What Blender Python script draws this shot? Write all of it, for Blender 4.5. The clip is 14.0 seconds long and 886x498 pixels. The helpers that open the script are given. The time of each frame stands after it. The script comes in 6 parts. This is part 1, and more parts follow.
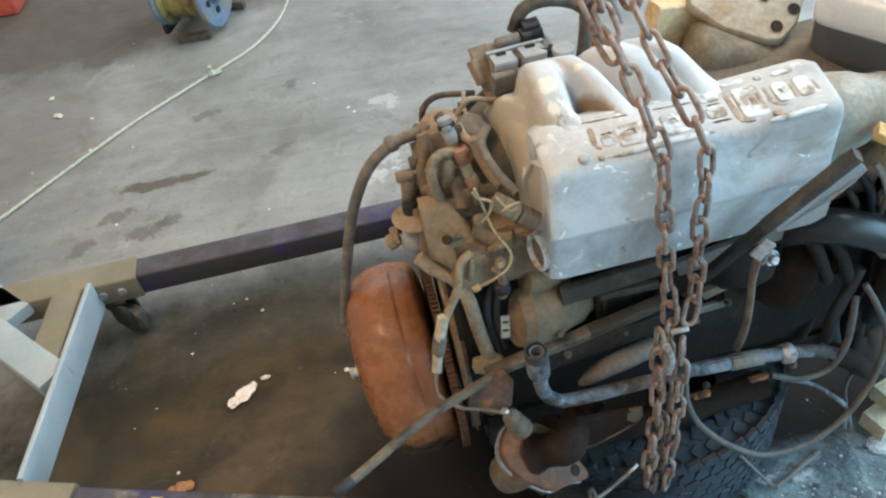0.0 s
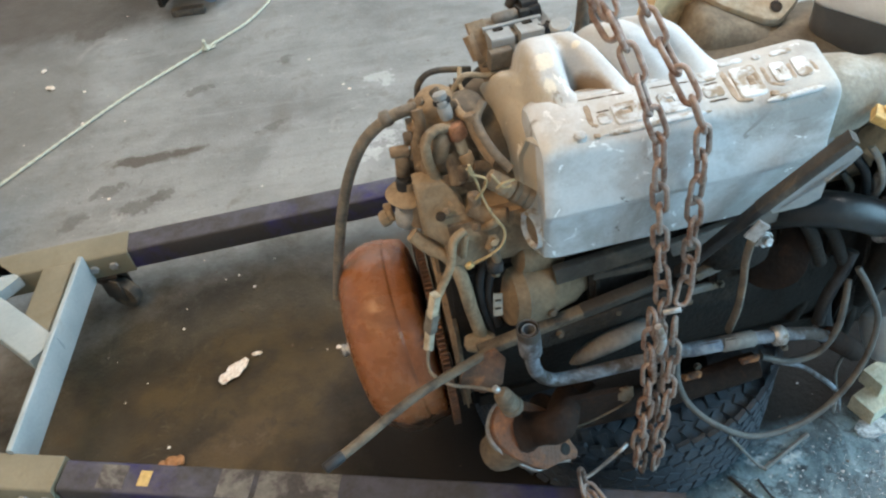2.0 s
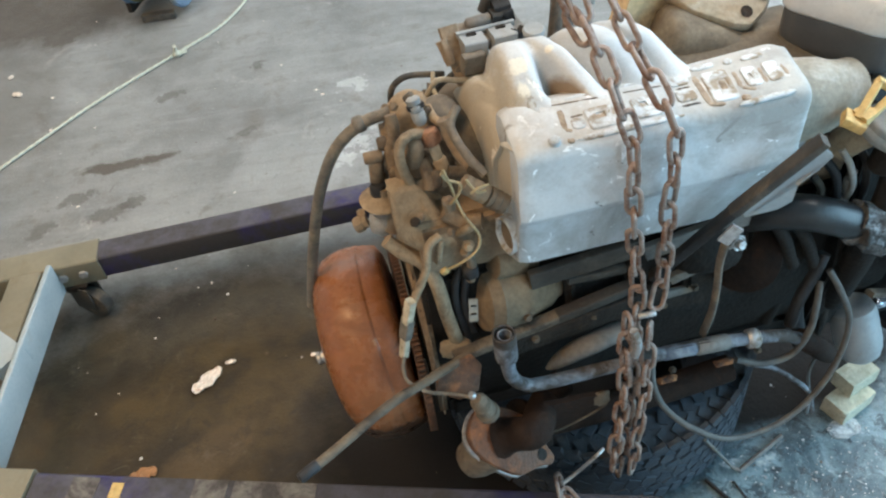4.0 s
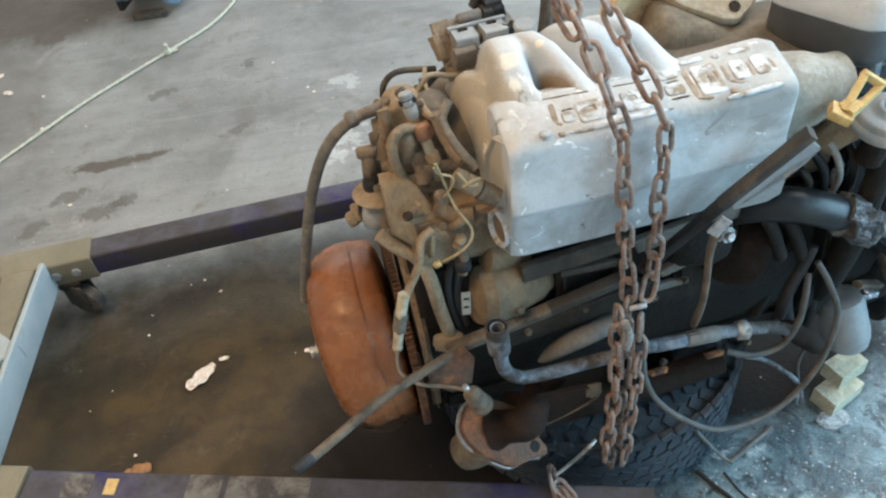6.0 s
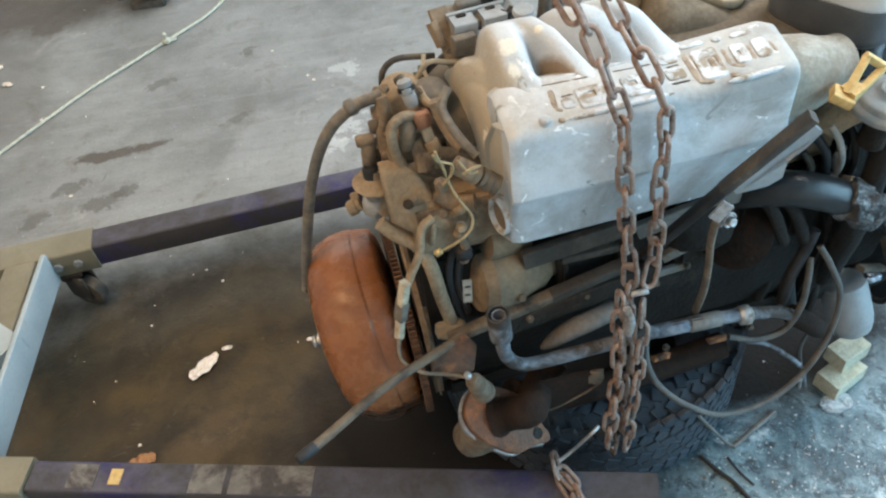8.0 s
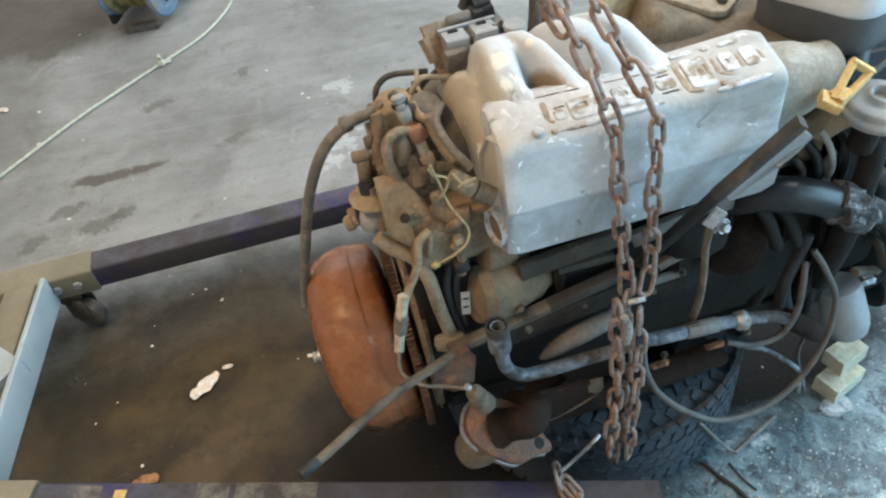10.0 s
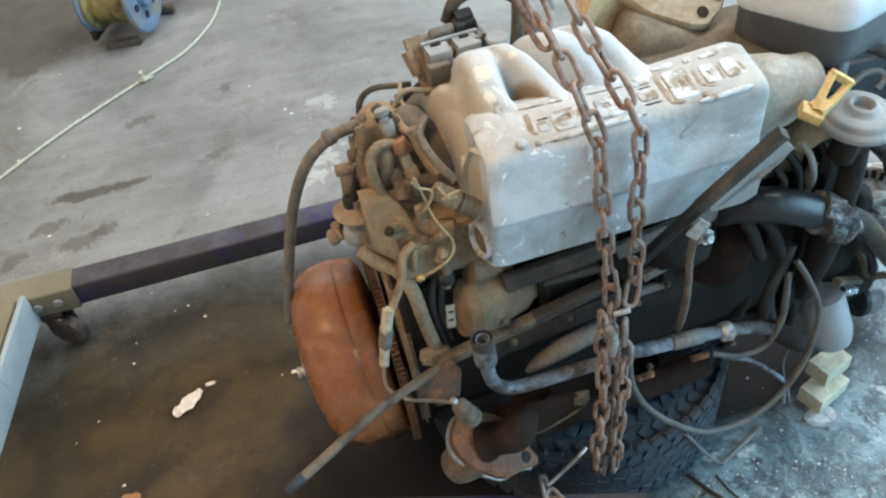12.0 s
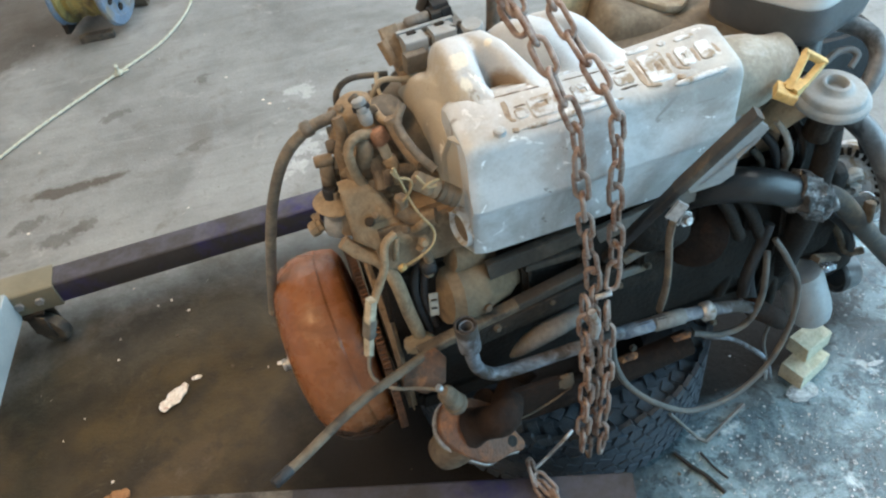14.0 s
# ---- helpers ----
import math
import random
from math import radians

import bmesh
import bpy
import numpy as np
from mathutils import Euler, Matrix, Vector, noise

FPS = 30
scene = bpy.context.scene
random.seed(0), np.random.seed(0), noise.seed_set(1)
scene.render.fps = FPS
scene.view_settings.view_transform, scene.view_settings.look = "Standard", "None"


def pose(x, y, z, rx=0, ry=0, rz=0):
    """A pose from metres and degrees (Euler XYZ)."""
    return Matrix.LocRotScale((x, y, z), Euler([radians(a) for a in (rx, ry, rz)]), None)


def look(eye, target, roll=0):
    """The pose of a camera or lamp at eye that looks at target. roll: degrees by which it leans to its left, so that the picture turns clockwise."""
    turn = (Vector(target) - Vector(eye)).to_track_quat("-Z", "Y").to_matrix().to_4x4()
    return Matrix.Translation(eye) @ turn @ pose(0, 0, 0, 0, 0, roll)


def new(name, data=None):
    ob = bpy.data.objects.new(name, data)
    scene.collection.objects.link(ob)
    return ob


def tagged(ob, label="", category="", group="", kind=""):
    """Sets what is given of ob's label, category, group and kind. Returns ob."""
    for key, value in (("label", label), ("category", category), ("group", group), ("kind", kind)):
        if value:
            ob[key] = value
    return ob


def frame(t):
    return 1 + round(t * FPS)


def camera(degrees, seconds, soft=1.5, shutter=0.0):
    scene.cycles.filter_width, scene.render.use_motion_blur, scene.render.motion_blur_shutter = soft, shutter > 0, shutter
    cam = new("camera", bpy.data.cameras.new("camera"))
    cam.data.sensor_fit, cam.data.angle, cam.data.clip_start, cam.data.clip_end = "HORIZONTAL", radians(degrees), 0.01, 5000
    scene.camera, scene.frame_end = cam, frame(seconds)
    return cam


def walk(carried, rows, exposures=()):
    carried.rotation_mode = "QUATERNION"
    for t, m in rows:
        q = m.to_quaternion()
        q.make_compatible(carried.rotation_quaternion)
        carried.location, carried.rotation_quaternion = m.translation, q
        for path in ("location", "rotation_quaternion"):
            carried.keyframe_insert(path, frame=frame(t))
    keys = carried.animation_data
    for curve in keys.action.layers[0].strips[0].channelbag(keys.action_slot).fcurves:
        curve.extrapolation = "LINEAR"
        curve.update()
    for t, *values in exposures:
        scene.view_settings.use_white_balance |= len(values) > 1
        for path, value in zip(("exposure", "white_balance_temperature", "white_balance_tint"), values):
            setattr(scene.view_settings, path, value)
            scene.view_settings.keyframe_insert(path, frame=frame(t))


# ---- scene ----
cam = camera(56.0, 14.0, soft=2.3)
walk(cam, [
    (0, pose(0.0031, 0.0078, 1.5099, 43.832, 7.546, -5.870)),
    (0.5, pose(0.0020, -0.0048, 1.5087, 43.717, 6.968, -5.404)),
    (1, pose(-0.0047, 0.0054, 1.5054, 43.490, 5.806, -6.440)),
    (1.5, pose(0.0011, 0.0016, 1.5024, 43.534, 5.982, -6.007)),
    (2, pose(0.0027, 0.0073, 1.5019, 42.581, 6.675, -5.561)),
    (2.5, pose(0.0049, 0.0176, 1.4953, 42.701, 4.939, -6.967)),
    (4.8, pose(0.0021, -0.0021, 1.5016, 42.803, 6.087, -7.302)),
    (5, pose(0.0049, -0.0059, 1.5042, 42.663, 6.227, -8.110)),
    (5.5, pose(0.0007, -0.0059, 1.5052, 41.966, 6.040, -7.110)),
    (6, pose(0.0007, 0.0009, 1.4997, 42.636, 5.532, -7.689)),
    (6.5, pose(0.0000, -0.0000, 1.5000, 41.647, 6.008, -6.713)),
    (7, pose(-0.0005, -0.0027, 1.5016, 41.199, 5.861, -7.533)),
    (7.5, pose(0.0034, 0.0026, 1.5017, 41.604, 6.079, -8.281)),
    (8, pose(0.0036, 0.0034, 1.4981, 41.711, 6.052, -7.986)),
    (8.2, pose(0.0040, 0.0038, 1.5019, 41.967, 6.446, -8.629)),
    (10.3, pose(0.0037, -0.0063, 1.5036, 42.659, 6.983, -9.389)),
    (10.5, pose(0.0097, -0.0028, 1.4982, 42.699, 6.696, -10.571)),
    (11, pose(0.0015, -0.0032, 1.5021, 43.040, 6.294, -9.639)),
    (11.5, pose(0.0009, -0.0050, 1.5000, 42.877, 6.318, -9.574)),
    (12, pose(0.0027, -0.0053, 1.4983, 43.556, 6.389, -10.194)),
    (12.5, pose(0.0023, -0.0032, 1.4966, 43.064, 6.745, -10.516)),
    (13, pose(0.0004, 0.0064, 1.4978, 43.289, 6.471, -10.688)),
    (13.5, pose(0.0039, 0.0050, 1.4949, 42.984, 6.459, -11.102)),
    (14, pose(0.0073, -0.0051, 1.5029, 42.329, 6.667, -12.096)),
], exposures=[(0.0, -0.08), (14.0, -0.08)])

# ---- light ----
world = bpy.data.worlds.new("world")
scene.world = world
world.use_nodes = True
wn = world.node_tree.nodes
sky = wn.new("ShaderNodeTexSky")
sky.sky_type, sky.sun_disc = "NISHITA", False
sky.sun_elevation, sky.sun_rotation = radians(38), radians(70)
wn["Background"].inputs[1].default_value = 0.12
world.node_tree.links.new(sky.outputs[0], wn["Background"].inputs[0])


def opening_light(name, at, aim, sx, sy, watts, colour):
    data = bpy.data.lights.new(name, "AREA")
    data.shape, data.size, data.size_y, data.energy, data.color = "RECTANGLE", sx, sy, watts, colour
    ob = new(name, data)
    ob.matrix_world = look(at, aim)
    return ob


opening_light("doorway_daylight", (4.25, -0.25, 1.7), (0.0, 0.5, 0.6), 5.2, 3.2, 362, (0.39, 0.74, 1.0))
opening_light("skylight_daylight", (2.5, 2.6, 3.95), (2.3, 2.5, 0.0), 2.0, 3.0, 280, (0.955, 0.965, 0.96))
# Assumed warm light from above left; the skylight itself is made up.
opening_light("left_warm_light", (-1.7, 0.2, 3.95), (-1.5, 0.4, 0.0), 1.2, 2.4, 140, (1.0, 0.65, 0.325))
# Added fill for the far floor; its window is made up.
opening_light("far_fill_light", (-1.2, 5.9, 2.6), (-0.4, 1.0, 0.4), 3.0, 1.4, 40, (1.0, 0.95, 0.88))


# ---- materials ----
def mat(name, c1, c2, rough=0.6, metal=0.0, scale=20.0, bump=0.3, dirt=None, dirt_amount=0.5, dirt_scale=6.0, rough2=None, fine=140.0, spec=0.5, lean=None, grit=0.15, spots=(), top_tint=None, patches=()):
    """Two base colours mixed by grain, and a third laid over them in worn patches."""
    m = bpy.data.materials.new(name)
    m.use_nodes = True
    nt = m.node_tree
    n, ln = nt.nodes, nt.links
    bsdf = n["Principled BSDF"]
    tc = n.new("ShaderNodeTexCoord")
    info = n.new("ShaderNodeObjectInfo")
    shift = n.new("ShaderNodeVectorMath")
    shift.operation = "MULTIPLY_ADD"
    shift.inputs[1].default_value = (3.1, 5.7, 2.3)
    comb = n.new("ShaderNodeCombineXYZ")
    for i in range(3):
        ln.new(info.outputs["Random"], comb.inputs[i])
    ln.new(comb.outputs[0], shift.inputs[0])
    ln.new(tc.outputs["Object"], shift.inputs[2])

    def noisy(sc, detail, rgh=0.6, dist=0.0):
        t = n.new("ShaderNodeTexNoise")
        t.inputs["Scale"].default_value, t.inputs["Detail"].default_value = sc, detail
        t.inputs["Roughness"].default_value, t.inputs["Distortion"].default_value = rgh, dist
        ln.new(shift.outputs[0], t.inputs["Vector"])
        return t

    def ramp(src, a, b):
        r = n.new("ShaderNodeMapRange")
        r.inputs["From Min"].default_value, r.inputs["From Max"].default_value = a, b
        ln.new(src, r.inputs["Value"])
        return r.outputs[0]

    def mix(fac, a, b):
        x = n.new("ShaderNodeMix")
        x.data_type = "RGBA"
        ln.new(fac, x.inputs["Factor"])
        for sock, val in ((x.inputs["A"], a), (x.inputs["B"], b)):
            if isinstance(val, tuple):
                sock.default_value = (*val, 1)
            else:
                ln.new(val, sock)
        return x.outputs["Result"]

    grain = noisy(scale, 5.0)
    small = noisy(fine, 3.0)
    col = mix(ramp(grain.outputs[0], 0.34, 0.66), c1, c2)
    r_sock = ramp(grain.outputs[0], 0.3, 0.7)
    rmap = n.new("ShaderNodeMapRange")
    rmap.inputs["To Min"].default_value = rough
    rmap.inputs["To Max"].default_value = rough + 0.15 if rough2 is None else rough2
    ln.new(r_sock, rmap.inputs["Value"])
    r_out = rmap.outputs[0]
    if dirt:
        patch = noisy(dirt_scale, 7.0, 0.68, 0.4)
        edge = 0.72 - 0.44 * dirt_amount
        src = patch.outputs[0]
        # Spreads the third colour along one axis, to paint a warm-lit side.
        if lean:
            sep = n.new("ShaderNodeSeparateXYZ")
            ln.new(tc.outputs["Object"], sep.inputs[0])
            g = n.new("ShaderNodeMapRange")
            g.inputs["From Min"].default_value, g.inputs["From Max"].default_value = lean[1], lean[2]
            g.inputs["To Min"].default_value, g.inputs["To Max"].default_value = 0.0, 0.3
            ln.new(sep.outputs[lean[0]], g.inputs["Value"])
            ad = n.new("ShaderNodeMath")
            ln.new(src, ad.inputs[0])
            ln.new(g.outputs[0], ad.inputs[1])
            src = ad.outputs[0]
        fac = ramp(src, edge - 0.07, edge + 0.07)
        col = mix(fac, col, dirt)
        rm = n.new("ShaderNodeMix")
        ln.new(fac, rm.inputs["Factor"])
        ln.new(r_out, rm.inputs["A"])
        rm.inputs["B"].default_value = 0.85
        r_out = rm.outputs["Result"]
        mm = n.new("ShaderNodeMapRange")
        mm.inputs["To Min"].default_value, mm.inputs["To Max"].default_value = metal, 0.0
        ln.new(fac, mm.inputs["Value"])
        ln.new(mm.outputs[0], bsdf.inputs["Metallic"])
    else:
        bsdf.inputs["Metallic"].default_value = metal
    for sc, edge, size in spots:
        sp = noisy(size, 4.0, 0.7, 0.8)
        col = mix(ramp(sp.outputs[0], edge - 0.012, edge + 0.018), col, sc)
    # Tints faces that look up, painting how light falls on tops.
    if top_tint:
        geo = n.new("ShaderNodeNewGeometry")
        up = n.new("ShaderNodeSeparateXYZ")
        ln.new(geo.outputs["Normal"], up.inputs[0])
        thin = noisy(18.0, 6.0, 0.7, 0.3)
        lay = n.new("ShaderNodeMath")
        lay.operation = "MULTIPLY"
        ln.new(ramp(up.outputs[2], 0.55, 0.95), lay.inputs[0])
        ln.new(ramp(thin.outputs[0], top_tint[1] + 0.12, top_tint[1] - 0.12), lay.inputs[1])
        col = mix(lay.outputs[0], col, top_tint[0])
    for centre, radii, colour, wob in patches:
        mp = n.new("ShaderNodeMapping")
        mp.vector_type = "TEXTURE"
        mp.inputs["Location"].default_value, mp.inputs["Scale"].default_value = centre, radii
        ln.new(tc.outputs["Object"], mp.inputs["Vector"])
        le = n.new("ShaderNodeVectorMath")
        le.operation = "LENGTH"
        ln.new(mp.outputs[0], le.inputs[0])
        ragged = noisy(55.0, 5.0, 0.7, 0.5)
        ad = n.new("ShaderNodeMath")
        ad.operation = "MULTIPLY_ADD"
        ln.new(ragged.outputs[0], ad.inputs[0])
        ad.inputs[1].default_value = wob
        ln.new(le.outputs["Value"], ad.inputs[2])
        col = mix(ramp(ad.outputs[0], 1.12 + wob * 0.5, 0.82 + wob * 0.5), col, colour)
    speck = n.new("ShaderNodeMapRange")
    speck.inputs["From Min"].default_value, speck.inputs["From Max"].default_value = 0.3, 0.7
    speck.inputs["To Min"].default_value, speck.inputs["To Max"].default_value = 1 - grit, 1 + grit
    ln.new(small.outputs[0], speck.inputs["Value"])
    vm = n.new("ShaderNodeVectorMath")
    vm.operation = "SCALE"
    ln.new(col, vm.inputs[0])
    ln.new(speck.outputs[0], vm.inputs["Scale"])
    ln.new(vm.outputs[0], bsdf.inputs["Base Color"])
    ln.new(r_out, bsdf.inputs["Roughness"])
    bsdf.inputs["Specular IOR Level"].default_value = spec
    both = n.new("ShaderNodeMath")
    both.operation = "ADD"
    ln.new(grain.outputs[0], both.inputs[0])
    ln.new(small.outputs[0], both.inputs[1])
    b = n.new("ShaderNodeBump")
    b.inputs["Strength"].default_value, b.inputs["Distance"].default_value = bump, 0.004
    ln.new(both.outputs[0], b.inputs["Height"])
    ln.new(b.outputs[0], bsdf.inputs["Normal"])
    return m


# The brightly lit plenum top is toned down in colour on up-facing faces.
M_ALU = mat("dusty_cast_aluminium", (0.485, 0.515, 0.535), (0.60, 0.625, 0.64), 0.46, 0.12, 9, 0.09, (0.335, 0.33, 0.315), 0.42, 4.2, fine=220, grit=0.05, spots=(((0.29, 0.28, 0.265), 0.655, 9), ((0.17, 0.16, 0.15), 0.685, 23), ((0.86, 0.89, 0.91), 0.635, 27)), top_tint=((0.46, 0.445, 0.415), 0.52))
CHIP, SOIL = (0.66, 0.62, 0.53), (0.235, 0.165, 0.105)
# Dust patches, with the warm light on the left side painted tan.
M_RUNNER = mat("dusty_warm_runner_aluminium", (0.43, 0.447, 0.455), (0.535, 0.55, 0.555), 0.46, 0.10, 16, 0.12, (0.43, 0.385, 0.31), 0.26, 9, fine=300, grit=0.06, lean=(0, 0.215, 0.13), spots=(((0.74, 0.72, 0.67), 0.632, 17), ((0.30, 0.27, 0.23), 0.67, 24)),
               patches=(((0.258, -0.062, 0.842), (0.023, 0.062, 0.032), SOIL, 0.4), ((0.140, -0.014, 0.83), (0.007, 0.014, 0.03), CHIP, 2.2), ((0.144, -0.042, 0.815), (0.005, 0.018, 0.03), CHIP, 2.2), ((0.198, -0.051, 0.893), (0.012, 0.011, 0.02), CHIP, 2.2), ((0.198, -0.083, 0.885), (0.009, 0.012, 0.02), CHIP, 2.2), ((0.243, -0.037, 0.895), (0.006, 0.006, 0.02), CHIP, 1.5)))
M_ALU_TAN = mat("dust_coated_aluminium", (0.31, 0.27, 0.20), (0.40, 0.36, 0.29), 0.7, 0.1, 25, 0.35, (0.30, 0.23, 0.15), 0.35, 12)
M_TAN = mat("dust_caked_metal", (0.250, 0.180, 0.112), (0.345, 0.256, 0.164), 0.8, 0.0, 28, 0.4, (0.14, 0.10, 0.063), 0.28, 14)
M_BROWN = mat("grimy_brown_metal", (0.17, 0.120, 0.076), (0.28, 0.202, 0.132), 0.75, 0.1, 30, 0.5, (0.080, 0.055, 0.038), 0.36, 16)
M_GRIME = mat("oil_black_iron", (0.0185, 0.0150, 0.0125), (0.031, 0.025, 0.020), 0.65, 0.0, 22, 0.7, (0.060, 0.042, 0.029), 0.20, 14, spec=0.18)
M_BLACK = mat("black_rubber", (0.017, 0.017, 0.018), (0.029, 0.029, 0.031), 0.5, 0.0, 40, 0.25, (0.055, 0.050, 0.043), 0.22, 18, spec=0.3)
M_HOSE = mat("dusty_rubber_hose", (0.030, 0.028, 0.026), (0.060, 0.053, 0.045), 0.6, 0.0, 40, 0.25, (0.13, 0.105, 0.075), 0.35, 20)
# The patch paints shade over the converter's lower front.
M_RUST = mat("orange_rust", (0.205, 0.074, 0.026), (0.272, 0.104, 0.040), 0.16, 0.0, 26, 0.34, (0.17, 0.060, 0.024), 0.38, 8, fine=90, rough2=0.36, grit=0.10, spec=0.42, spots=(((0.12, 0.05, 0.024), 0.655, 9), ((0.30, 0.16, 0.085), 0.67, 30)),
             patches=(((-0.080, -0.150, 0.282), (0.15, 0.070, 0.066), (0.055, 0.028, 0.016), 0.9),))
M_RUSTD = mat("dark_rust", (0.055, 0.030, 0.020), (0.13, 0.066, 0.038), 0.7, 0.1, 40, 0.6, (0.26, 0.115, 0.05), 0.26, 22)
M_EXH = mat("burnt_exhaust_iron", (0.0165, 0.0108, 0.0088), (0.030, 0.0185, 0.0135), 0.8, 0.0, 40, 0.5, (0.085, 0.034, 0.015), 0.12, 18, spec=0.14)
M_WIRE = mat("yellowed_wire", (0.30, 0.22, 0.11), (0.42, 0.31, 0.165), 0.6, 0.0, 40, 0.2, (0.2, 0.15, 0.09), 0.3, 40)
M_FLANGE = mat("scaly_flange_rust", (0.072, 0.034, 0.019), (0.145, 0.064, 0.032), 0.55, 0.1, 40, 0.7, (0.26, 0.100, 0.038), 0.34, 18)
M_CHAIN = mat("rusty_chain_steel", (0.228, 0.160, 0.130), (0.345, 0.270, 0.230), 0.5, 0.3, 60, 0.5, (0.15, 0.070, 0.042), 0.36, 34)
M_STEEL = mat("worn_bare_steel", (0.32, 0.33, 0.34), (0.5, 0.5, 0.5), 0.35, 0.7, 40, 0.3, (0.16, 0.12, 0.085), 0.3, 24)
M_BLUEPIPE = mat("blue_grey_pipe_steel", (0.085, 0.093, 0.112), (0.23, 0.25, 0.28), 0.55, 0.15, 34, 0.5, (0.045, 0.036, 0.030), 0.55, 15)
# A grey sheen on the tops is painted on up-facing faces.
M_HOIST = mat("dark_blue_hoist_paint", (0.018, 0.013, 0.070), (0.024, 0.018, 0.12), 0.25, 0.0, 14, 0.08, (0.046, 0.041, 0.040), 0.71, 5, grit=0.08, top_tint=((0.072, 0.070, 0.086), 0.50))
M_FRAME = mat("pale_grey_hoist_paint", (0.255, 0.315, 0.335), (0.335, 0.385, 0.40), 0.45, 0.0, 8, 0.08, (0.30, 0.27, 0.21), 0.2, 5, grit=0.05)
M_CREAM = mat("cream_hoist_paint", (0.165, 0.150, 0.104), (0.215, 0.196, 0.140), 0.5, 0.0, 8, 0.08, (0.175, 0.15, 0.10), 0.25, 5, grit=0.05)
M_TYRE = mat("old_tyre_rubber", (0.026, 0.033, 0.043), (0.046, 0.056, 0.070), 0.55, 0.0, 30, 0.4, (0.07, 0.073, 0.075), 0.26, 12)
M_WOOD = mat("sawn_pine", (0.44, 0.41, 0.30), (0.55, 0.52, 0.40), 0.75, 0.0, 35, 0.4, (0.33, 0.27, 0.17), 0.22, 14)
M_YELLOW = mat("faded_yellow_plastic", (0.48, 0.325, 0.11), (0.58, 0.41, 0.17), 0.5, 0.0, 40, 0.2, (0.40, 0.28, 0.12), 0.3, 30)
M_CORD = mat("pale_yellow_cord", (0.40, 0.40, 0.31), (0.56, 0.56, 0.46), 0.7, 0.0, 160, 0.6)
M_PAPER = mat("crumpled_white_paper", (0.62, 0.55, 0.47), (0.75, 0.69, 0.62), 0.8, 0.0, 40, 0.5, (0.45, 0.22, 0.14), 0.25, 50)
M_LEAF = mat("orange_scrap", (0.25, 0.125, 0.055), (0.34, 0.18, 0.085), 0.8, 0.0, 40, 0.4)
M_PLASTIC = mat("dusty_grey_plastic", (0.24, 0.24, 0.23), (0.36, 0.35, 0.33), 0.5, 0.0, 40, 0.2, (0.36, 0.29, 0.20), 0.4, 16)
M_BOX = mat("dark_grey_plastic", (0.066, 0.071, 0.077), (0.098, 0.103, 0.108), 0.32, 0.0, 10, 0.08, (0.125, 0.12, 0.112), 0.25, 7, grit=0.06)
M_IVORY = mat("ivory_plastic", (0.42, 0.35, 0.245), (0.53, 0.46, 0.345), 0.5, 0.0, 60, 0.2, (0.26, 0.20, 0.13), 0.35, 40)
M_IVORY2 = mat("dusty_paper_label", (0.20, 0.175, 0.14), (0.28, 0.245, 0.20), 0.7, 0.0, 50, 0.1, (0.14, 0.11, 0.08), 0.35, 40)
M_BLUE = mat("blue_plastic", (0.095, 0.145, 0.215), (0.135, 0.195, 0.27), 0.45, 0.0, 30, 0.2, (0.18, 0.165, 0.14), 0.35, 10)
M_RED = mat("red_paint", (0.40, 0.06, 0.04), (0.5, 0.09, 0.06), 0.5, 0.0, 30, 0.2, (0.2, 0.08, 0.05), 0.3, 10)
M_LID = mat("pale_grey_plastic", (0.55, 0.57, 0.58), (0.66, 0.68, 0.69), 0.22, 0.0, 8, 0.05, (0.45, 0.44, 0.40), 0.15, 6, grit=0.05)
M_CARD = mat("tan_plastic_board", (0.54, 0.38, 0.20), (0.64, 0.47, 0.27), 0.6, 0.0, 20, 0.1, (0.38, 0.28, 0.17), 0.3, 14)
M_OLIVE = mat("faded_olive_yellow", (0.20, 0.17, 0.06), (0.30, 0.25, 0.09), 0.55, 0.0, 30, 0.2, (0.12, 0.10, 0.06), 0.35, 14)
M_COVER = mat("dust_settled_neck", (0.20, 0.172, 0.132), (0.28, 0.248, 0.198), 0.7, 0.0, 14, 0.2, (0.38, 0.36, 0.32), 0.26, 9)
M_GREY = mat("plain_grey_alloy", (0.26, 0.275, 0.28), (0.34, 0.35, 0.35), 0.36, 0.2, 20, 0.1, (0.30, 0.28, 0.24), 0.2, 12, grit=0.06)
M_FOIL = mat("crumpled_foil_tape", (0.085, 0.088, 0.092), (0.44, 0.45, 0.46), 0.22, 0.8, 60, 1.0, (0.035, 0.035, 0.035), 0.62, 30)
# Pale so that the added, unseen walls and roof bounce more light.
M_WALL = mat("pale_bounce_wall", (0.585, 0.59, 0.59), (0.68, 0.69, 0.69), 0.8, 0.0, 3, 0.3, (0.44, 0.43, 0.40), 0.3, 1.5)
M_STICK = mat("grey_worn_label", (0.105, 0.097, 0.086), (0.185, 0.172, 0.152), 0.5, 0.0, 26, 0.1, (0.060, 0.052, 0.050), 0.55, 17)
M_GLOSS = mat("shiny_black_rubber", (0.009, 0.010, 0.011), (0.018, 0.019, 0.021), 0.30, 0.0, 40, 0.15, (0.04, 0.038, 0.034), 0.25, 18)
M_SEND = mat("orange_brown_sender", (0.24, 0.115, 0.065), (0.34, 0.18, 0.11), 0.6, 0.1, 40, 0.3, (0.14, 0.08, 0.05), 0.3, 30)
M_START = mat("brown_grimed_casing", (0.145, 0.101, 0.060), (0.212, 0.150, 0.092), 0.8, 0.0, 22, 0.4, (0.08, 0.057, 0.037), 0.36, 12)
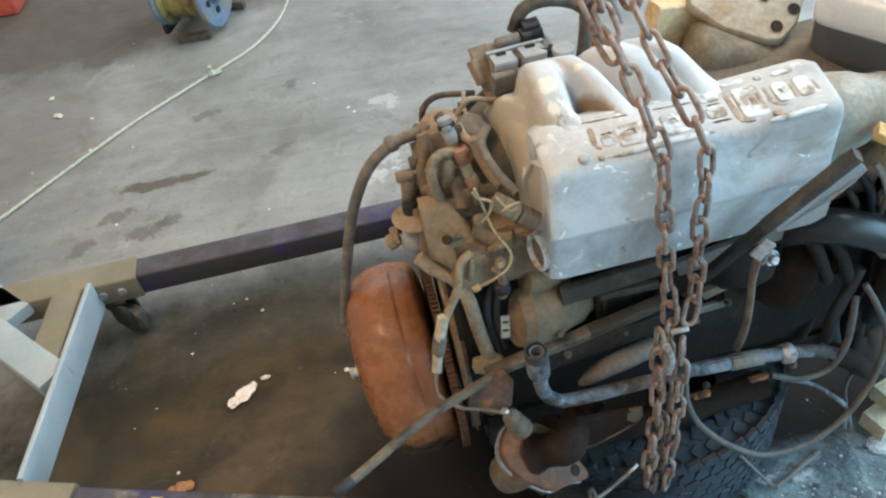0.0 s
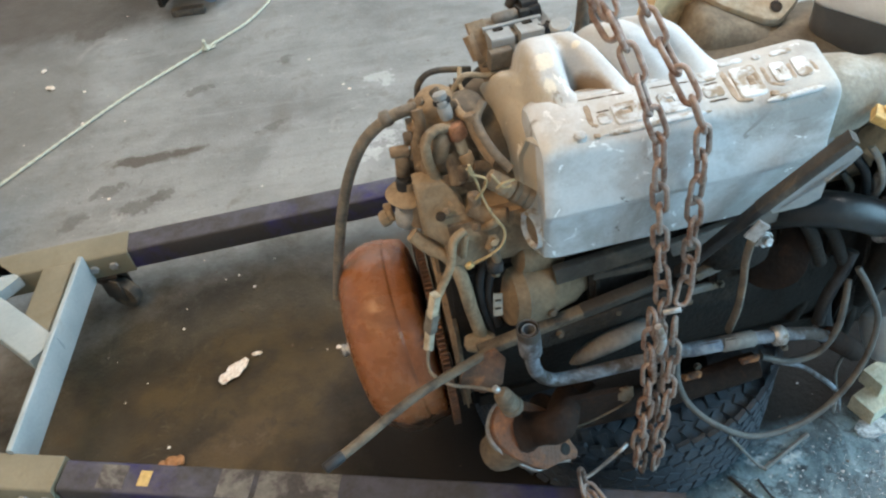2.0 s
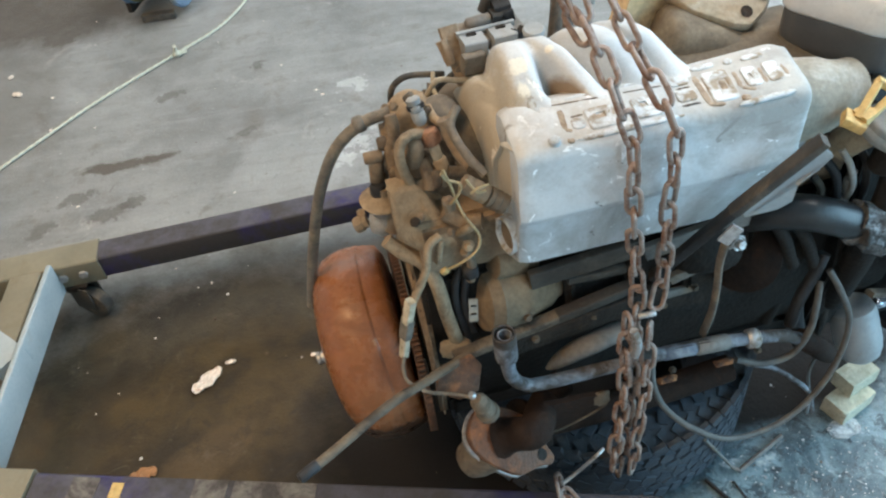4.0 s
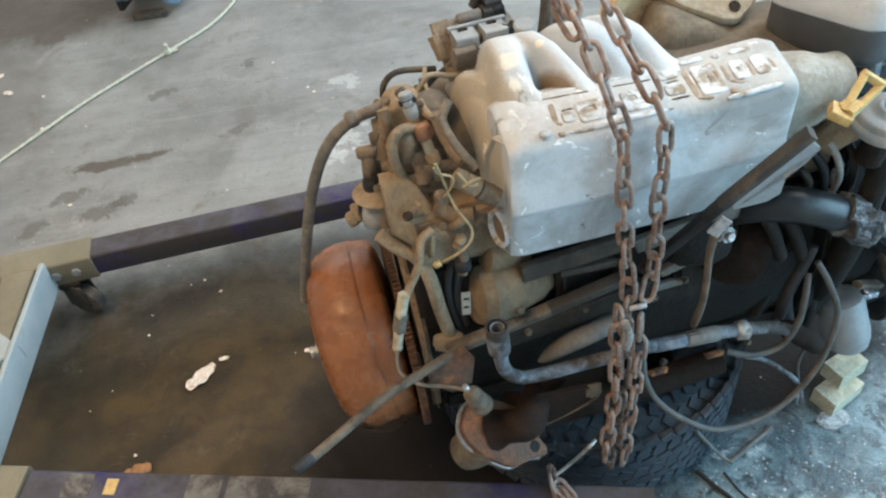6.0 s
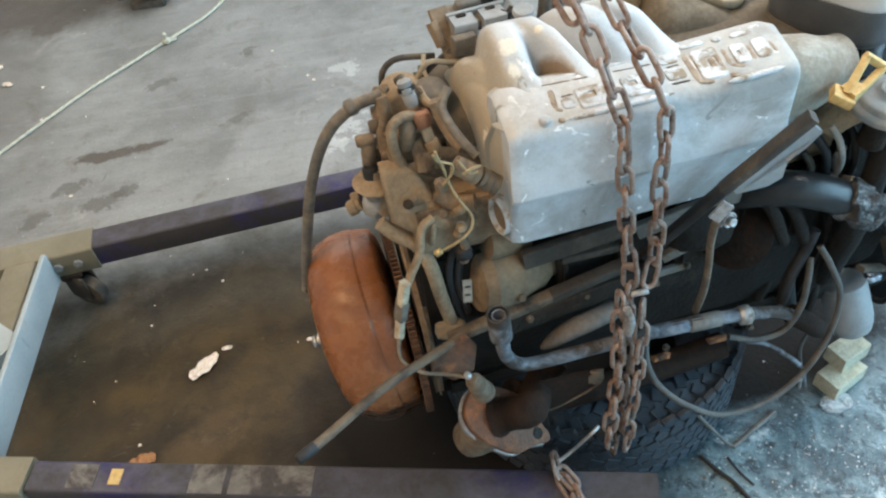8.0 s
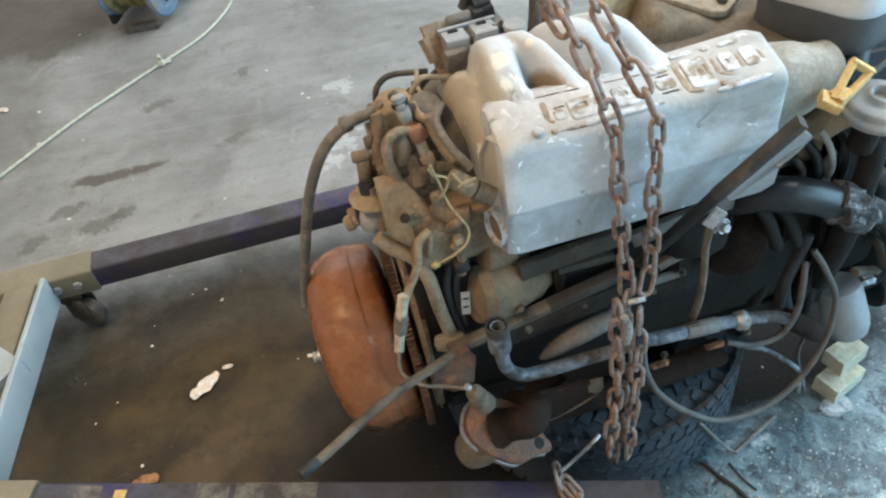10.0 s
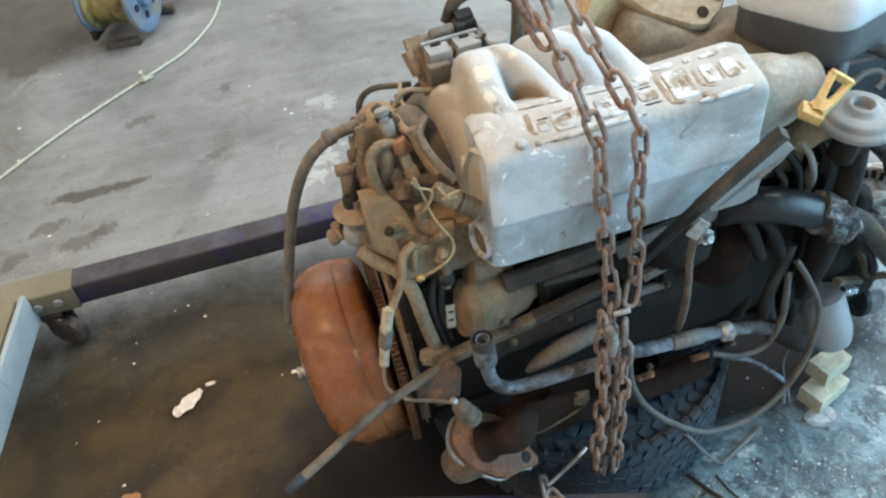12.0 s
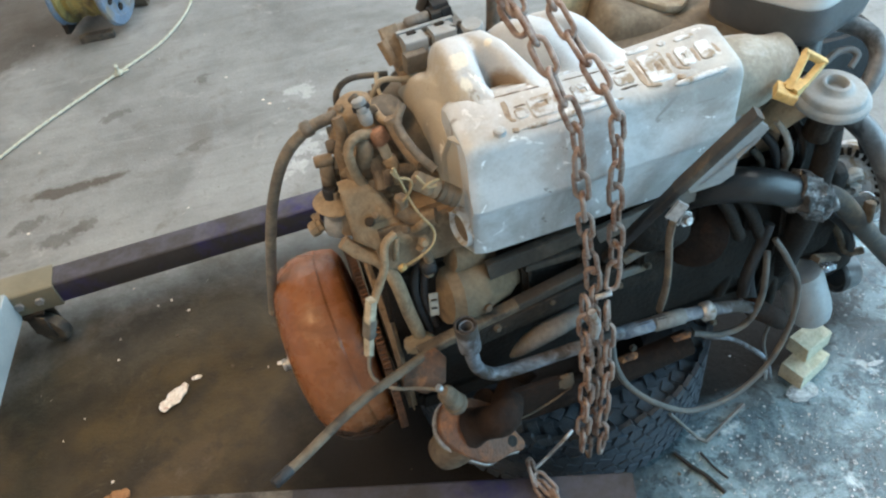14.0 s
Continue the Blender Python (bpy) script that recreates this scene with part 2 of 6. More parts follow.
M_CAM = mat("dark_dusty_cam_cover", (0.10, 0.080, 0.056), (0.15, 0.122, 0.09), 0.8, 0.0, 14, 0.25, (0.19, 0.158, 0.115), 0.28, 9)
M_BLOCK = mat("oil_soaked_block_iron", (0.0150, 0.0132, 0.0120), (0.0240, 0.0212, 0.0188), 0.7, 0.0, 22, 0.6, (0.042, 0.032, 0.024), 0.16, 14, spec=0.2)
M_COVER2 = mat("dim_flange_and_shaded_rail", (0.034, 0.028, 0.023), (0.062, 0.051, 0.041), 0.8, 0.0, 24, 0.4, (0.085, 0.069, 0.052), 0.25, 14)
M_MARK = mat("cast_mark_aluminium", (0.48, 0.51, 0.53), (0.58, 0.605, 0.62), 0.45, 0.2, 30, 0.15, (0.27, 0.215, 0.155), 0.42, 42, fine=300, grit=0.08)
M_DULL = mat("dull_sooted_sheet", (0.125, 0.118, 0.108), (0.205, 0.192, 0.175), 0.65, 0.1, 24, 0.3, (0.17, 0.135, 0.095), 0.3, 14)
M_RAIL = mat("dusty_brown_rail", (0.085, 0.062, 0.042), (0.15, 0.115, 0.080), 0.8, 0.0, 26, 0.5, (0.045, 0.032, 0.022), 0.35, 18)
M_EGR = mat("matt_grey_cast", (0.235, 0.245, 0.245), (0.295, 0.30, 0.295), 0.6, 0.0, 26, 0.15, (0.25, 0.23, 0.19), 0.25, 14, grit=0.08)
# Pale colour for grit, and for glints modelled as flakes.
M_GRIT_GLINT = mat("pale_grit_and_glint", (0.24, 0.28, 0.30), (0.62, 0.66, 0.68), 0.08, 0.0, 60, 1.0, (0.12, 0.135, 0.145), 0.3, 45)
M_BRASS = mat("dull_brass", (0.42, 0.30, 0.13), (0.52, 0.38, 0.18), 0.4, 0.6, 40, 0.2, (0.2, 0.14, 0.08), 0.3, 30)
M_LOOM = mat("dust_grey_conduit", (0.105, 0.092, 0.076), (0.175, 0.152, 0.125), 0.75, 0.0, 40, 0.3, (0.24, 0.195, 0.14), 0.35, 18)
M_CABLE = mat("dull_grey_cable", (0.060, 0.057, 0.053), (0.105, 0.099, 0.091), 0.6, 0.0, 40, 0.2, (0.15, 0.125, 0.095), 0.22, 20)
M_SCALE = mat("orange_scale", (0.20, 0.07, 0.026), (0.36, 0.135, 0.045), 0.85, 0.0, 70, 0.8, (0.06, 0.03, 0.02), 0.45, 60)
M_PIT = mat("dirt_filled_recess", (0.31, 0.25, 0.19), (0.41, 0.345, 0.275), 0.85, 0.0, 40, 0.4, (0.22, 0.165, 0.115), 0.4, 50)
M_GLINT = mat("wet_chromed_steel", (0.42, 0.46, 0.52), (0.60, 0.64, 0.70), 0.08, 0.9, 60, 0.5, (0.10, 0.11, 0.12), 0.3, 60)
M_SLEEVE = mat("scuffed_blue_sleeve", (0.045, 0.055, 0.086), (0.10, 0.112, 0.150), 0.5, 0.0, 34, 0.5, (0.20, 0.21, 0.225), 0.45, 26)
# Lit copy of black rubber: daylight on the hoses put in as grey.
M_HEATER = mat("lit_grey_rubber", (0.085, 0.089, 0.092), (0.15, 0.155, 0.158), 0.30, 0.0, 26, 0.15, (0.045, 0.046, 0.047), 0.3, 16)


def concrete():
    m = bpy.data.materials.new("stained_concrete")
    m.use_nodes = True
    nt = m.node_tree
    n, ln = nt.nodes, nt.links
    bsdf = n["Principled BSDF"]
    tc = n.new("ShaderNodeTexCoord")

    def noisy(sc, detail, rgh=0.6, dist=0.0):
        t = n.new("ShaderNodeTexNoise")
        t.inputs["Scale"].default_value, t.inputs["Detail"].default_value = sc, detail
        t.inputs["Roughness"].default_value, t.inputs["Distortion"].default_value = rgh, dist
        ln.new(tc.outputs["Object"], t.inputs["Vector"])
        return t.outputs[0]

    def rng(src, a, b, c=0.0, d=1.0):
        r = n.new("ShaderNodeMapRange")
        for key, val in (("From Min", a), ("From Max", b), ("To Min", c), ("To Max", d)):
            r.inputs[key].default_value = val
        ln.new(src, r.inputs["Value"])
        return r.outputs[0]

    def calc(op, a, b):
        x = n.new("ShaderNodeMath")
        x.operation = op
        for i, val in enumerate((a, b)):
            if isinstance(val, float):
                x.inputs[i].default_value = val
            else:
                ln.new(val, x.inputs[i])
        return x.outputs[0]

    def mix(fac, a, b):
        x = n.new("ShaderNodeMix")
        x.data_type = "RGBA"
        ln.new(fac, x.inputs["Factor"])
        for sock, val in ((x.inputs["A"], a), (x.inputs["B"], b)):
            if isinstance(val, tuple):
                sock.default_value = (*val, 1)
            else:
                ln.new(val, sock)
        return x.outputs["Result"]

    def blotch(cx, cy, rx, ry, wob, turn=0.0, freq=4.0):
        """An uneven patch round a spot of the floor: 1 inside, 0 outside."""
        mp = n.new("ShaderNodeMapping")
        mp.vector_type = "TEXTURE"
        mp.inputs["Location"].default_value = (cx, cy, 0)
        mp.inputs["Rotation"].default_value = (0, 0, radians(turn))
        mp.inputs["Scale"].default_value = (rx, ry, 1)
        ln.new(tc.outputs["Object"], mp.inputs["Vector"])
        le = n.new("ShaderNodeVectorMath")
        le.operation = "LENGTH"
        ln.new(mp.outputs[0], le.inputs[0])
        d = calc("ADD", le.outputs["Value"], calc("MULTIPLY", calc("SUBTRACT", noisy(freq, 6.0, 0.7, 0.4 if freq > 5 else 0.0), 0.5), wob))
        return rng(d, 1.15, 0.75)

    col = mix(rng(noisy(2.2, 6.0, 0.65), 0.35, 0.66), (0.158, 0.162, 0.157), (0.268, 0.275, 0.270))
    col = mix(rng(noisy(9.0, 8.0, 0.7, 0.3), 0.55, 0.72), col, (0.15, 0.14, 0.125))
    col = mix(rng(noisy(5.0, 7.0, 0.7, 0.6), 0.62, 0.74), col, (0.38, 0.37, 0.35))
    col = mix(rng(noisy(1.1, 4.0, 0.6, 0.5), 0.52, 0.68), col, (0.305, 0.314, 0.311))
    col = mix(rng(noisy(1.5, 5.0, 0.7, 0.8), 0.60, 0.72), col, (0.155, 0.150, 0.138))
    streak = n.new("ShaderNodeMapping")
    streak.inputs["Rotation"].default_value, streak.inputs["Scale"].default_value = (0, 0, radians(24)), (0.9, 7.0, 1.0)
    ln.new(tc.outputs["Object"], streak.inputs["Vector"])
    drag = n.new("ShaderNodeTexNoise")
    drag.inputs["Scale"].default_value, drag.inputs["Detail"].default_value, drag.inputs["Roughness"].default_value = 2.6, 8.0, 0.72
    ln.new(streak.outputs[0], drag.inputs["Vector"])
    col = mix(calc("MULTIPLY", rng(drag.outputs[0], 0.52, 0.70), 0.45), col, (0.325, 0.333, 0.327))
    col = mix(calc("MULTIPLY", rng(drag.outputs[0], 0.46, 0.32), 0.45), col, (0.150, 0.147, 0.138))
    col = mix(calc("MULTIPLY", rng(noisy(27.0, 8.0, 0.75, 0.6), 0.57, 0.70), 0.55), col, (0.130, 0.126, 0.116))
    col = mix(calc("MULTIPLY", rng(noisy(60.0, 5.0, 0.7, 0.4), 0.66, 0.71), 0.6), col, (0.48, 0.48, 0.465))
    oil = blotch(-0.43, 1.02, 0.80, 0.49, 1.0)
    oil_brown = mix(rng(noisy(6.0, 5.0), 0.4, 0.62), (0.0215, 0.0142, 0.0050), (0.058, 0.0375, 0.0115))
    oil_grey = mix(rng(noisy(5.0, 6.0, 0.65, 0.5), 0.38, 0.66), (0.0178, 0.0142, 0.0078), (0.054, 0.0430, 0.0240))
    oil_brown = mix(blotch(-0.40, 0.99, 0.42, 0.29, 1.5), oil_grey, oil_brown)
    # A wet sheen beside the near leg, painted as lighter brown.
    oil_brown = mix(calc("MULTIPLY", blotch(-0.52, 0.94, 0.12, 0.06, 2.4, 35.0), 0.5), oil_brown, (0.090, 0.058, 0.025))
    oil_brown = mix(calc("MULTIPLY", rng(noisy(15.0, 7.0, 0.75, 0.8), 0.54, 0.66), 0.65), oil_brown, (0.014, 0.0110, 0.0070))
    oil_brown = mix(calc("MULTIPLY", rng(noisy(9.0, 8.0, 0.75, 1.4), 0.58, 0.70), 0.5), oil_brown, (0.135, 0.114, 0.080))
    col = mix(calc("MULTIPLY", blotch(-0.42, 1.12, 0.78, 0.44, 0.7), 0.55), col, (0.082, 0.074, 0.060))
    col = mix(oil, col, oil_brown)
    # Near-black shade under the engine and tyre, painted on the floor.
    black = calc("MAXIMUM", blotch(0.06, 0.86, 0.40, 0.38, 0.8), blotch(0.57, 0.98, 0.42, 0.20, 0.4))
    wet = blotch(0.95, 0.75, 0.75, 0.62, 1.2)
    # Wet floor colour, with the blue of the daylight painted in.
    wet_tinted = mix(rng(noisy(7.0, 8.0, 0.7, 0.6), 0.44, 0.60), (0.056, 0.098, 0.120), (0.212, 0.315, 0.360))
    wet_tinted = mix(rng(noisy(34.0, 7.0, 0.8, 0.5), 0.52, 0.62), wet_tinted, (0.036, 0.052, 0.063))
    wet_tinted = mix(calc("MULTIPLY", rng(noisy(17.0, 7.0, 0.75, 1.2), 0.56, 0.60), 0.75), wet_tinted, (0.032, 0.047, 0.057))
    wet_tinted = mix(rng(noisy(13.0, 6.0, 0.7, 0.4), 0.60, 0.68), wet_tinted, (0.40, 0.48, 0.51))
    # Fine pale sparkle painted into the wet floor.
    wet_tinted = mix(rng(noisy(110.0, 4.0, 0.65, 0.3), 0.645, 0.665), wet_tinted, (0.66, 0.70, 0.72))
    col = mix(wet, col, wet_tinted)
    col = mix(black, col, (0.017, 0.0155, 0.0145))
    old = calc("MAXIMUM", blotch(-1.16, 2.70, 0.085, 0.06, 3.0, 0.0, 14.0), calc("MAXIMUM", blotch(-1.40, 3.0, 0.85, 0.36, 0.9), blotch(-0.84, 1.940, 0.125, 0.022, 3.2, 4.0, 16.0)))
    damp = calc("MULTIPLY", blotch(-1.36, 2.36, 0.26, 0.34, 0.9), 0.55)
    col = mix(damp, col, (0.125, 0.120, 0.104))
    col = mix(calc("MULTIPLY", old, 0.88), col, (0.075, 0.062, 0.048))
    for cx, cy, rx, ry in ((-0.85, 1.74, 0.050, 0.030), (-0.79, 1.77, 0.030, 0.020), (-1.03, 1.71, 0.035, 0.030), (-0.46, 2.34, 0.030, 0.020), (-0.49, 2.01, 0.040, 0.015), (-0.75, 2.24, 0.050, 0.020), (-0.95, 1.82, 0.060, 0.020)):
        col = mix(calc("MULTIPLY", blotch(cx, cy, rx, ry, 5.0, 20.0, 24.0), 0.6), col, (0.085, 0.078, 0.068))
    for cx, cy, rx, ry in ((-0.17, 1.89, 0.045, 0.040), (-0.21, 1.80, 0.050, 0.025), (-0.16, 2.17, 0.040, 0.030)):
        col = mix(calc("MULTIPLY", blotch(cx, cy, rx, ry, 6.0, 20.0, 26.0), 0.55), col, (0.47, 0.48, 0.475))
    speck = rng(noisy(120.0, 3.0), 0.3, 0.7, 0.93, 1.07)
    vm = n.new("ShaderNodeVectorMath")
    vm.operation = "SCALE"
    ln.new(col, vm.inputs[0])
    ln.new(speck, vm.inputs["Scale"])
    ln.new(vm.outputs[0], bsdf.inputs["Base Color"])
    slick = calc("MULTIPLY", calc("MAXIMUM", calc("MULTIPLY", wet, 0.9), calc("MULTIPLY", oil, 0.30)), calc("SUBTRACT", 1.0, black))
    rough = calc("SUBTRACT", rng(noisy(14.0, 5.0), 0.3, 0.7, 0.55, 0.8), calc("MULTIPLY", slick, 0.58))
    ln.new(rough, bsdf.inputs["Roughness"])
    # Gloss drops in the painted shade and in the oil.
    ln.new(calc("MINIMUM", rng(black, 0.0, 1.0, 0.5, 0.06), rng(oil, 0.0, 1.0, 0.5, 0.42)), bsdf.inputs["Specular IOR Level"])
    b = n.new("ShaderNodeBump")
    b.inputs["Strength"].default_value, b.inputs["Distance"].default_value = 0.5, 0.006
    ln.new(calc("ADD", calc("ADD", noisy(30.0, 8.0, 0.7), calc("MULTIPLY", noisy(170.0, 3.0), 0.35)), calc("MULTIPLY", wet, calc("MULTIPLY", noisy(75.0, 4.0, 0.6), 1.3))), b.inputs["Height"])
    ln.new(b.outputs[0], bsdf.inputs["Normal"])
    return m


M_FLOOR = concrete()


# ---- mesh helpers ----
def catmull(pts, per=6):
    p = [Vector(q) for q in pts]
    if len(p) < 3:
        return p
    p = [p[0] * 2 - p[1]] + p + [p[-1] * 2 - p[-2]]
    out = []
    for i in range(1, len(p) - 2):
        a, b, c, d = p[i - 1:i + 3]
        for k in range(per):
            t = k / per
            out.append(0.5 * (2 * b + (c - a) * t + (2 * a - 5 * b + 4 * c - d) * t * t + (3 * b - a - 3 * c + d) * t ** 3))
    out.append(p[-2])
    return out


def sweep(bm, path, section, up=(0, 0, 1), cap=True, scales=None):
    """Sweeps a closed section (side, up pairs) along a path."""
    path = [Vector(q) for q in path]
    up = Vector(up)
    rings = []
    prev = None
    for i, p in enumerate(path):
        t = (path[min(i + 1, len(path) - 1)] - path[max(i - 1, 0)]).normalized()
        if prev is None:
            side = t.cross(up)
            if side.length < 1e-3:
                side = t.cross(Vector((1, 0, 0)))
        else:
            side = prev - t * prev.dot(t)
        side.normalize()
        prev = side
        u2 = side.cross(t)
        k = 1.0 if scales is None else scales[i]
        rings.append([bm.verts.new(p + (side * a + u2 * b) * k) for a, b in section])
    m = len(section)
    for r0, r1 in zip(rings, rings[1:]):
        for j in range(m):
            bm.faces.new((r0[j], r0[(j + 1) % m], r1[(j + 1) % m], r1[j]))
    if cap:
        bm.faces.new(rings[0][::-1])
        bm.faces.new(rings[-1])
    return rings


def ring_section(r, seg=10, squash=1.0):
    return [(r * math.cos(2 * math.pi * k / seg), r * squash * math.sin(2 * math.pi * k / seg)) for k in range(seg)]


def rect_section(w, h, r):
    """A rounded rectangle."""
    out = []
    for cx, cy, a0 in ((w / 2 - r, h / 2 - r, 0), (-w / 2 + r, h / 2 - r, 90), (-w / 2 + r, -h / 2 + r, 180), (w / 2 - r, -h / 2 + r, 270)):
        for k in range(4):
            a = radians(a0 + 30 * k)
            out.append((cx + r * math.cos(a), cy + r * math.sin(a)))
    return out


def tube(pts, r, seg=10, per=6, squash=1.0):
    bm = bmesh.new()
    sweep(bm, catmull(pts, per), ring_section(r, seg, squash))
    return bm


def pipe(pts, r, wall=0.002, seg=14, per=6):
    """A hollow tube with open ends."""
    bm = bmesh.new()
    path = catmull(pts, per)
    a = sweep(bm, path, ring_section(r, seg), cap=False)
    b = sweep(bm, path, ring_section(r - wall, seg), cap=False)
    for i in (0, -1):
        for j in range(seg):
            k = (j + 1) % seg
            bm.faces.new((a[i][j], a[i][k], b[i][k], b[i][j]))
    return bm


def lathe(profile, axis_from, axis_to, seg=28):
    """Turns (distance along the axis, radius) pairs about an axis."""
    a, b = Vector(axis_from), Vector(axis_to)
    t = (b - a).normalized()
    s = t.cross(Vector((0, 0, 1)))
    if s.length < 1e-3:
        s = Vector((1, 0, 0))
    s.normalize()
    q = s.cross(t)
    bm = bmesh.new()
    rings = []
    for d, r in profile:
        r = max(r, 1e-4)
        rings.append([bm.verts.new(a + t * d + (s * math.cos(2 * math.pi * k / seg) + q * math.sin(2 * math.pi * k / seg)) * r) for k in range(seg)])
    for r0, r1 in zip(rings, rings[1:]):
        for j in range(seg):
            bm.faces.new((r0[j], r0[(j + 1) % seg], r1[(j + 1) % seg], r1[j]))
    bm.faces.new(rings[0][::-1])
    bm.faces.new(rings[-1])
    return bm


def rod(a, b, r, seg=12, taper=1.0):
    L = (Vector(b) - Vector(a)).length
    e = min(r * 0.25, L * 0.2)
    return lathe([(0, r - e), (e, r), (L - e, r * taper), (L, (r - e) * taper)], a, b, seg)


def box(sx, sy, sz, m=None, bevel=0.004, seg=2):
    bm = bmesh.new()
    bmesh.ops.create_cube(bm, size=1.0)
    bmesh.ops.scale(bm, vec=(sx, sy, sz), verts=bm.verts)
    if bevel:
        bmesh.ops.bevel(bm, geom=list(bm.edges), offset=bevel, segments=seg, affect="EDGES", profile=0.6)
    if m is not None:
        bm.transform(m)
    return bm


def bar(a, b, w, h, bevel=0.002, up=(0, 0, 1), r_pts=None):
    """A bar of rounded rectangular section between two points."""
    bm = bmesh.new()
    sweep(bm, [a, b], rect_section(w, h, min(w, h) * 0.18), up)
    return bm


def loft(bm, rings, cap=True):
    vs = [[bm.verts.new(p) for p in r] for r in rings]
    m = len(vs[0])
    for r0, r1 in zip(vs, vs[1:]):
        for j in range(m):
            bm.faces.new((r0[j], r0[(j + 1) % m], r1[(j + 1) % m], r1[j]))
    if cap:
        bm.faces.new(vs[0][::-1])
        bm.faces.new(vs[-1])


def prism(outline, m, thick, bevel=0.0015):
    """A flat plate of the given outline (x, y), thick along z, at the pose m."""
    bm = bmesh.new()
    f = bm.faces.new([bm.verts.new((x, y, 0)) for x, y in outline])
    ex = bmesh.ops.extrude_face_region(bm, geom=[f])
    bmesh.ops.translate(bm, vec=(0, 0, thick), verts=[v for v in ex["geom"] if isinstance(v, bmesh.types.BMVert)])
    bmesh.ops.recalc_face_normals(bm, faces=bm.faces)
    if bevel:
        bmesh.ops.bevel(bm, geom=[e for e in bm.edges], offset=bevel, segments=1, affect="EDGES")
    bm.transform(m)
    return bm


def join(*bms):
    out = bmesh.new()
    for b in bms:
        me = bpy.data.meshes.new("tmp")
        b.to_mesh(me)
        b.free()
        out.from_mesh(me)
        bpy.data.meshes.remove(me)
    return out


def roughen(bm, amount, scale, cuts=0):
    """Pushes the corners about a little, as in sand castings and dents."""
    if cuts:
        bmesh.ops.subdivide_edges(bm, edges=list(bm.edges), cuts=cuts, use_grid_fill=True)
    for v in bm.verts:
        v.co += noise.noise_vector(v.co * scale) * amount
    return bm


def finish(name, bm, material, smooth=45):
    bmesh.ops.recalc_face_normals(bm, faces=bm.faces)
    me = bpy.data.meshes.new(name)
    bm.to_mesh(me)
    bm.free()
    me.materials.append(material)
    me.shade_smooth()
    me.set_sharp_from_angle(angle=radians(smooth))
    return me


def solid(name, bm, material, label, category, kind="", group="", smooth=45):
    """A thing of one mesh, with its origin at its base."""
    me = finish(name, bm, material, smooth)
    co = np.array([v.co for v in me.vertices])
    c = Vector(((co[:, 0].min() + co[:, 0].max()) / 2, (co[:, 1].min() + co[:, 1].max()) / 2, co[:, 2].min()))
    me.transform(Matrix.Translation(-c))
    ob = new(name, me)
    ob.location = c
    return tagged(ob, label, category, group, kind)


def thing(name, m, label, category, kind="", group=""):
    ob = new(name)
    ob.matrix_basis = m
    ob.empty_display_size = 0.05
    return tagged(ob, label, category, group, kind)


def part(name, bm, material, parent, label="", smooth=45):
    """One mesh under a thing or a part, in the thing's own axes."""
    ob = new(name, finish(name, bm, material, smooth))
    ob.parent = parent
    return tagged(ob, label)


def wpart(name, bm, material, parent, label="", smooth=45):
    """A part written in the world's axes, under a thing that stands elsewhere."""
    bm.transform(parent.matrix_basis.inverted())
    return part(name, bm, material, parent, label, smooth)


# ---- the workshop: floor, and unseen walls and roof added to bounce light ----
X0, X1, Y0, Y1, ZC = -4.5, 4.4, -3.6, 6.2, 4.0
bm = bmesh.new()
bmesh.ops.create_grid(bm, x_segments=40, y_segments=40, size=0.5)
bmesh.ops.scale(bm, vec=(16, 16, 1), verts=bm.verts)
tagged(new("floor", finish("floor", bm, M_FLOOR)), "stained grey concrete workshop floor with oil patches, painted shade and glints", "floor", kind="structure")


def wall(name, a, b, thick, z0=0.0, z1=ZC):
    d = Vector(b) - Vector(a)
    m = Matrix.Translation(((a[0] + b[0]) / 2, (a[1] + b[1]) / 2, (z0 + z1) / 2)) @ Matrix.Rotation(math.atan2(d.y, d.x), 4, "Z")
    solid(name, box(d.length, thick, z1 - z0, m, 0.0), M_WALL, "unseen plain wall added to bounce light", "wall", "structure")


wall("wall_west", (X0, Y0), (X0, Y1), 0.2)
wall("wall_north_west", (X0 + 0.1, Y1), (-2.7, Y1), 0.2)
wall("wall_north_east", (0.3, Y1), (X1 - 0.1, Y1), 0.2)
wall("wall_north_sill", (-2.7, Y1), (0.3, Y1), 0.2, 0.0, 1.9)
wall("wall_north_head", (-2.7, Y1), (0.3, Y1), 0.2, 3.3, ZC)
wall("wall_south", (X0 + 0.1, Y0), (X1 - 0.1, Y0), 0.2)
wall("wall_east_near", (X1, Y0), (X1, -2.4), 0.2)
wall("wall_east_far", (X1, 2.8), (X1, Y1), 0.2)
wall("wall_east_head", (X1, -2.4), (X1, 2.8), 0.2, 3.4, ZC)
bm = join(box(2.2, 10.0, 0.1, pose(-3.4, 1.3, ZC + 0.05), 0), box(1.2, 2.7, 0.1, pose(-1.7, -2.35, ZC + 0.05), 0), box(1.2, 4.9, 0.1, pose(-1.7, 3.85, ZC + 0.05), 0),
          box(2.6, 10.0, 0.1, pose(0.2, 1.3, ZC + 0.05), 0), box(1.0, 10.0, 0.1, pose(4.0, 1.3, ZC + 0.05), 0),
          box(2.0, 4.8, 0.1, pose(2.5, -1.3, ZC + 0.05), 0), box(2.0, 2.2, 0.1, pose(2.5, 5.2, ZC + 0.05), 0))
solid("ceiling", bm, M_WALL, "unseen roof lining added round the skylight openings", "ceiling", "structure")

# ---- the engine hoist ----
hoist = thing("engine_hoist", pose(-0.80, 1.12, 0, 0, 0, -3.5), "folding engine hoist with dark blue legs and cream base", "engine hoist")
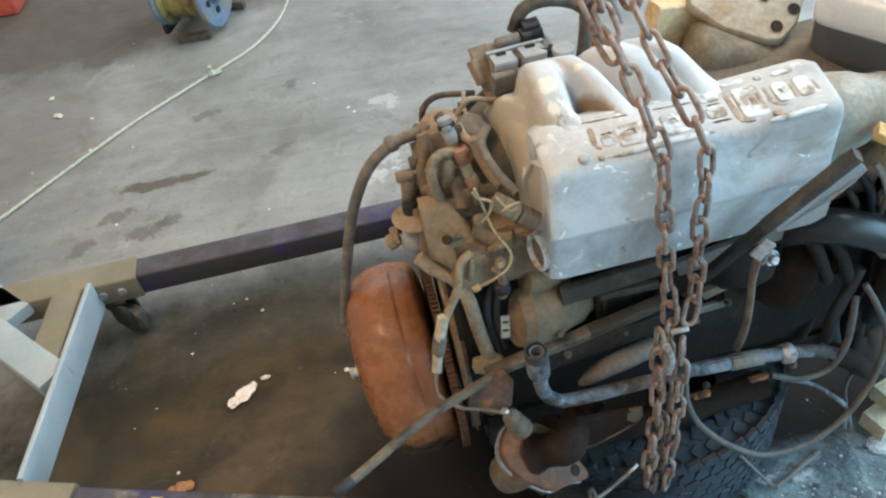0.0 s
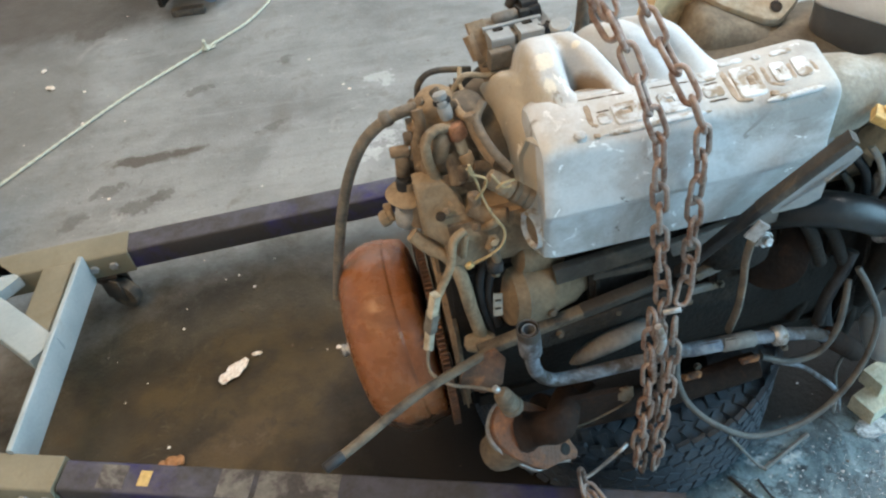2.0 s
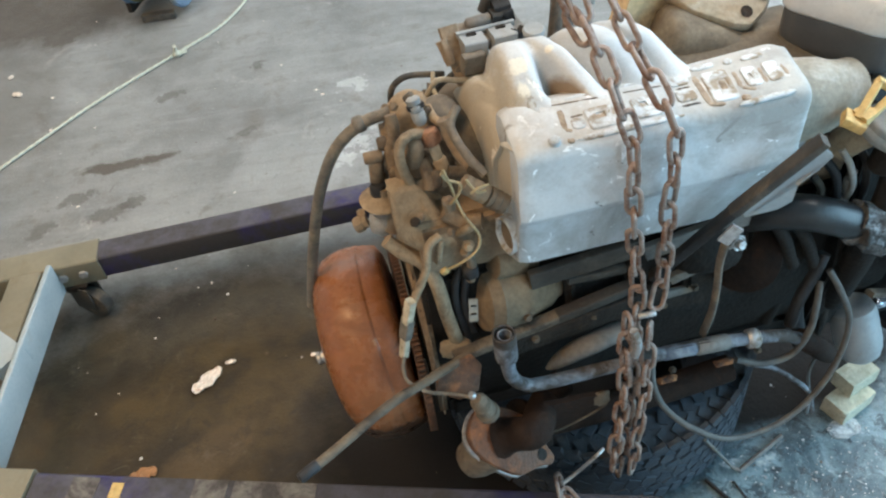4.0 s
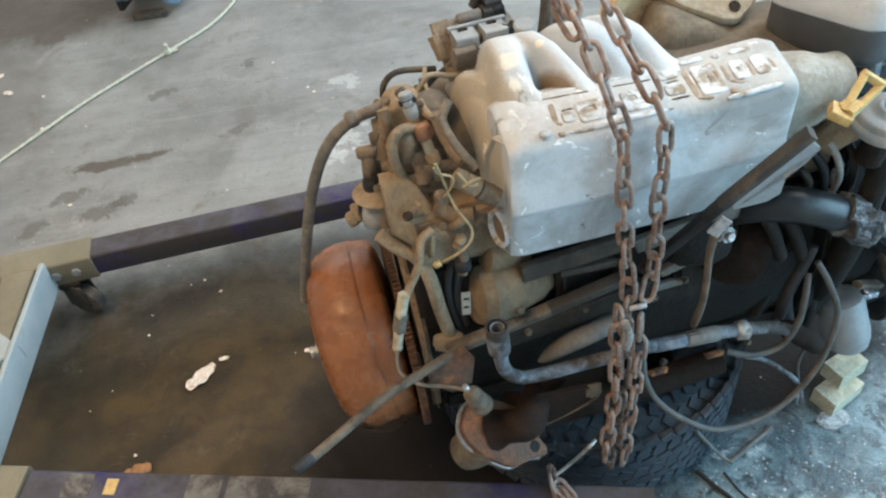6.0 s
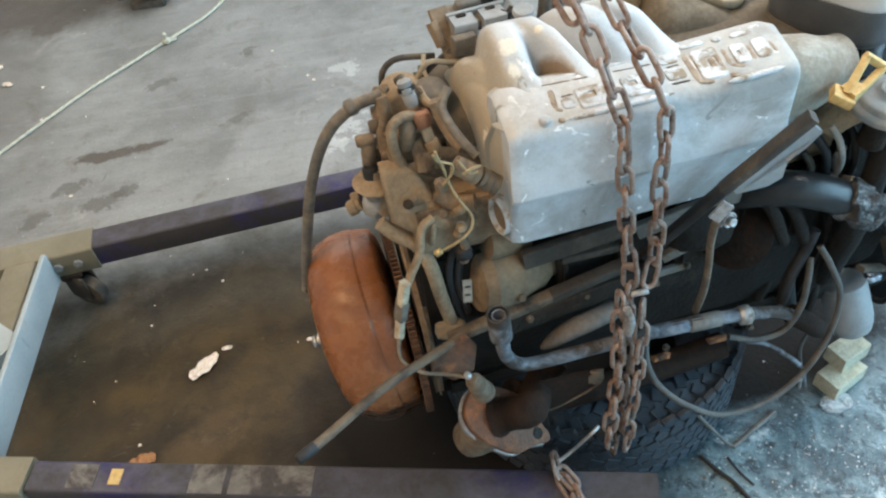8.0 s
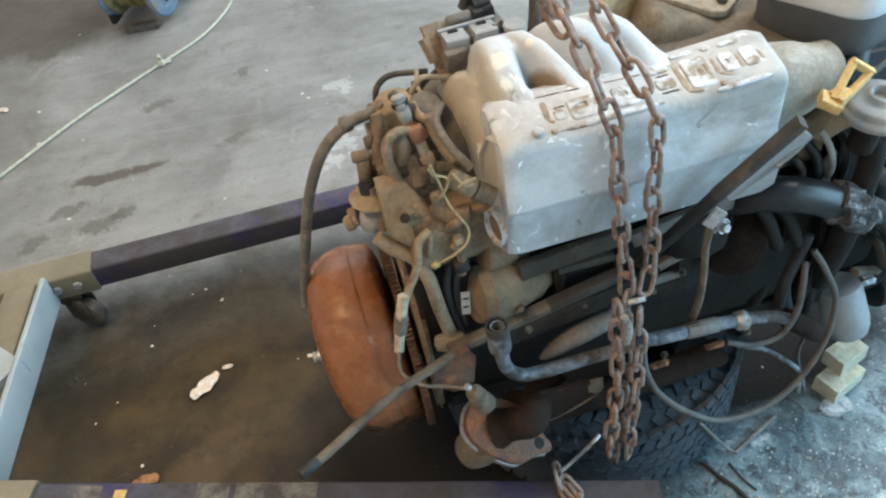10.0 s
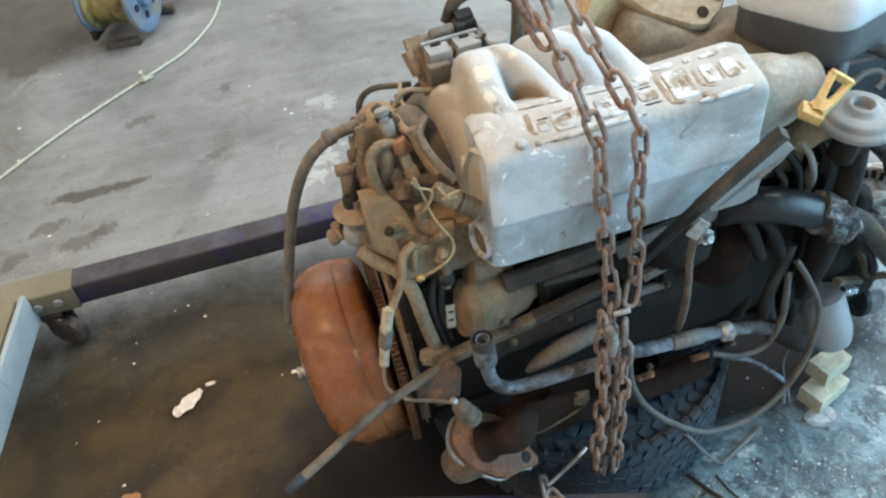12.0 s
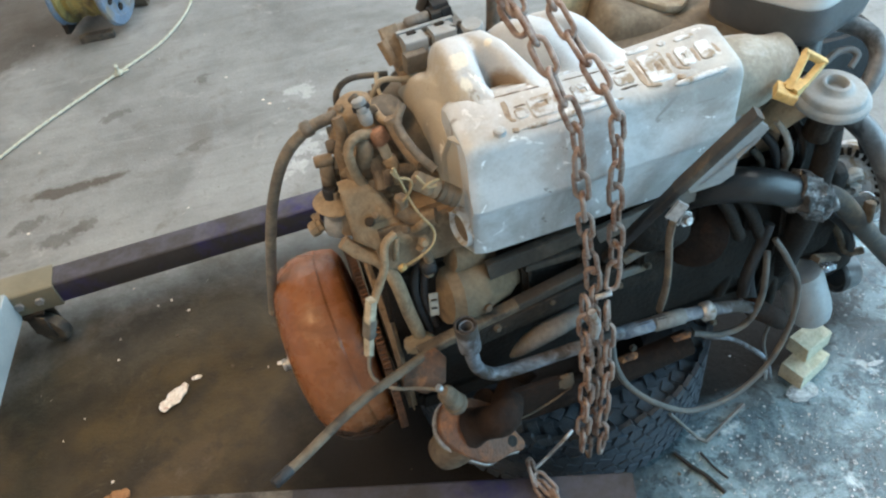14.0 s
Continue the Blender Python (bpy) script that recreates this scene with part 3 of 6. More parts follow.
FAR0, FAR1 = Vector((-0.77, 1.413, 0.149)), Vector((0.345, 1.509, 0.149))
NEAR0, NEAR1 = Vector((-0.785, 0.822, 0.149)), Vector((0.305, 0.586, 0.149))


def hollow_bar(a, b, w, h, wall_t=0.004):
    """A square tube with rounded edges and an open end."""
    bm = bmesh.new()
    o = sweep(bm, [a, b], rect_section(w, h, 0.007), cap=False)
    i = sweep(bm, [a, b], rect_section(w - 2 * wall_t, h - 2 * wall_t, 0.004), cap=False)
    for k in (0, 1):
        for j in range(16):
            bm.faces.new((o[k][j], o[k][(j + 1) % 16], i[k][(j + 1) % 16], i[k][j]))
    return bm


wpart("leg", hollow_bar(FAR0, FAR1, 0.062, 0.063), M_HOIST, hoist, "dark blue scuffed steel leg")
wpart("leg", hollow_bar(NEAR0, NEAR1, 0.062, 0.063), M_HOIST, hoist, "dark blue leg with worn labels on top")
for a, b in ((FAR0, FAR1), (NEAR0, NEAR1)):
    d = (b - a).normalized()
    s = bmesh.new()
    sweep(s, [a - d * 0.42, a + d * (0.012 if a is FAR0 else -0.007)], rect_section(0.074, 0.068, 0.006))
    wpart("sleeve", s, M_CREAM, hoist, "cream painted steel sleeve")
s = bmesh.new()
sweep(s, [Vector((-0.914, 1.375, 0.149)), Vector((-0.928, 1.165, 0.149))], rect_section(0.070, 0.066, 0.005))
wpart("gusset", s, M_CREAM, hoist, "cream painted steel corner gusset")
s = bmesh.new()
off = Vector((0.003, -0.001, 0.004))
sweep(s, [Vector((-0.86, 1.372, 0.149)) + off, Vector((-0.896, 0.880, 0.149)) + off], rect_section(0.012, 0.086, 0.003))
wpart("crossbar", s, M_FRAME, hoist, "pale grey-blue crossbar plate with chipped edges")
s = bmesh.new()
sweep(s, [(-0.889, 1.124, 0.164), (-1.30, 1.488, 0.164)], rect_section(0.072, 0.040, 0.004))
wpart("brace", s, M_FRAME, hoist, "pale grey flat brace")
s = bmesh.new()
sweep(s, [(-1.022, 1.323, 0.168), (-1.30, 1.570, 0.168)], rect_section(0.072, 0.030, 0.004))
wpart("brace", s, M_FRAME, hoist, "pale grey flat brace")
wpart("mast_foot", box(0.12, 0.12, 0.36, pose(-1.31, 1.56, 0.30, 0, 0, -4), 0.006), M_CREAM, hoist, "cream painted mast foot")


def caster(x, y, turn):
    """A swivel caster: plate, fork and wheel."""
    c = wpart("caster", join(rod((x, y, 0.112), (x, y, 0.098), 0.030), box(0.07, 0.06, 0.006, pose(x, y, 0.1145), 0.001)), M_GRIME, hoist, "black swivel caster")
    t = Matrix.Translation((x, y, 0)) @ Matrix.Rotation(radians(turn), 4, "Z")
    f = join(box(0.055, 0.004, 0.07, pose(0.018, 0.019, 0.072), 0.001), box(0.055, 0.004, 0.07, pose(0.018, -0.019, 0.072), 0.001))
    f.transform(t)
    w = lathe([(-0.015, 0.03), (-0.013, 0.042), (-0.006, 0.045), (0.006, 0.045), (0.013, 0.042), (0.015, 0.03)], (0.025, 0, 0.045), (0.025, 1, 0.045), 24)
    w.transform(t)
    for nm, b, mt, lb in (("fork", f, M_HOSE, ""), ("wheel", w, M_HOSE, "dusty black rubber wheel")):
        b.transform(hoist.matrix_basis.inverted())
        part(nm, b, mt, c, lb)


caster(-0.838, 1.395, -25)
caster(-0.90, 0.85, 20)
caster(0.30, 1.500, 30)
caster(0.26, 0.598, -80)
caster(-1.31, 1.56, 70)
for a in (FAR0, NEAR0):
    d = ((FAR1 - FAR0) if a is FAR0 else (NEAR1 - NEAR0)).normalized()
    nn = Vector((d.y, -d.x, 0))
    for k in (-0.03, -0.075):
        p = a + d * k + nn * 0.036
        wpart("bolt", lathe([(0, 0.011), (0.006, 0.011), (0.007, 0.009)], p, p + nn, 6), M_STEEL, hoist, "bright bolt head", 20)
dn = (NEAR1 - NEAR0).normalized()


def leg_label(k, w, l, material, label):
    p = NEAR0 + dn * k + Vector((0, 0, 0.0322))
    m = Matrix.Translation(p) @ Matrix.Rotation(math.atan2(dn.y, dn.x), 4, "Z")
    wpart("label", box(l, w, 0.0014, m, 0.0), material, hoist, label)


leg_label(0.102, 0.046, 0.052, M_STICK, "worn grey label")
leg_label(0.165, 0.030, 0.022, M_YELLOW, "small yellow warning label")
leg_label(0.338, 0.055, 0.062, M_STICK, "pale scuffed label")
leg_label(0.455, 0.055, 0.150, M_STICK, "pale scuffed label")

# ---- the tyre under the engine ----
tyre = thing("tyre", pose(0.286, 0.985, 0), "worn black car tyre lying flat under the engine", "tyre")
RT = 0.300


def tyre_body():
    prof = [(0.19, 0.02), (0.215, 0.004), (0.26, 0.0), (0.290, 0.012), (RT, 0.035), (RT + 0.003, 0.10), (RT, 0.165), (0.290, 0.188), (0.26, 0.2), (0.215, 0.196), (0.19, 0.18),
            (0.2, 0.165), (0.262, 0.16), (0.27, 0.1), (0.262, 0.04), (0.2, 0.035)]
    bm = bmesh.new()
    seg = 72
    rings = [[bm.verts.new((r * math.cos(2 * math.pi * k / seg), r * math.sin(2 * math.pi * k / seg), z)) for r, z in prof] for k in range(seg)]
    m = len(prof)
    for k in range(seg):
        r0, r1 = rings[k], rings[(k + 1) % seg]
        for j in range(m):
            bm.faces.new((r0[j], r0[(j + 1) % m], r1[(j + 1) % m], r1[j]))
    return bm


part("carcass", tyre_body(), M_TYRE, tyre)
tread = bmesh.new()
for row in range(6):
    z = 0.036 + row * 0.0318
    for k in range(64):
        a = 2 * math.pi * (k + 0.5 * (row % 2)) / 64
        m = Matrix.Rotation(a, 4, "Z") @ pose(RT + 0.0015, 0, z, 0, 0, 0) @ Matrix.Rotation(radians(22 if row % 2 else -22), 4, "X")
        vs = [tread.verts.new(m @ Vector(c)) for c in ((-0.006, -0.0125, -0.0135), (0.0022, -0.0115, -0.0125), (0.0022, 0.0115, -0.0125), (-0.006, 0.0125, -0.0135),
                                                       (-0.006, -0.0125, 0.0135), (0.0022, -0.0115, 0.0125), (0.0022, 0.0115, 0.0125), (-0.006, 0.0125, 0.0135))]
        for f in ((0, 1, 2, 3), (7, 6, 5, 4), (0, 4, 5, 1), (1, 5, 6, 2), (2, 6, 7, 3)):
            tread.faces.new([vs[i] for i in f])
for r, z, tilt, turn in ((0.279, 0.1935, 22, 28), (0.248, 0.1995, 3, -28)):
    for k in range(60):
        m = Matrix.Rotation(2 * math.pi * (k + (0.5 if turn < 0 else 0)) / 60, 4, "Z") @ pose(r, 0, z) @ Matrix.Rotation(radians(tilt), 4, "Y") @ Matrix.Rotation(radians(turn), 4, "Z")
        vs = [tread.verts.new(m @ Vector((x, y, h))) for h, g in ((-0.004, 1.0), (0.0032, 0.9)) for x, y in ((-0.014 * g, -0.0095 * g), (0.014 * g, -0.0095 * g), (0.014 * g, 0.0095 * g), (-0.014 * g, 0.0095 * g))]
        for f in ((4, 5, 6, 7), (0, 1, 5, 4), (1, 2, 6, 5), (2, 3, 7, 6), (3, 0, 4, 7)):
            tread.faces.new([vs[i] for i in f])
tagged(part("tread", tread, M_TYRE, tyre, "blocky worn tread", 20), kind="stuff")

# ---- the engine ----
engine = thing("car_engine", pose(-0.062, 0.895, 0.0, 0, 0, 6), "dirty removed six-cylinder car engine slung in a rusty chain", "engine")
CZ = 0.36

# torque converter and ring gear
SAG = Matrix.Translation((0, 0, CZ + 0.007)) @ Matrix.Rotation(radians(-6), 4, "Y") @ Matrix.Diagonal((0.90, 1.04, 1.04, 1)) @ Matrix.Translation((0, 0, -CZ))
shell = lathe([(-0.152, 0.03), (-0.1515, 0.070), (-0.149, 0.098), (-0.144, 0.116), (-0.136, 0.131), (-0.126, 0.143), (-0.113, 0.152), (-0.098, 0.157), (-0.082, 0.160), (-0.076, 0.1605), (-0.060, 0.1600), (-0.0490, 0.1590), (-0.0455, 0.1580), (-0.0445, 0.1566), (-0.0420, 0.1562), (-0.0380, 0.1562),
                                       (-0.030, 0.1545), (-0.014, 0.150), (-0.006, 0.135), (-0.004, 0.06)], (0, 0, CZ), (1, 0, CZ), 72)
shell.transform(SAG)
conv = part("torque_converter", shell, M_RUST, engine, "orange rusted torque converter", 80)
hub = lathe([(-0.181, 0.004), (-0.181, 0.008), (-0.179, 0.0105), (-0.174, 0.0105), (-0.173, 0.008), (-0.170, 0.008), (-0.169, 0.012), (-0.158, 0.012), (-0.152, 0.035), (-0.146, 0.04)], (0, 0, CZ), (1, 0, CZ), 24)
hub.transform(SAG)
part("hub", hub, M_STEEL, conv, "bright worn hub")
gear = bmesh.new()
NT = 132
ra, rb = 0.163, 0.171
ringv = []
for k in range(NT * 2):
    r = rb if k % 2 else ra
    for dk, rr in ((-0.2, r), (0.2, r)):
        a = 2 * math.pi * (k + dk) / (NT * 2)
        ringv.append((rr * math.cos(a), rr * math.sin(a)))
loft(gear, [[(u, y, CZ + z) for y, z in ringv] for u in (-0.003, 0.009)])
part("ring_gear", gear, M_RUSTD, engine, "dark rusted ring gear teeth", 20)
part("flex_plate", lathe([(0.001, 0.02), (0.001, 0.162), (0.007, 0.162), (0.012, 0.05), (0.02, 0.05)], (0, 0, CZ), (1, 0, CZ), 40), M_BROWN, engine)

# block, sump, head
def cast(rings, amount=0.003, scale=14, cuts=2):
    bm = bmesh.new()
    loft(bm, rings)
    bmesh.ops.bevel(bm, geom=list(bm.edges), offset=0.008, segments=2, affect="EDGES")
    return roughen(bm, amount, scale)


def section(u, pts):
    return [(u, v, z) for v, z in pts]


BLK = [(-0.115, 0.30), (-0.125, 0.36), (-0.118, 0.44), (-0.105, 0.60), (0.105, 0.60), (0.118, 0.44), (0.125, 0.36), (0.115, 0.30)]
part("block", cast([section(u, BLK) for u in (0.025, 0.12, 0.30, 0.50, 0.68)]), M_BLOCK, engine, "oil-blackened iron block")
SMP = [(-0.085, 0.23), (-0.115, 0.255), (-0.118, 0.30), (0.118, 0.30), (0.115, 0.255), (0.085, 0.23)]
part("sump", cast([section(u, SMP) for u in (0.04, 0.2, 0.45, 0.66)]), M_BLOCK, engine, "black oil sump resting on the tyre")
HED = [(-0.10, 0.60), (-0.115, 0.64), (-0.095, 0.70), (0.10, 0.72), (0.13, 0.66), (0.12, 0.60)]
part("head", cast([section(u, HED) for u in (0.035, 0.2, 0.45, 0.67)]), M_BROWN, engine, "grimy cylinder head")
VCV = [(-0.055, 0.70), (-0.058, 0.745), (-0.03, 0.775), (0.03, 0.79), (0.10, 0.785), (0.135, 0.76), (0.14, 0.70)]
part("valve_cover", cast([section(u, VCV) for u in (0.10, 0.3, 0.5, 0.66)], 0.005, 9), M_CAM, engine, "dust-covered valve cover")
for k in range(6):
    u = 0.15 + k * 0.095
    part("rib", cast([[(u + du, v, z) for v, z in ((-0.10, 0.46), (-0.10, 0.59), (-0.122, 0.585), (-0.14, 0.47))] for du in (-0.008, 0.008)], 0.002, 30), M_GRIME, engine)
part("bell_plate", cast([[(u, 0.15 * math.cos(a) * 1.08, CZ + 0.02 + 0.19 * math.sin(a)) for a in [radians(x) for x in range(-20, 201, 20)]] for u in (0.018, 0.032)], 0.002, 20), M_BROWN, engine, "thin brown adapter plate")

# intake plenum
PL = [(-0.135, 0.632), (-0.152, 0.640), (-0.165, 0.729), (-0.1735, 0.736), (-0.1755, 0.746), (-0.1705, 0.756), (-0.1720, 0.832), (-0.1700, 0.8405), (-0.1655, 0.8465), (-0.1590, 0.8500), (-0.148, 0.8530), (-0.095, 0.862), (-0.070, 0.850), (-0.055, 0.80), (-0.058, 0.70), (-0.09, 0.64)]
pc = Vector((-0.115, 0.745))


def pl_ring(u, k, lift=0.0):
    return [(u, pc.x + (v - pc.x) * k, pc.y + (z - pc.y) * k + lift) for v, z in PL]


bm = bmesh.new()
loft(bm, [pl_ring(0.162, 0.93), pl_ring(0.166, 0.962), pl_ring(0.173, 0.986), pl_ring(0.183, 1.0), pl_ring(0.30, 1.0), pl_ring(0.42, 1.0), pl_ring(0.519, 1.0, 0.004), pl_ring(0.526, 0.993, 0.004), pl_ring(0.531, 0.978, 0.004), pl_ring(0.534, 0.955, 0.004), pl_ring(0.536, 0.90, 0.004), pl_ring(0.537, 0.7, 0.004)])
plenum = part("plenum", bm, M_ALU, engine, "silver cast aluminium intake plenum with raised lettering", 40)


def smooth01(x):
    x = min(max(x, 0.0), 1.0)
    return x * x * (3 - 2 * x)


def runner_casting():
    """The runners rise from the plenum's top, arch over and drop to the head."""
    ridge = [(-0.16, 0.846), (-0.125, 0.855), (-0.10, 0.862), (-0.07, 0.880), (-0.04, 0.897), (-0.01, 0.899), (0.02, 0.880), (0.05, 0.84), (0.08, 0.78), (0.10, 0.70)]

    def top(v):
        for (a, za), (b, zb) in zip(ridge, ridge[1:]):
            if v <= b:
                return za + (zb - za) * (v - a) / (b - a)
        return ridge[-1][1]

    def bump_at(u, v):
        best = 0.0
        far = max(0.0, v + 0.08)
        for uc, hw, pw, hf in ((0.187 + 0.40 * far, 0.027, 3.0, 0.66), (0.2110 + 0.55 * far, 0.0295, 4.0, 1.0), (0.2835, 0.0225, 3.6, 1.0), (0.350, 0.044, 2.8, 1.0), (0.392, 0.036, 2.8, 1.0)):
            w = hw + (0.003 if hw < 0.0297 else 0.011) * (1 - smooth01((v + 0.105) / 0.035))
            q = abs(u - uc) / w
            if q < 1:
                best = max(best, hf * (1 - q ** pw) ** (1 / pw))
        if 0.2110 + 0.55 * far < u < 0.2835:
            best = max(best, 0.30 + 0.66 * smooth01((v + 0.085) / 0.062))
        base = 1 - smooth01((v + 0.112) / 0.022)
        if 0.16 < u < 0.47:
            best = max(best, base * min(1.0, (u - 0.16) / 0.03))
        if u < 0.20:
            best *= smooth01((v + 0.135) / 0.02)
        return best

    bm = bmesh.new()
    nu, nv = 110, 64
    grid = []
    for i in range(nu):
        u = 0.145 + (0.475 - 0.145) * i / (nu - 1)
        col = []
        for j in range(nv):
            v = -0.155 + 0.255 * j / (nv - 1)
            low = 0.70 if u < 0.2 else 0.76
            z = low + (max(top(v), low) - low) * bump_at(u, v)
            z += 0.0015 * noise.noise(Vector((u, v, 0)) * 60)
            if z <= low + 0.001:
                z = low - 0.02
            col.append(bm.verts.new((u - 0.54 * (v + 0.10), v, z)))
        grid.append(col)
    for i in range(nu - 1):
        for j in range(nv - 1):
            bm.faces.new((grid[i][j], grid[i + 1][j], grid[i + 1][j + 1], grid[i][j + 1]))
    edge = [e for e in bm.edges if e.is_boundary]
    ex = bmesh.ops.extrude_edge_only(bm, edges=edge)
    for v in ex["geom"]:
        if isinstance(v, bmesh.types.BMVert):
            v.co.z = 0.69
    bmesh.ops.smooth_vert(bm, verts=bm.verts, factor=0.32, use_axis_x=True, use_axis_y=True, use_axis_z=True)
    return bm


part("runner_casting", runner_casting(), M_RUNNER, engine, "dusty cast intake runners, warm-lit left side painted tan, brown dirt in the gap", 80)
EP = [(-0.125, 0.634), (-0.150, 0.640), (-0.160, 0.728), (-0.1665, 0.736), (-0.1680, 0.746), (-0.1660, 0.757), (-0.1675, 0.822), (-0.164, 0.838), (-0.156, 0.846), (-0.146, 0.846), (-0.120, 0.838), (-0.100, 0.795), (-0.098, 0.748), (-0.116, 0.715), (-0.108, 0.65)]
SL = [(0.169 - 0.33 * (v + 0.17), v, z) for v, z in EP]
bm = bmesh.new()
cen = Vector((0.165, -0.137, pc.y))
loft(bm, [[Vector(q) * 1.0 + Vector((0.02, 0, 0)) for q in SL], [cen + (Vector(q) - cen) * 0.975 + Vector((0.010, 0, 0)) for q in SL], [cen + (Vector(q) - cen) * 0.975 + Vector((0.003, 0, 0)) for q in SL], [cen + (Vector(q) - cen) * 0.96 + Vector((0.0, 0, 0)) for q in SL], [cen + (Vector(q) - cen) * 0.93 + Vector((0.0, 0, 0)) for q in SL], [cen + (Vector(q) - cen) * 0.90 + Vector((0.005, 0, 0)) for q in SL]])
end_plate = part("end_plate", bm, M_RUNNER, plenum, "dusty rimmed end plate, tinted as warm-lit", 30)
c = Vector((0.164, -0.132, 0.683))
c.x = 0.163 - 0.33 * (c.y + 0.17)
nrm = Vector((0.94, 0.33, 0.0))
tall = Matrix.Translation(c) @ Matrix.Diagonal((1, 1, 1.45, 1)) @ Matrix.Translation(-c)
ring = lathe([(0.012, 0.017), (0.001, 0.0175), (-0.002, 0.019), (-0.0025, 0.0205), (-0.001, 0.022), (0.02, 0.023)], c, c + nrm, 32)
ring.transform(tall)
part("port_ring", ring, M_MARK, end_plate, "worn bright port ring")
bore = lathe([(0.0, 0.004), (0.0, 0.017), (0.002, 0.017)], c + nrm * 0.004, c + nrm, 24)
bore.transform(tall)
part("port_bore", bore, M_BROWN, end_plate, "dark open port")


def lump(p, rx, ry, rz, amount=0.12, seed=0):
    """A rounded, uneven casting."""
    bm = bmesh.new()
    bmesh.ops.create_icosphere(bm, subdivisions=3, radius=1.0)
    for v in bm.verts:
        d = v.co.normalized()
        q = Vector([math.copysign(abs(c) ** 0.7, c) for c in d])
        k = 1 + amount * noise.noise(d * 2.2 + Vector((seed, seed * 0.7, 0)))
        v.co = Vector((q.x * rx, q.y * ry, q.z * rz)) * k + Vector(p)
    return bm


# throttle body at the plenum's end, bolts and raised marks on its top
def bolt(p, n, r, h, material=None, parent=None, name="bolt"):
    p, n = Vector(p), Vector(n).normalized()
    b = lathe([(0, r * 1.5), (h * 0.25, r * 1.5), (h * 0.26, r), (h * 0.9, r), (h, r * 0.85)], p, p + n, 6)
    return part(name, b, material or M_STEEL, parent or engine, "", 25)


part("throttle_body", lathe([(-0.02, 0.058), (0.0, 0.057), (0.02, 0.055), (0.05, 0.051), (0.066, 0.045), (0.085, 0.042), (0.10, 0.042)], (0.540, -0.110, 0.785), (0.75, -0.095, 0.765), 40), M_COVER, engine, "dusty throttle body neck", 60)


def top_of(u, k):
    """A place on the plenum's sloping top: k runs from its front edge to its back."""
    v = -0.160 + 0.058 * k
    return Vector((u, v, 0.8515 + (v + 0.155) * 0.16 + 0.004 * min(1.0, max(0.0, (u - 0.42) / 0.105))))


def on_top(u, k, lift=0.0):
    """The pose of a mark that lies on the plenum's top."""
    return Matrix.Translation(top_of(u, k) + Vector((0, 0, lift))) @ Matrix.Rotation(math.atan(0.16), 4, "X")


def cast_block(u0, k0, u1, k1, high=0.0024, hole=None, lean=0.0):
    """A raised cast mark with soft edges and, where it has one, a sunken eye."""
    w, d = u1 - u0, (k1 - k0) * 0.058
    c = 0.0035
    rim = [(-w / 2 + c, -d / 2), (w / 2 - c, -d / 2), (w / 2, -d / 2 + c), (w / 2, d / 2 - c), (w / 2 - c, d / 2), (-w / 2 + c, d / 2), (-w / 2, d / 2 - c), (-w / 2, -d / 2 + c)]
    rim = [(x + lean * y, y) for x, y in rim]
    levels = [(1.06, -0.003), (1.0, high * 0.55), (0.95, high * 0.9), (0.86, high)]
    if hole:
        hx, hy, hr = hole
        levels += [(None, high), (None, high * 0.1)]
    bm = bmesh.new()
    rings = []
    for f, z in levels:
        if f is None:
            g = hr if z > high * 0.5 else hr * 0.82
            rings.append([(hx * w + x * g, hy * d + y * g, z) for x, y in rim])
        else:
            rings.append([(x * f, y * f, z) for x, y in rim])
    loft(bm, rings)
    roughen(bm, 0.0005, 160)
    bm.transform(on_top((u0 + u1) / 2, (k0 + k1) / 2))
    return part("raised_mark", bm, M_MARK, plenum, "raised cast mark", 50)


def dirt_bar(u0, k0, u1, k1, wide, material=M_PIT, lift=0.0006):
    """A groove packed with dirt, between two places of the top."""
    p, q = top_of(u0, k0), top_of(u1, k1)
    bm = bmesh.new()
    n = 7
    sweep(bm, [p + (q - p) * (i / (n - 1)) + Vector((0, 0, lift - 0.001)) for i in range(n)], rect_section(wide, 0.003, 0.0012), (0, -0.15, 1), scales=[0.6, 0.95, 1.0, 0.92, 1.0, 0.9, 0.55])
    roughen(bm, 0.0007, 210)
    return part("dirt_seam", bm, material, plenum, "brown dirt packed in the casting", 60)


cast_block(0.258, 0.10, 0.296, 0.68, hole=(-0.02, 0.06, 0.30))
cast_block(0.238, 0.20, 0.254, 0.50, 0.0024)
cast_block(0.316, 0.10, 0.352, 0.68, hole=(-0.10, 0.10, 0.26))
cast_block(0.372, 0.26, 0.397, 0.58, 0.0022)
cast_block(0.372, 0.72, 0.397, 0.98, 0.0022)
cast_block(0.413, 0.06, 0.446, 0.92, 0.0022, hole=(0.14, 0.0, 0.36))
cast_block(0.461, 0.24, 0.480, 0.80, 0.0024, hole=(-0.1, 0.0, 0.28))
cast_block(0.489, 0.24, 0.508, 0.80, 0.0024)
cast_block(0.405, 1.02, 0.438, 1.16, 0.0024)
cast_block(0.448, 0.98, 0.460, 1.14, 0.0024)
cast_block(0.470, 0.96, 0.500, 1.10, 0.0022)
cast_block(0.203, -0.08, 0.217, 0.14, 0.0048)
dirt_bar(0.231, 0.84, 0.229, 0.28, 0.0085)
dirt_bar(0.229, 0.28, 0.236, 0.20, 0.006)
dirt_bar(0.240, 0.56, 0.256, 0.56, 0.0036, M_RAIL)
dirt_bar(0.268, 0.42, 0.282, 0.40, 0.0080)
dirt_bar(0.325, 0.52, 0.332, 0.40, 0.0070)
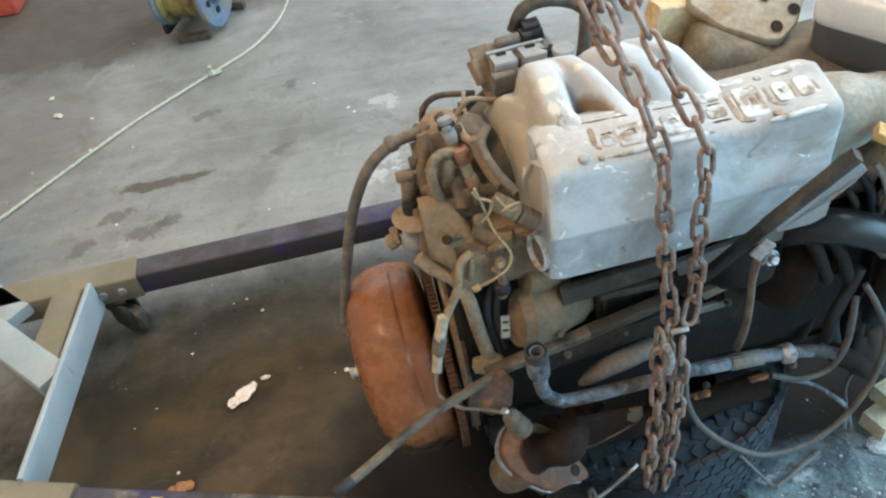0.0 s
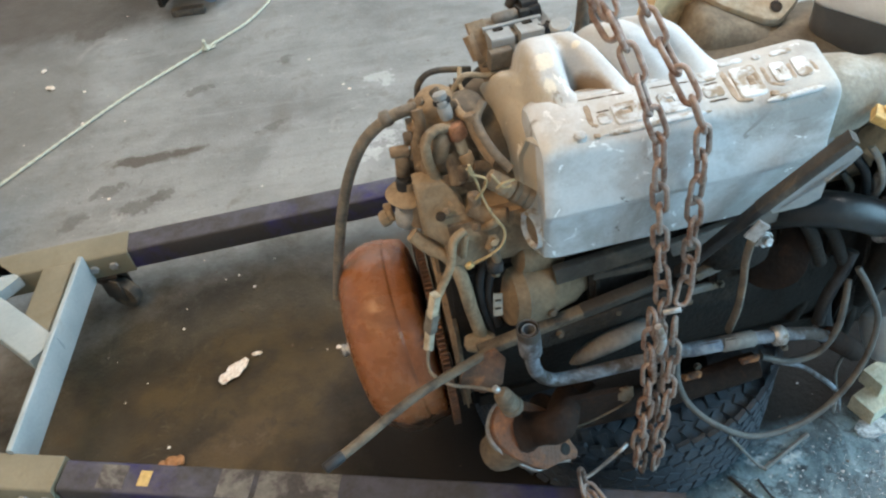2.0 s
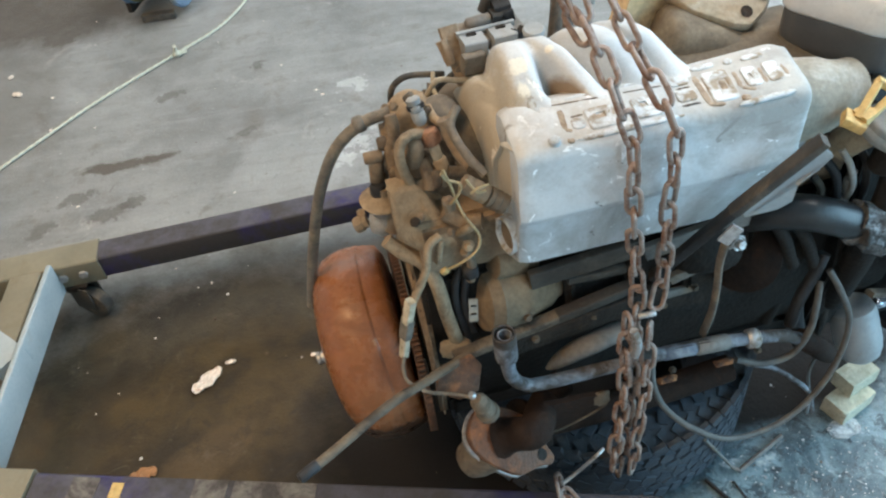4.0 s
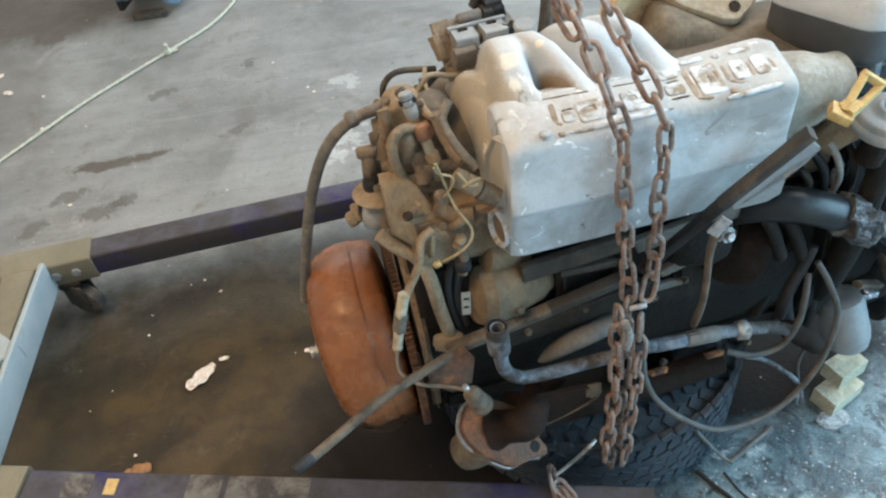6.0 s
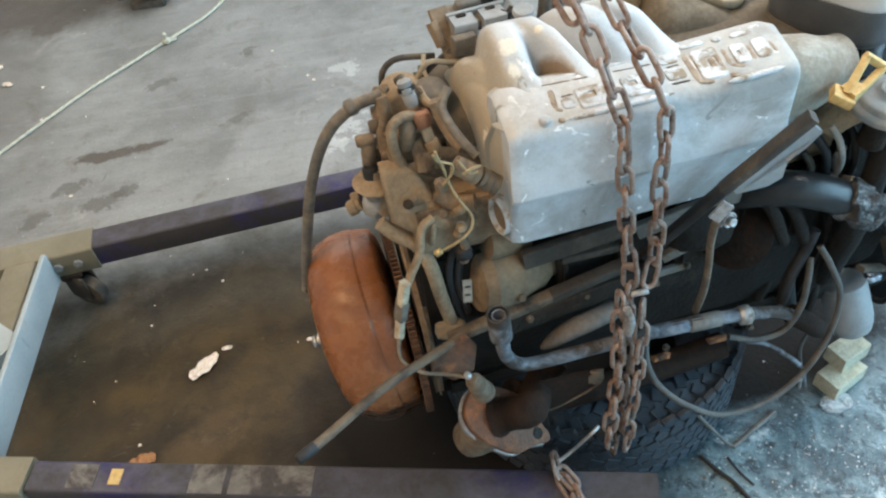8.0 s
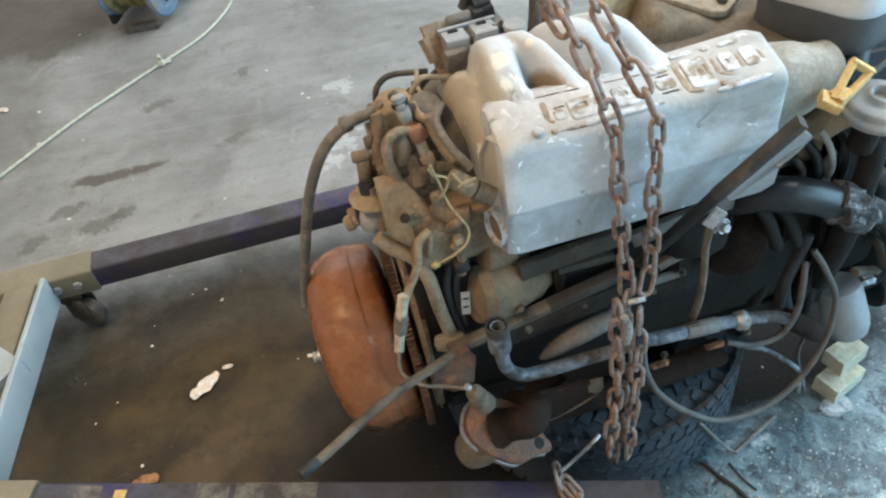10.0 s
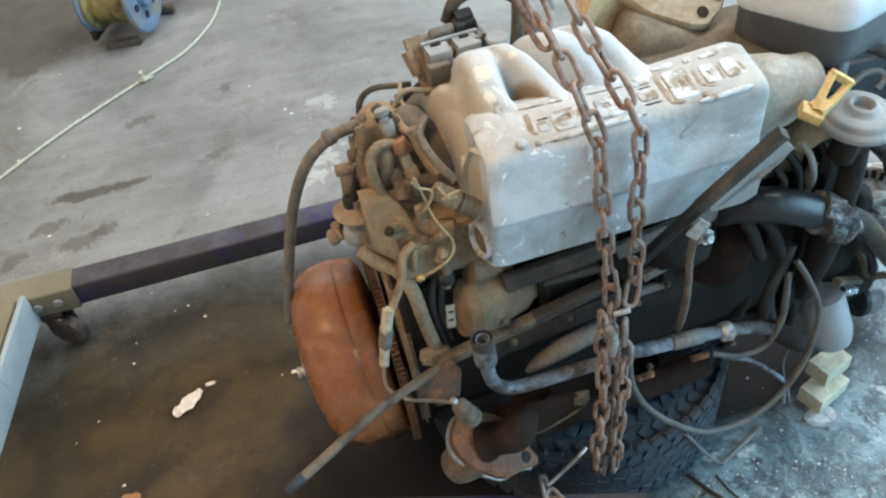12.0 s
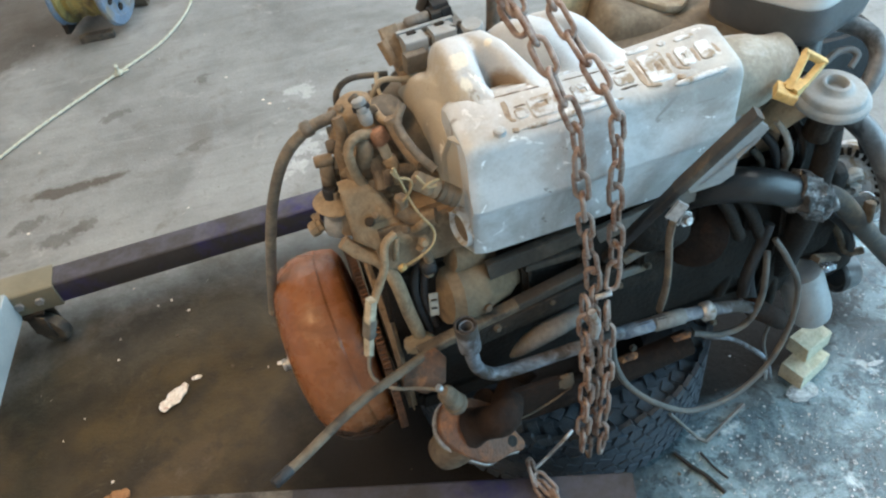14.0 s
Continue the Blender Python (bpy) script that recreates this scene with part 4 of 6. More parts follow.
dirt_bar(0.374, 0.65, 0.397, 0.65, 0.0034, M_RAIL)
dirt_bar(0.374, 0.18, 0.398, 0.18, 0.0034, M_RAIL)
dirt_bar(0.405, 0.92, 0.407, 0.10, 0.0085)
dirt_bar(0.406, 0.08, 0.424, 0.00, 0.0060)
dirt_bar(0.434, 0.62, 0.434, 0.34, 0.0090)
dirt_bar(0.454, 0.78, 0.453, 0.30, 0.0065)
dirt_bar(0.453, 0.30, 0.468, 0.16, 0.0055)
dirt_bar(0.484, 0.74, 0.485, 0.24, 0.0055)
dirt_bar(0.513, 0.70, 0.514, 0.30, 0.0055)
dirt_bar(0.447, 0.05, 0.457, 0.00, 0.0085)
dirt_bar(0.226, -0.03, 0.234, -0.04, 0.0075)
dirt_bar(0.222, 0.98, 0.300, 0.90, 0.0032, M_RAIL)
dirt_bar(0.306, 0.90, 0.368, 0.84, 0.0032, M_RAIL)
for u0, u1, k in ((0.236, 0.372, -0.02), (0.440, 0.512, -0.10), (0.226, 0.366, 1.08)):
    bm = bmesh.new()
    sweep(bm, [top_of(u0 + (u1 - u0) * i / 8, k) + Vector((0, 0, -0.0022)) for i in range(9)], ring_section(0.0046, 10, 0.8), scales=[0.3, 0.9, 1.0, 1.0, 0.94, 1.0, 1.0, 0.9, 0.3])
    part("raised_rib", bm, M_MARK, plenum, "long raised cast rib", 60)

# ---- hoses, pipes and wires at the rear end ----
def hose(name, pts, r, material=M_HOSE, label="", parent=None, seg=10, per=6):
    return part(name, tube(pts, r, seg, per), material, parent or engine, label, 60)


hose("hose", [(0.062, 0.020, 0.814), (0.034, 0.020, 0.810), (-0.005, 0.020, 0.801), (-0.047, 0.020, 0.766), (-0.085, 0.030, 0.682), (-0.119, 0.040, 0.561), (-0.149, 0.060, 0.422)], 0.0085, M_LOOM, "long dusty grey-brown breather hose", seg=12)
part("hose_clip", rod((0.002, 0.020, 0.805), (-0.013, 0.020, 0.800), 0.012), M_LOOM, engine)
part("hose_end", rod((0.068, 0.020, 0.815), (0.039, 0.020, 0.810), 0.0105), M_BROWN, engine)
hose("pipe", [(0.043, 0.050, 0.797), (0.049, 0.050, 0.826), (0.072, 0.050, 0.840), (0.122, 0.050, 0.831)], 0.0045, M_HOSE, "thin dark vacuum pipe")
hose("pipe", [(0.092, 0.030, 0.817), (0.110, 0.030, 0.837), (0.141, 0.030, 0.829), (0.173, 0.030, 0.831)], 0.004, M_ALU_TAN, "thin pale pipe")


TH = Vector((0.064, 0.020, 0.806))
th = part("thermostat_housing", lathe([(-0.05, 0.030), (-0.012, 0.030), (-0.010, 0.036), (-0.002, 0.036), (0.0, 0.030), (0.012, 0.027), (0.020, 0.020), (0.024, 0.008)], TH, TH + Vector((-0.15, -0.25, 1)), 28), M_TAN, engine, "dust-caked thermostat housing", 60)
for k in (0.6, 2.7):
    q = TH + Vector((0.033 * math.cos(k), 0.033 * math.sin(k), 0.0))
    bolt(q, (-0.15, -0.25, 1), 0.005, 0.008, M_BROWN, th)
part("side_cover", lathe([(-0.05, 0.024), (0.0, 0.024), (0.006, 0.019), (0.008, 0.008)], (0.103, 0.000, 0.812), Vector((0.103, 0.000, 0.812)) + Vector((0.1, -0.4, 0.9)), 24), M_LOOM, engine, "grey dusty round cover", 60)
part("rear_casting", cast([[(u, v, z) for v, z in ((0.0, 0.60), (-0.045, 0.61), (-0.055, 0.70), (-0.03, 0.79), (0.03, 0.80), (0.05, 0.70))] for u in (0.02, 0.05, 0.09, 0.115)], 0.006, 18), M_BROWN, engine, "dirt-brown rear water casting", 60)
part("rear_boss", lathe([(-0.04, 0.030), (0.0, 0.030), (0.004, 0.026), (0.004, 0.014), (-0.004, 0.012)], (0.054, -0.050, 0.761), Vector((0.054, -0.050, 0.761)) + Vector((-0.25, -0.8, 0.5)), 24), M_BROWN, engine, "round brown casting boss", 60)
part("lower_casting", cast([[(u, v, z) for v, z in ((0.02, 0.50), (-0.05, 0.50), (-0.06, 0.56), (-0.045, 0.61), (0.02, 0.62))] for u in (0.022, 0.06, 0.11)], 0.006, 18), M_BROWN, engine, "dirt-brown rear casting", 60)
for a, n in (((0.026, -0.030, 0.753), (-0.2, -0.9, 0.4)), ((0.056, -0.070, 0.707), (0, -0.8, 0.6)), ((0.015, -0.070, 0.651), (-0.2, -0.9, 0.3)), ((0.100, -0.120, 0.669), (0, -0.9, 0.4)), ((0.069, -0.100, 0.651), (0, -0.9, 0.4))):
    bolt(a, n, 0.006, 0.010, M_TAN)


def conduit(name, pts, r, material, label, pitch=0.006):
    """A corrugated conduit."""
    path = catmull(pts, 30)
    acc, sc = 0.0, []
    for a, b in zip(path, path[1:] + [path[-1]]):
        sc.append(1.0 + 0.035 * math.sin(acc / pitch * 2 * math.pi))
        acc += (b - a).length
    bm = bmesh.new()
    sweep(bm, path, ring_section(r, 12), scales=sc)
    return part(name, bm, material, engine, label, 30)


conduit("loom", [(0.119, -0.040, 0.842), (0.105, -0.060, 0.828), (0.113, -0.100, 0.814), (0.131, -0.125, 0.794)], 0.006, M_LOOM, "ribbed dusty wiring conduit", 0.004)
sensor = part("temperature_sensor", lathe([(0, 0.007), (0.002, 0.0095), (0.008, 0.0095), (0.010, 0.0082), (0.012, 0.0095), (0.018, 0.0095), (0.020, 0.0082), (0.022, 0.0095), (0.032, 0.0092), (0.038, 0.007), (0.039, 0.004)], (0.066, -0.020, 0.856), (0.072, -0.032, 0.820), 18), M_EGR, engine, "blue-grey ribbed sensor boot")
part("clip", lathe([(0, 0.012), (0.006, 0.012)], (0.068, -0.020, 0.845), (0.071, -0.030, 0.824), 14), M_BLACK, sensor)
part("wire_boot", rod((0.069, -0.010, 0.853), (0.057, -0.010, 0.846), 0.006), M_HOSE, sensor)
snd = part("sender", rod((0.078, -0.040, 0.816), (0.082, -0.045, 0.795), 0.013), M_SEND, engine, "rusty orange sender plug")
part("sender_neck", rod((0.081, -0.045, 0.798), (0.085, -0.050, 0.769), 0.0075), M_IVORY, snd, "pale ivory neck")
part("sender_body", rod((0.084, -0.050, 0.774), (0.092, -0.055, 0.730), 0.011), M_TAN, snd)
hose("hose", [(0.079, -0.030, 0.801), (0.054, -0.050, 0.821), (0.036, -0.060, 0.814), (0.036, -0.060, 0.775), (0.049, -0.060, 0.734), (0.074, -0.050, 0.707), (0.101, -0.040, 0.701)], 0.0070, M_TAN, "dust-covered coolant hose", seg=12)
hose("hose", [(0.014, -0.010, 0.715), (0.019, -0.010, 0.748), (0.035, 0.000, 0.756), (0.053, 0.010, 0.760)], 0.008, M_BROWN, "brown vacuum hose")
hose("loom", [(0.093, -0.060, 0.755), (0.119, -0.060, 0.744), (0.146, -0.060, 0.721)], 0.009, M_RAIL, "dusty dark wiring loom")


def slab_bm(a, b, w, h, up=(0, 0, 1), r=0.2):
    bm = bmesh.new()
    sweep(bm, [a, b], rect_section(w, h, min(w, h) * r), up)
    return bm


def slab(a, b, w, h, material, name, label="", parent=None, up=(0, 0, 1), r=0.2):
    bm = bmesh.new()
    sweep(bm, [a, b], rect_section(w, h, min(w, h) * r), up)
    return part(name, bm, material, parent or engine, label, 30)


conn = part("connector", lathe([(0, 0.008), (0.002, 0.0125), (0.012, 0.0130), (0.014, 0.0118), (0.017, 0.0130), (0.026, 0.0132), (0.028, 0.0120), (0.031, 0.0132), (0.036, 0.0128), (0.038, 0.009)], (0.099, -0.132, 0.797), (0.150, -0.150, 0.757), 18), M_BROWN, engine, "brown ribbed wiring connector with pale ties", 35)
part("connector_end", lathe([(0, 0.010), (0.001, 0.0142), (0.006, 0.0142), (0.008, 0.0126), (0.011, 0.0142), (0.016, 0.0142), (0.018, 0.0126), (0.021, 0.0140), (0.027, 0.0132), (0.029, 0.008)], (0.128, -0.142, 0.774), (0.150, -0.150, 0.757), 18), M_RAIL, conn, "dark ribbed end", 35)
hose("tie", [(0.101, -0.150, 0.817), (0.113, -0.155, 0.797), (0.124, -0.155, 0.796)], 0.0018, M_WIRE, "pale cable tie", conn)
hose("tie", [(0.105, -0.155, 0.797), (0.116, -0.155, 0.803), (0.129, -0.150, 0.800)], 0.0018, M_WIRE, "pale cable tie", conn)
hose("wire", [(0.073, -0.145, 0.830), (0.078, -0.145, 0.818), (0.093, -0.145, 0.809), (0.094, -0.145, 0.797), (0.083, -0.145, 0.780), (0.077, -0.135, 0.766)], 0.0019, M_WIRE, "bare ivory wire")
hose("wire", [(0.076, -0.145, 0.835), (0.083, -0.145, 0.805), (0.088, -0.145, 0.778), (0.095, -0.155, 0.758), (0.108, -0.165, 0.732), (0.102, -0.175, 0.717), (0.083, -0.175, 0.701), (0.057, -0.165, 0.680)], 0.0018, M_WIRE, "yellowed wire ending in a spade terminal")
part("terminal", rod((0.061, -0.175, 0.694), (0.052, -0.175, 0.689), 0.005), M_BRASS, engine)
part("bracket_lug", lump((0.079, -0.135, 0.768), 0.008, 0.008, 0.011, 0.3, 3), M_BROWN, engine)

for pts, r, m in (([(0.098, -0.050, 0.835), (0.104, -0.060, 0.810), (0.111, -0.080, 0.796), (0.120, -0.100, 0.789)], 0.009, M_BROWN),
                  ([(0.035, -0.010, 0.829), (0.036, -0.020, 0.808), (0.027, -0.020, 0.781), (0.019, -0.020, 0.759)], 0.008, M_BROWN),
                  ([(0.056, -0.030, 0.805), (0.057, -0.050, 0.797), (0.051, -0.050, 0.774)], 0.012, M_BROWN),
                  ([(0.085, -0.010, 0.829), (0.090, -0.030, 0.822), (0.100, -0.040, 0.819)], 0.006, M_TAN),
                  ([(0.063, -0.050, 0.780), (0.068, -0.060, 0.759), (0.068, -0.070, 0.740)], 0.010, M_BROWN),
                  ([(0.077, -0.060, 0.763), (0.074, -0.070, 0.744)], 0.009, M_BROWN),
                  ([(0.078, -0.090, 0.713), (0.099, -0.100, 0.697), (0.125, -0.110, 0.699)], 0.012, M_BROWN),
                  ([(0.011, -0.030, 0.717), (0.017, -0.040, 0.691), (0.008, -0.050, 0.659)], 0.012, M_BROWN),
                  ([(0.093, -0.100, 0.677), (0.101, -0.120, 0.701), (0.109, -0.120, 0.707)], 0.006, M_TAN),
                  ([(0.094, -0.120, 0.660), (0.102, -0.120, 0.634), (0.098, -0.120, 0.599)], 0.007, M_BROWN)):
    hose("hose", pts, r, m)
part("pin", rod((0.064, -0.115, 0.686), (0.056, -0.120, 0.648), 0.0045), M_TAN, engine)
part("spring_sleeve", rod((0.024, -0.020, 0.749), (0.023, -0.020, 0.713), 0.006), M_PLASTIC, engine, "pale grey sleeve")
for q in ((0.042, -0.010, 0.841), (0.083, -0.020, 0.831), (0.035, -0.050, 0.789), (0.046, -0.090, 0.713), (0.080, -0.115, 0.696)):
    bolt(q, (-0.2, -0.7, 0.6), 0.0045, 0.008, M_BROWN)

# the vacuum diaphragm at the rear
dia = part("vacuum_valve", lathe([(0.0, 0.010), (0.0, 0.028), (0.004, 0.031), (0.008, 0.028), (0.014, 0.016), (0.018, 0.012), (0.03, 0.012)], (0.000, -0.030, 0.701), (0.007, -0.030, 0.750), 32), M_TAN, engine, "dusty round vacuum valve")
part("stem", rod((-0.001, -0.030, 0.708), (0.000, -0.030, 0.735), 0.012), M_BLACK, dia, "black stem")
part("pipe_neck", rod((-0.000, -0.020, 0.723), (0.004, -0.020, 0.769), 0.010), M_BROWN, dia)
part("cap", rod((-0.011, -0.020, 0.775), (0.015, -0.020, 0.774), 0.0085), M_BROWN, dia)
part("cap", rod((0.011, -0.010, 0.785), (0.025, -0.010, 0.785), 0.010), M_RAIL, engine)
part("base", rod((-0.001, -0.030, 0.679), (-0.005, -0.030, 0.648), 0.020), M_PLASTIC, dia, "pale grey base")
part("nut", lathe([(0, 0.010), (0.003, 0.012), (0.012, 0.012), (0.014, 0.010), (0.02, 0.010)], (-0.044, -0.020, 0.656), (-0.019, -0.020, 0.664), 8), M_TAN, dia, "", 25)
part("nut", lathe([(0, 0.008), (0.003, 0.010), (0.012, 0.010)], (-0.037, -0.010, 0.664), (-0.017, -0.010, 0.665), 8), M_BROWN, dia, "", 25)

# tan bracket plate and pipes over the bell plate
bp = [(0.010, 0.752), (0.046, 0.754), (0.060, 0.735), (0.074, 0.700), (0.106, 0.662), (0.118, 0.642), (0.098, 0.632), (0.036, 0.655), (0.010, 0.678)]
bm = bmesh.new()
bc = Vector((0.055, 0.695))
loft(bm, [[((bc.x + (u - bc.x) * f), -0.066 - (0.75 - z) * 0.30 + d, (bc.y + (z - bc.y) * f)) for u, z in bp] for f, d in ((1.0, 0.020), (1.0, 0.0), (0.95, -0.0045), (0.80, -0.007), (0.35, -0.008))])
brk = part("rear_bracket", roughen(bm, 0.0022, 40), M_TAN, engine, "dust-caked cast bracket", 50)
part("bolt_hole", rod((0.036, -0.100, 0.716), (0.038, -0.080, 0.696), 0.007), M_GRIME, brk)
hose("pipe", [(-0.006, -0.075, 0.670), (0.013, -0.085, 0.648), (0.037, -0.095, 0.629), (0.050, -0.110, 0.596), (0.056, -0.125, 0.542), (0.064, -0.135, 0.487)], 0.0105, M_TAN, "dust-covered steel pipe", seg=12)
part("pipe_flange", lump((0.060, -0.140, 0.477), 0.024, 0.014, 0.013, 0.15, 12), M_TAN, engine)
hose("loom", [(0.064, -0.110, 0.690), (0.046, -0.120, 0.684), (0.036, -0.130, 0.649), (0.018, -0.140, 0.621), (0.007, -0.145, 0.604)], 0.006, M_TAN, "dusty wiring loom")
plug = slab((0.007, -0.150, 0.620), (-0.004, -0.155, 0.582), 0.0145, 0.012, M_IVORY, "sensor_plug", "ivory plug on a hanging sensor wire")
slab((-0.002, -0.153, 0.586), (-0.011, -0.158, 0.554), 0.0175, 0.014, M_LOOM, "plug_shell", "grey plug shell", plug)
slab((-0.010, -0.157, 0.558), (-0.019, -0.162, 0.518), 0.0125, 0.011, M_IVORY, "plug_tail", "", plug)
hose("wire", [(-0.018, -0.165, 0.525), (-0.024, -0.175, 0.504), (-0.021, -0.190, 0.492), (0.002, -0.210, 0.485), (0.036, -0.225, 0.486), (0.062, -0.240, 0.488)], 0.0028, M_LOOM, "dusty grey oxygen sensor wire")
hose("hose", [(0.093, -0.100, 0.616), (0.077, -0.110, 0.586), (0.073, -0.120, 0.544), (0.083, -0.130, 0.483)], 0.006, M_BLACK, "black hose")
hose("hose", [(0.103, -0.100, 0.612), (0.091, -0.110, 0.581), (0.085, -0.120, 0.546), (0.093, -0.130, 0.493)], 0.006, M_BLACK, "black hose")
part("rubber_plug", lump((0.099, -0.120, 0.617), 0.012, 0.012, 0.012, 0.1, 3), M_BLACK, engine)

# starter motor
st = part("starter_motor", lathe([(0, 0.030), (0.004, 0.048), (0.02, 0.056), (0.024, 0.054), (0.060, 0.054), (0.062, 0.050), (0.070, 0.050), (0.074, 0.047), (0.11, 0.040), (0.125, 0.030), (0.150, 0.026), (0.152, 0.012)], (0.105, -0.115, 0.543), (0.225, -0.090, 0.520), 40), M_START, engine, "dusty brown starter motor", 40)
part("solenoid", lathe([(0, 0.012), (0.002, 0.024), (0.05, 0.025), (0.052, 0.021), (0.075, 0.020), (0.078, 0.008)], (0.131, -0.105, 0.604), (0.209, -0.085, 0.576), 28), M_START, st, "dusty starter solenoid", 40)
for q in ((0.131, -0.165, 0.522), (0.169, -0.155, 0.529)):
    bolt(q, (0.1, -0.9, 0.4), 0.006, 0.009, M_RAIL, st)
part("label", prism([(-0.0065, -0.018), (0.0065, -0.018), (0.0065, 0.018), (-0.0065, 0.018)], Matrix.Translation((0.089, -0.168, 0.590)) @ Matrix.Rotation(radians(70), 4, "X") @ Matrix.Rotation(radians(-8), 4, "Z"), 0.0015, 0.0), M_IVORY2, st, "small pale label with two dark bars")
for dz in (-0.006, 0.007):
    part("print_bar", prism([(-0.004, dz - 0.0013), (0.004, dz - 0.0013), (0.004, dz + 0.0013), (-0.004, dz + 0.0013)], Matrix.Translation((0.089, -0.170, 0.592)) @ Matrix.Rotation(radians(70), 4, "X") @ Matrix.Rotation(radians(-8), 4, "Z"), 0.0012, 0.0), M_GRIME, st)
slab((0.052, -0.175, 0.501), (0.215, -0.151, 0.506), 0.019, 0.016, M_RAIL, "deck_rail", "dust-topped steel rail along the block")
# Same rail, split so that its shaded end has a darker colour.
slab((0.215, -0.151, 0.506), (0.340, -0.132, 0.510), 0.020, 0.018, M_COVER2, "deck_rail", "dusty end of the steel rail, coloured dark for shade")
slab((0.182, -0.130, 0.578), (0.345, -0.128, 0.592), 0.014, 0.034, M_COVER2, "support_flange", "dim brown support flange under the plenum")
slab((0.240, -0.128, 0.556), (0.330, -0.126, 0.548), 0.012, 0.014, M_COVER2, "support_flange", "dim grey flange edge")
slab((0.125, -0.165, 0.481), (0.391, -0.130, 0.474), 0.018, 0.04, M_GRIME, "side_plate", "black plate under the rail")

# lever rod sticking out towards the floor
lever = part("lever_rod", tube([(0.068, -0.180, 0.504), (0.004, -0.215, 0.519), (-0.057, -0.250, 0.534), (-0.144, -0.300, 0.533), (-0.180, -0.320, 0.534)], 0.0068, 12), M_RAIL, engine, "rusty brown lever rod")
part("rod_tip", rod((-0.160, -0.309, 0.533), (-0.187, -0.324, 0.534), 0.0078), M_BLACK, lever, "black rubber tip")
part("lever_plate", prism([(0, 0), (0.05, 0.012), (0.062, -0.008), (0.05, -0.045), (0.02, -0.052), (-0.012, -0.03)], Matrix.Translation((0.025, -0.190, 0.504)) @ Matrix.Rotation(radians(55), 4, "X"), 0.006), M_RUSTD, engine, "rusty brown plate")

# ---- exhaust side ----
part("exhaust_manifold", tube([(0.132, -0.200, 0.350), (0.192, -0.190, 0.287), (0.292, -0.175, 0.257), (0.409, -0.165, 0.247), (0.525, -0.160, 0.254)], 0.024, 18), M_EXH, engine, "rust-brown exhaust manifold log", 60)
fa, fb = Vector((0.049, -0.225, 0.398)), Vector((0.168, -0.265, 0.296))
fx = (fb - fa).normalized()
fy = (Vector((0.30, -0.42, 0.80)).cross(fx)).normalized()
fz = fx.cross(fy)
FL = Matrix((fx.to_4d(), fy.to_4d(), fz.to_4d(), (0, 0, 0, 1))).transposed()
FL.translation = (fa + fb) / 2
HX = (fb - fa).length / 2
fl_out = []
for k in range(44):
    a = 2 * math.pi * k / 44
    ca_, sa_ = math.cos(a), math.sin(a)
    wy = 0.046 if ca_ < 0.2 else 0.046 - 0.026 * smooth01((ca_ - 0.2) / 0.6)
    fl_out.append((HX * math.copysign(abs(ca_) ** 0.85, ca_), wy * math.copysign(abs(sa_) ** 0.8, sa_)))
flange = part("exhaust_flange", prism(fl_out, FL, 0.012, 0.0025), M_FLANGE, engine, "rusty two-bolt exhaust flange")
part("pipe_cone", lathe([(0, 0.034), (0.004, 0.036), (0.044, 0.033), (0.060, 0.029), (0.064, 0.012)], FL @ Vector((-0.020, -0.012, -0.004)), FL @ Vector((-0.030, -0.050, -0.1)), 28), M_RAIL, flange, "dusty pipe cone under the flange")
part("gasket_edge", prism([(x * 1.03, y * 1.03) for x, y in fl_out], FL @ pose(0, 0, -0.006), 0.003, 0.0008), M_STEEL, flange, "worn bright gasket edge")
part("lower_flange", prism([(x * 1.0, y * 0.97) for x, y in fl_out], FL @ pose(0.004, -0.003, -0.016), 0.009, 0.001), M_DULL, flange, "pale worn lower flange")
part("flange_hole", rod(FL @ Vector((HX * 0.68, 0.0, 0.009)), FL @ Vector((HX * 0.68, 0.0, 0.0128)), 0.0095, 20), M_GRIME, flange)
col_bm = bmesh.new()
sweep(col_bm, catmull([(0.224, -0.165, 0.354), (0.185, -0.180, 0.333), FL @ Vector((0.006, 0.020, 0.055)), FL @ Vector((-0.008, 0.008, 0.022)), FL @ Vector((-0.014, 0.004, 0.004))], 5), ring_section(0.0255, 22), scales=[0.8, 0.82, 0.85, 0.88, 0.9, 0.92, 0.94, 0.96, 0.98, 1.0, 1.0, 1.0, 1.0, 1.0, 1.0, 1.02, 1.04, 1.08, 1.16, 1.28, 1.42])
part("exhaust_collector", roughen(col_bm, 0.003, 40), M_EXH, engine, "rust-brown exhaust collector", 60)
skirt = [Vector((u, -0.221, z)) for u, z in ((0.172, 0.304), (0.198, 0.307), (0.224, 0.317), (0.250, 0.330), (0.274, 0.346), (0.277, 0.372), (0.242, 0.378), (0.172, 0.382))]
bm = bmesh.new()
loft(bm, [skirt, [q + Vector((0, 0.008, 0.002)) for q in skirt]])
web = part("web", bm, M_EXH, engine, "sooted manifold skirt plate", 30)
part("web_edge", tube([(0.172, -0.222, 0.303), (0.198, -0.222, 0.306), (0.224, -0.222, 0.316), (0.250, -0.222, 0.329), (0.274, -0.222, 0.345)], 0.0018, 8), M_RAIL, web, "worn brown plate edge")
part("web_boss", lump((0.266, -0.219, 0.362), 0.013, 0.005, 0.018, 0.3, 53), M_RAIL, web, "worn brown boss")
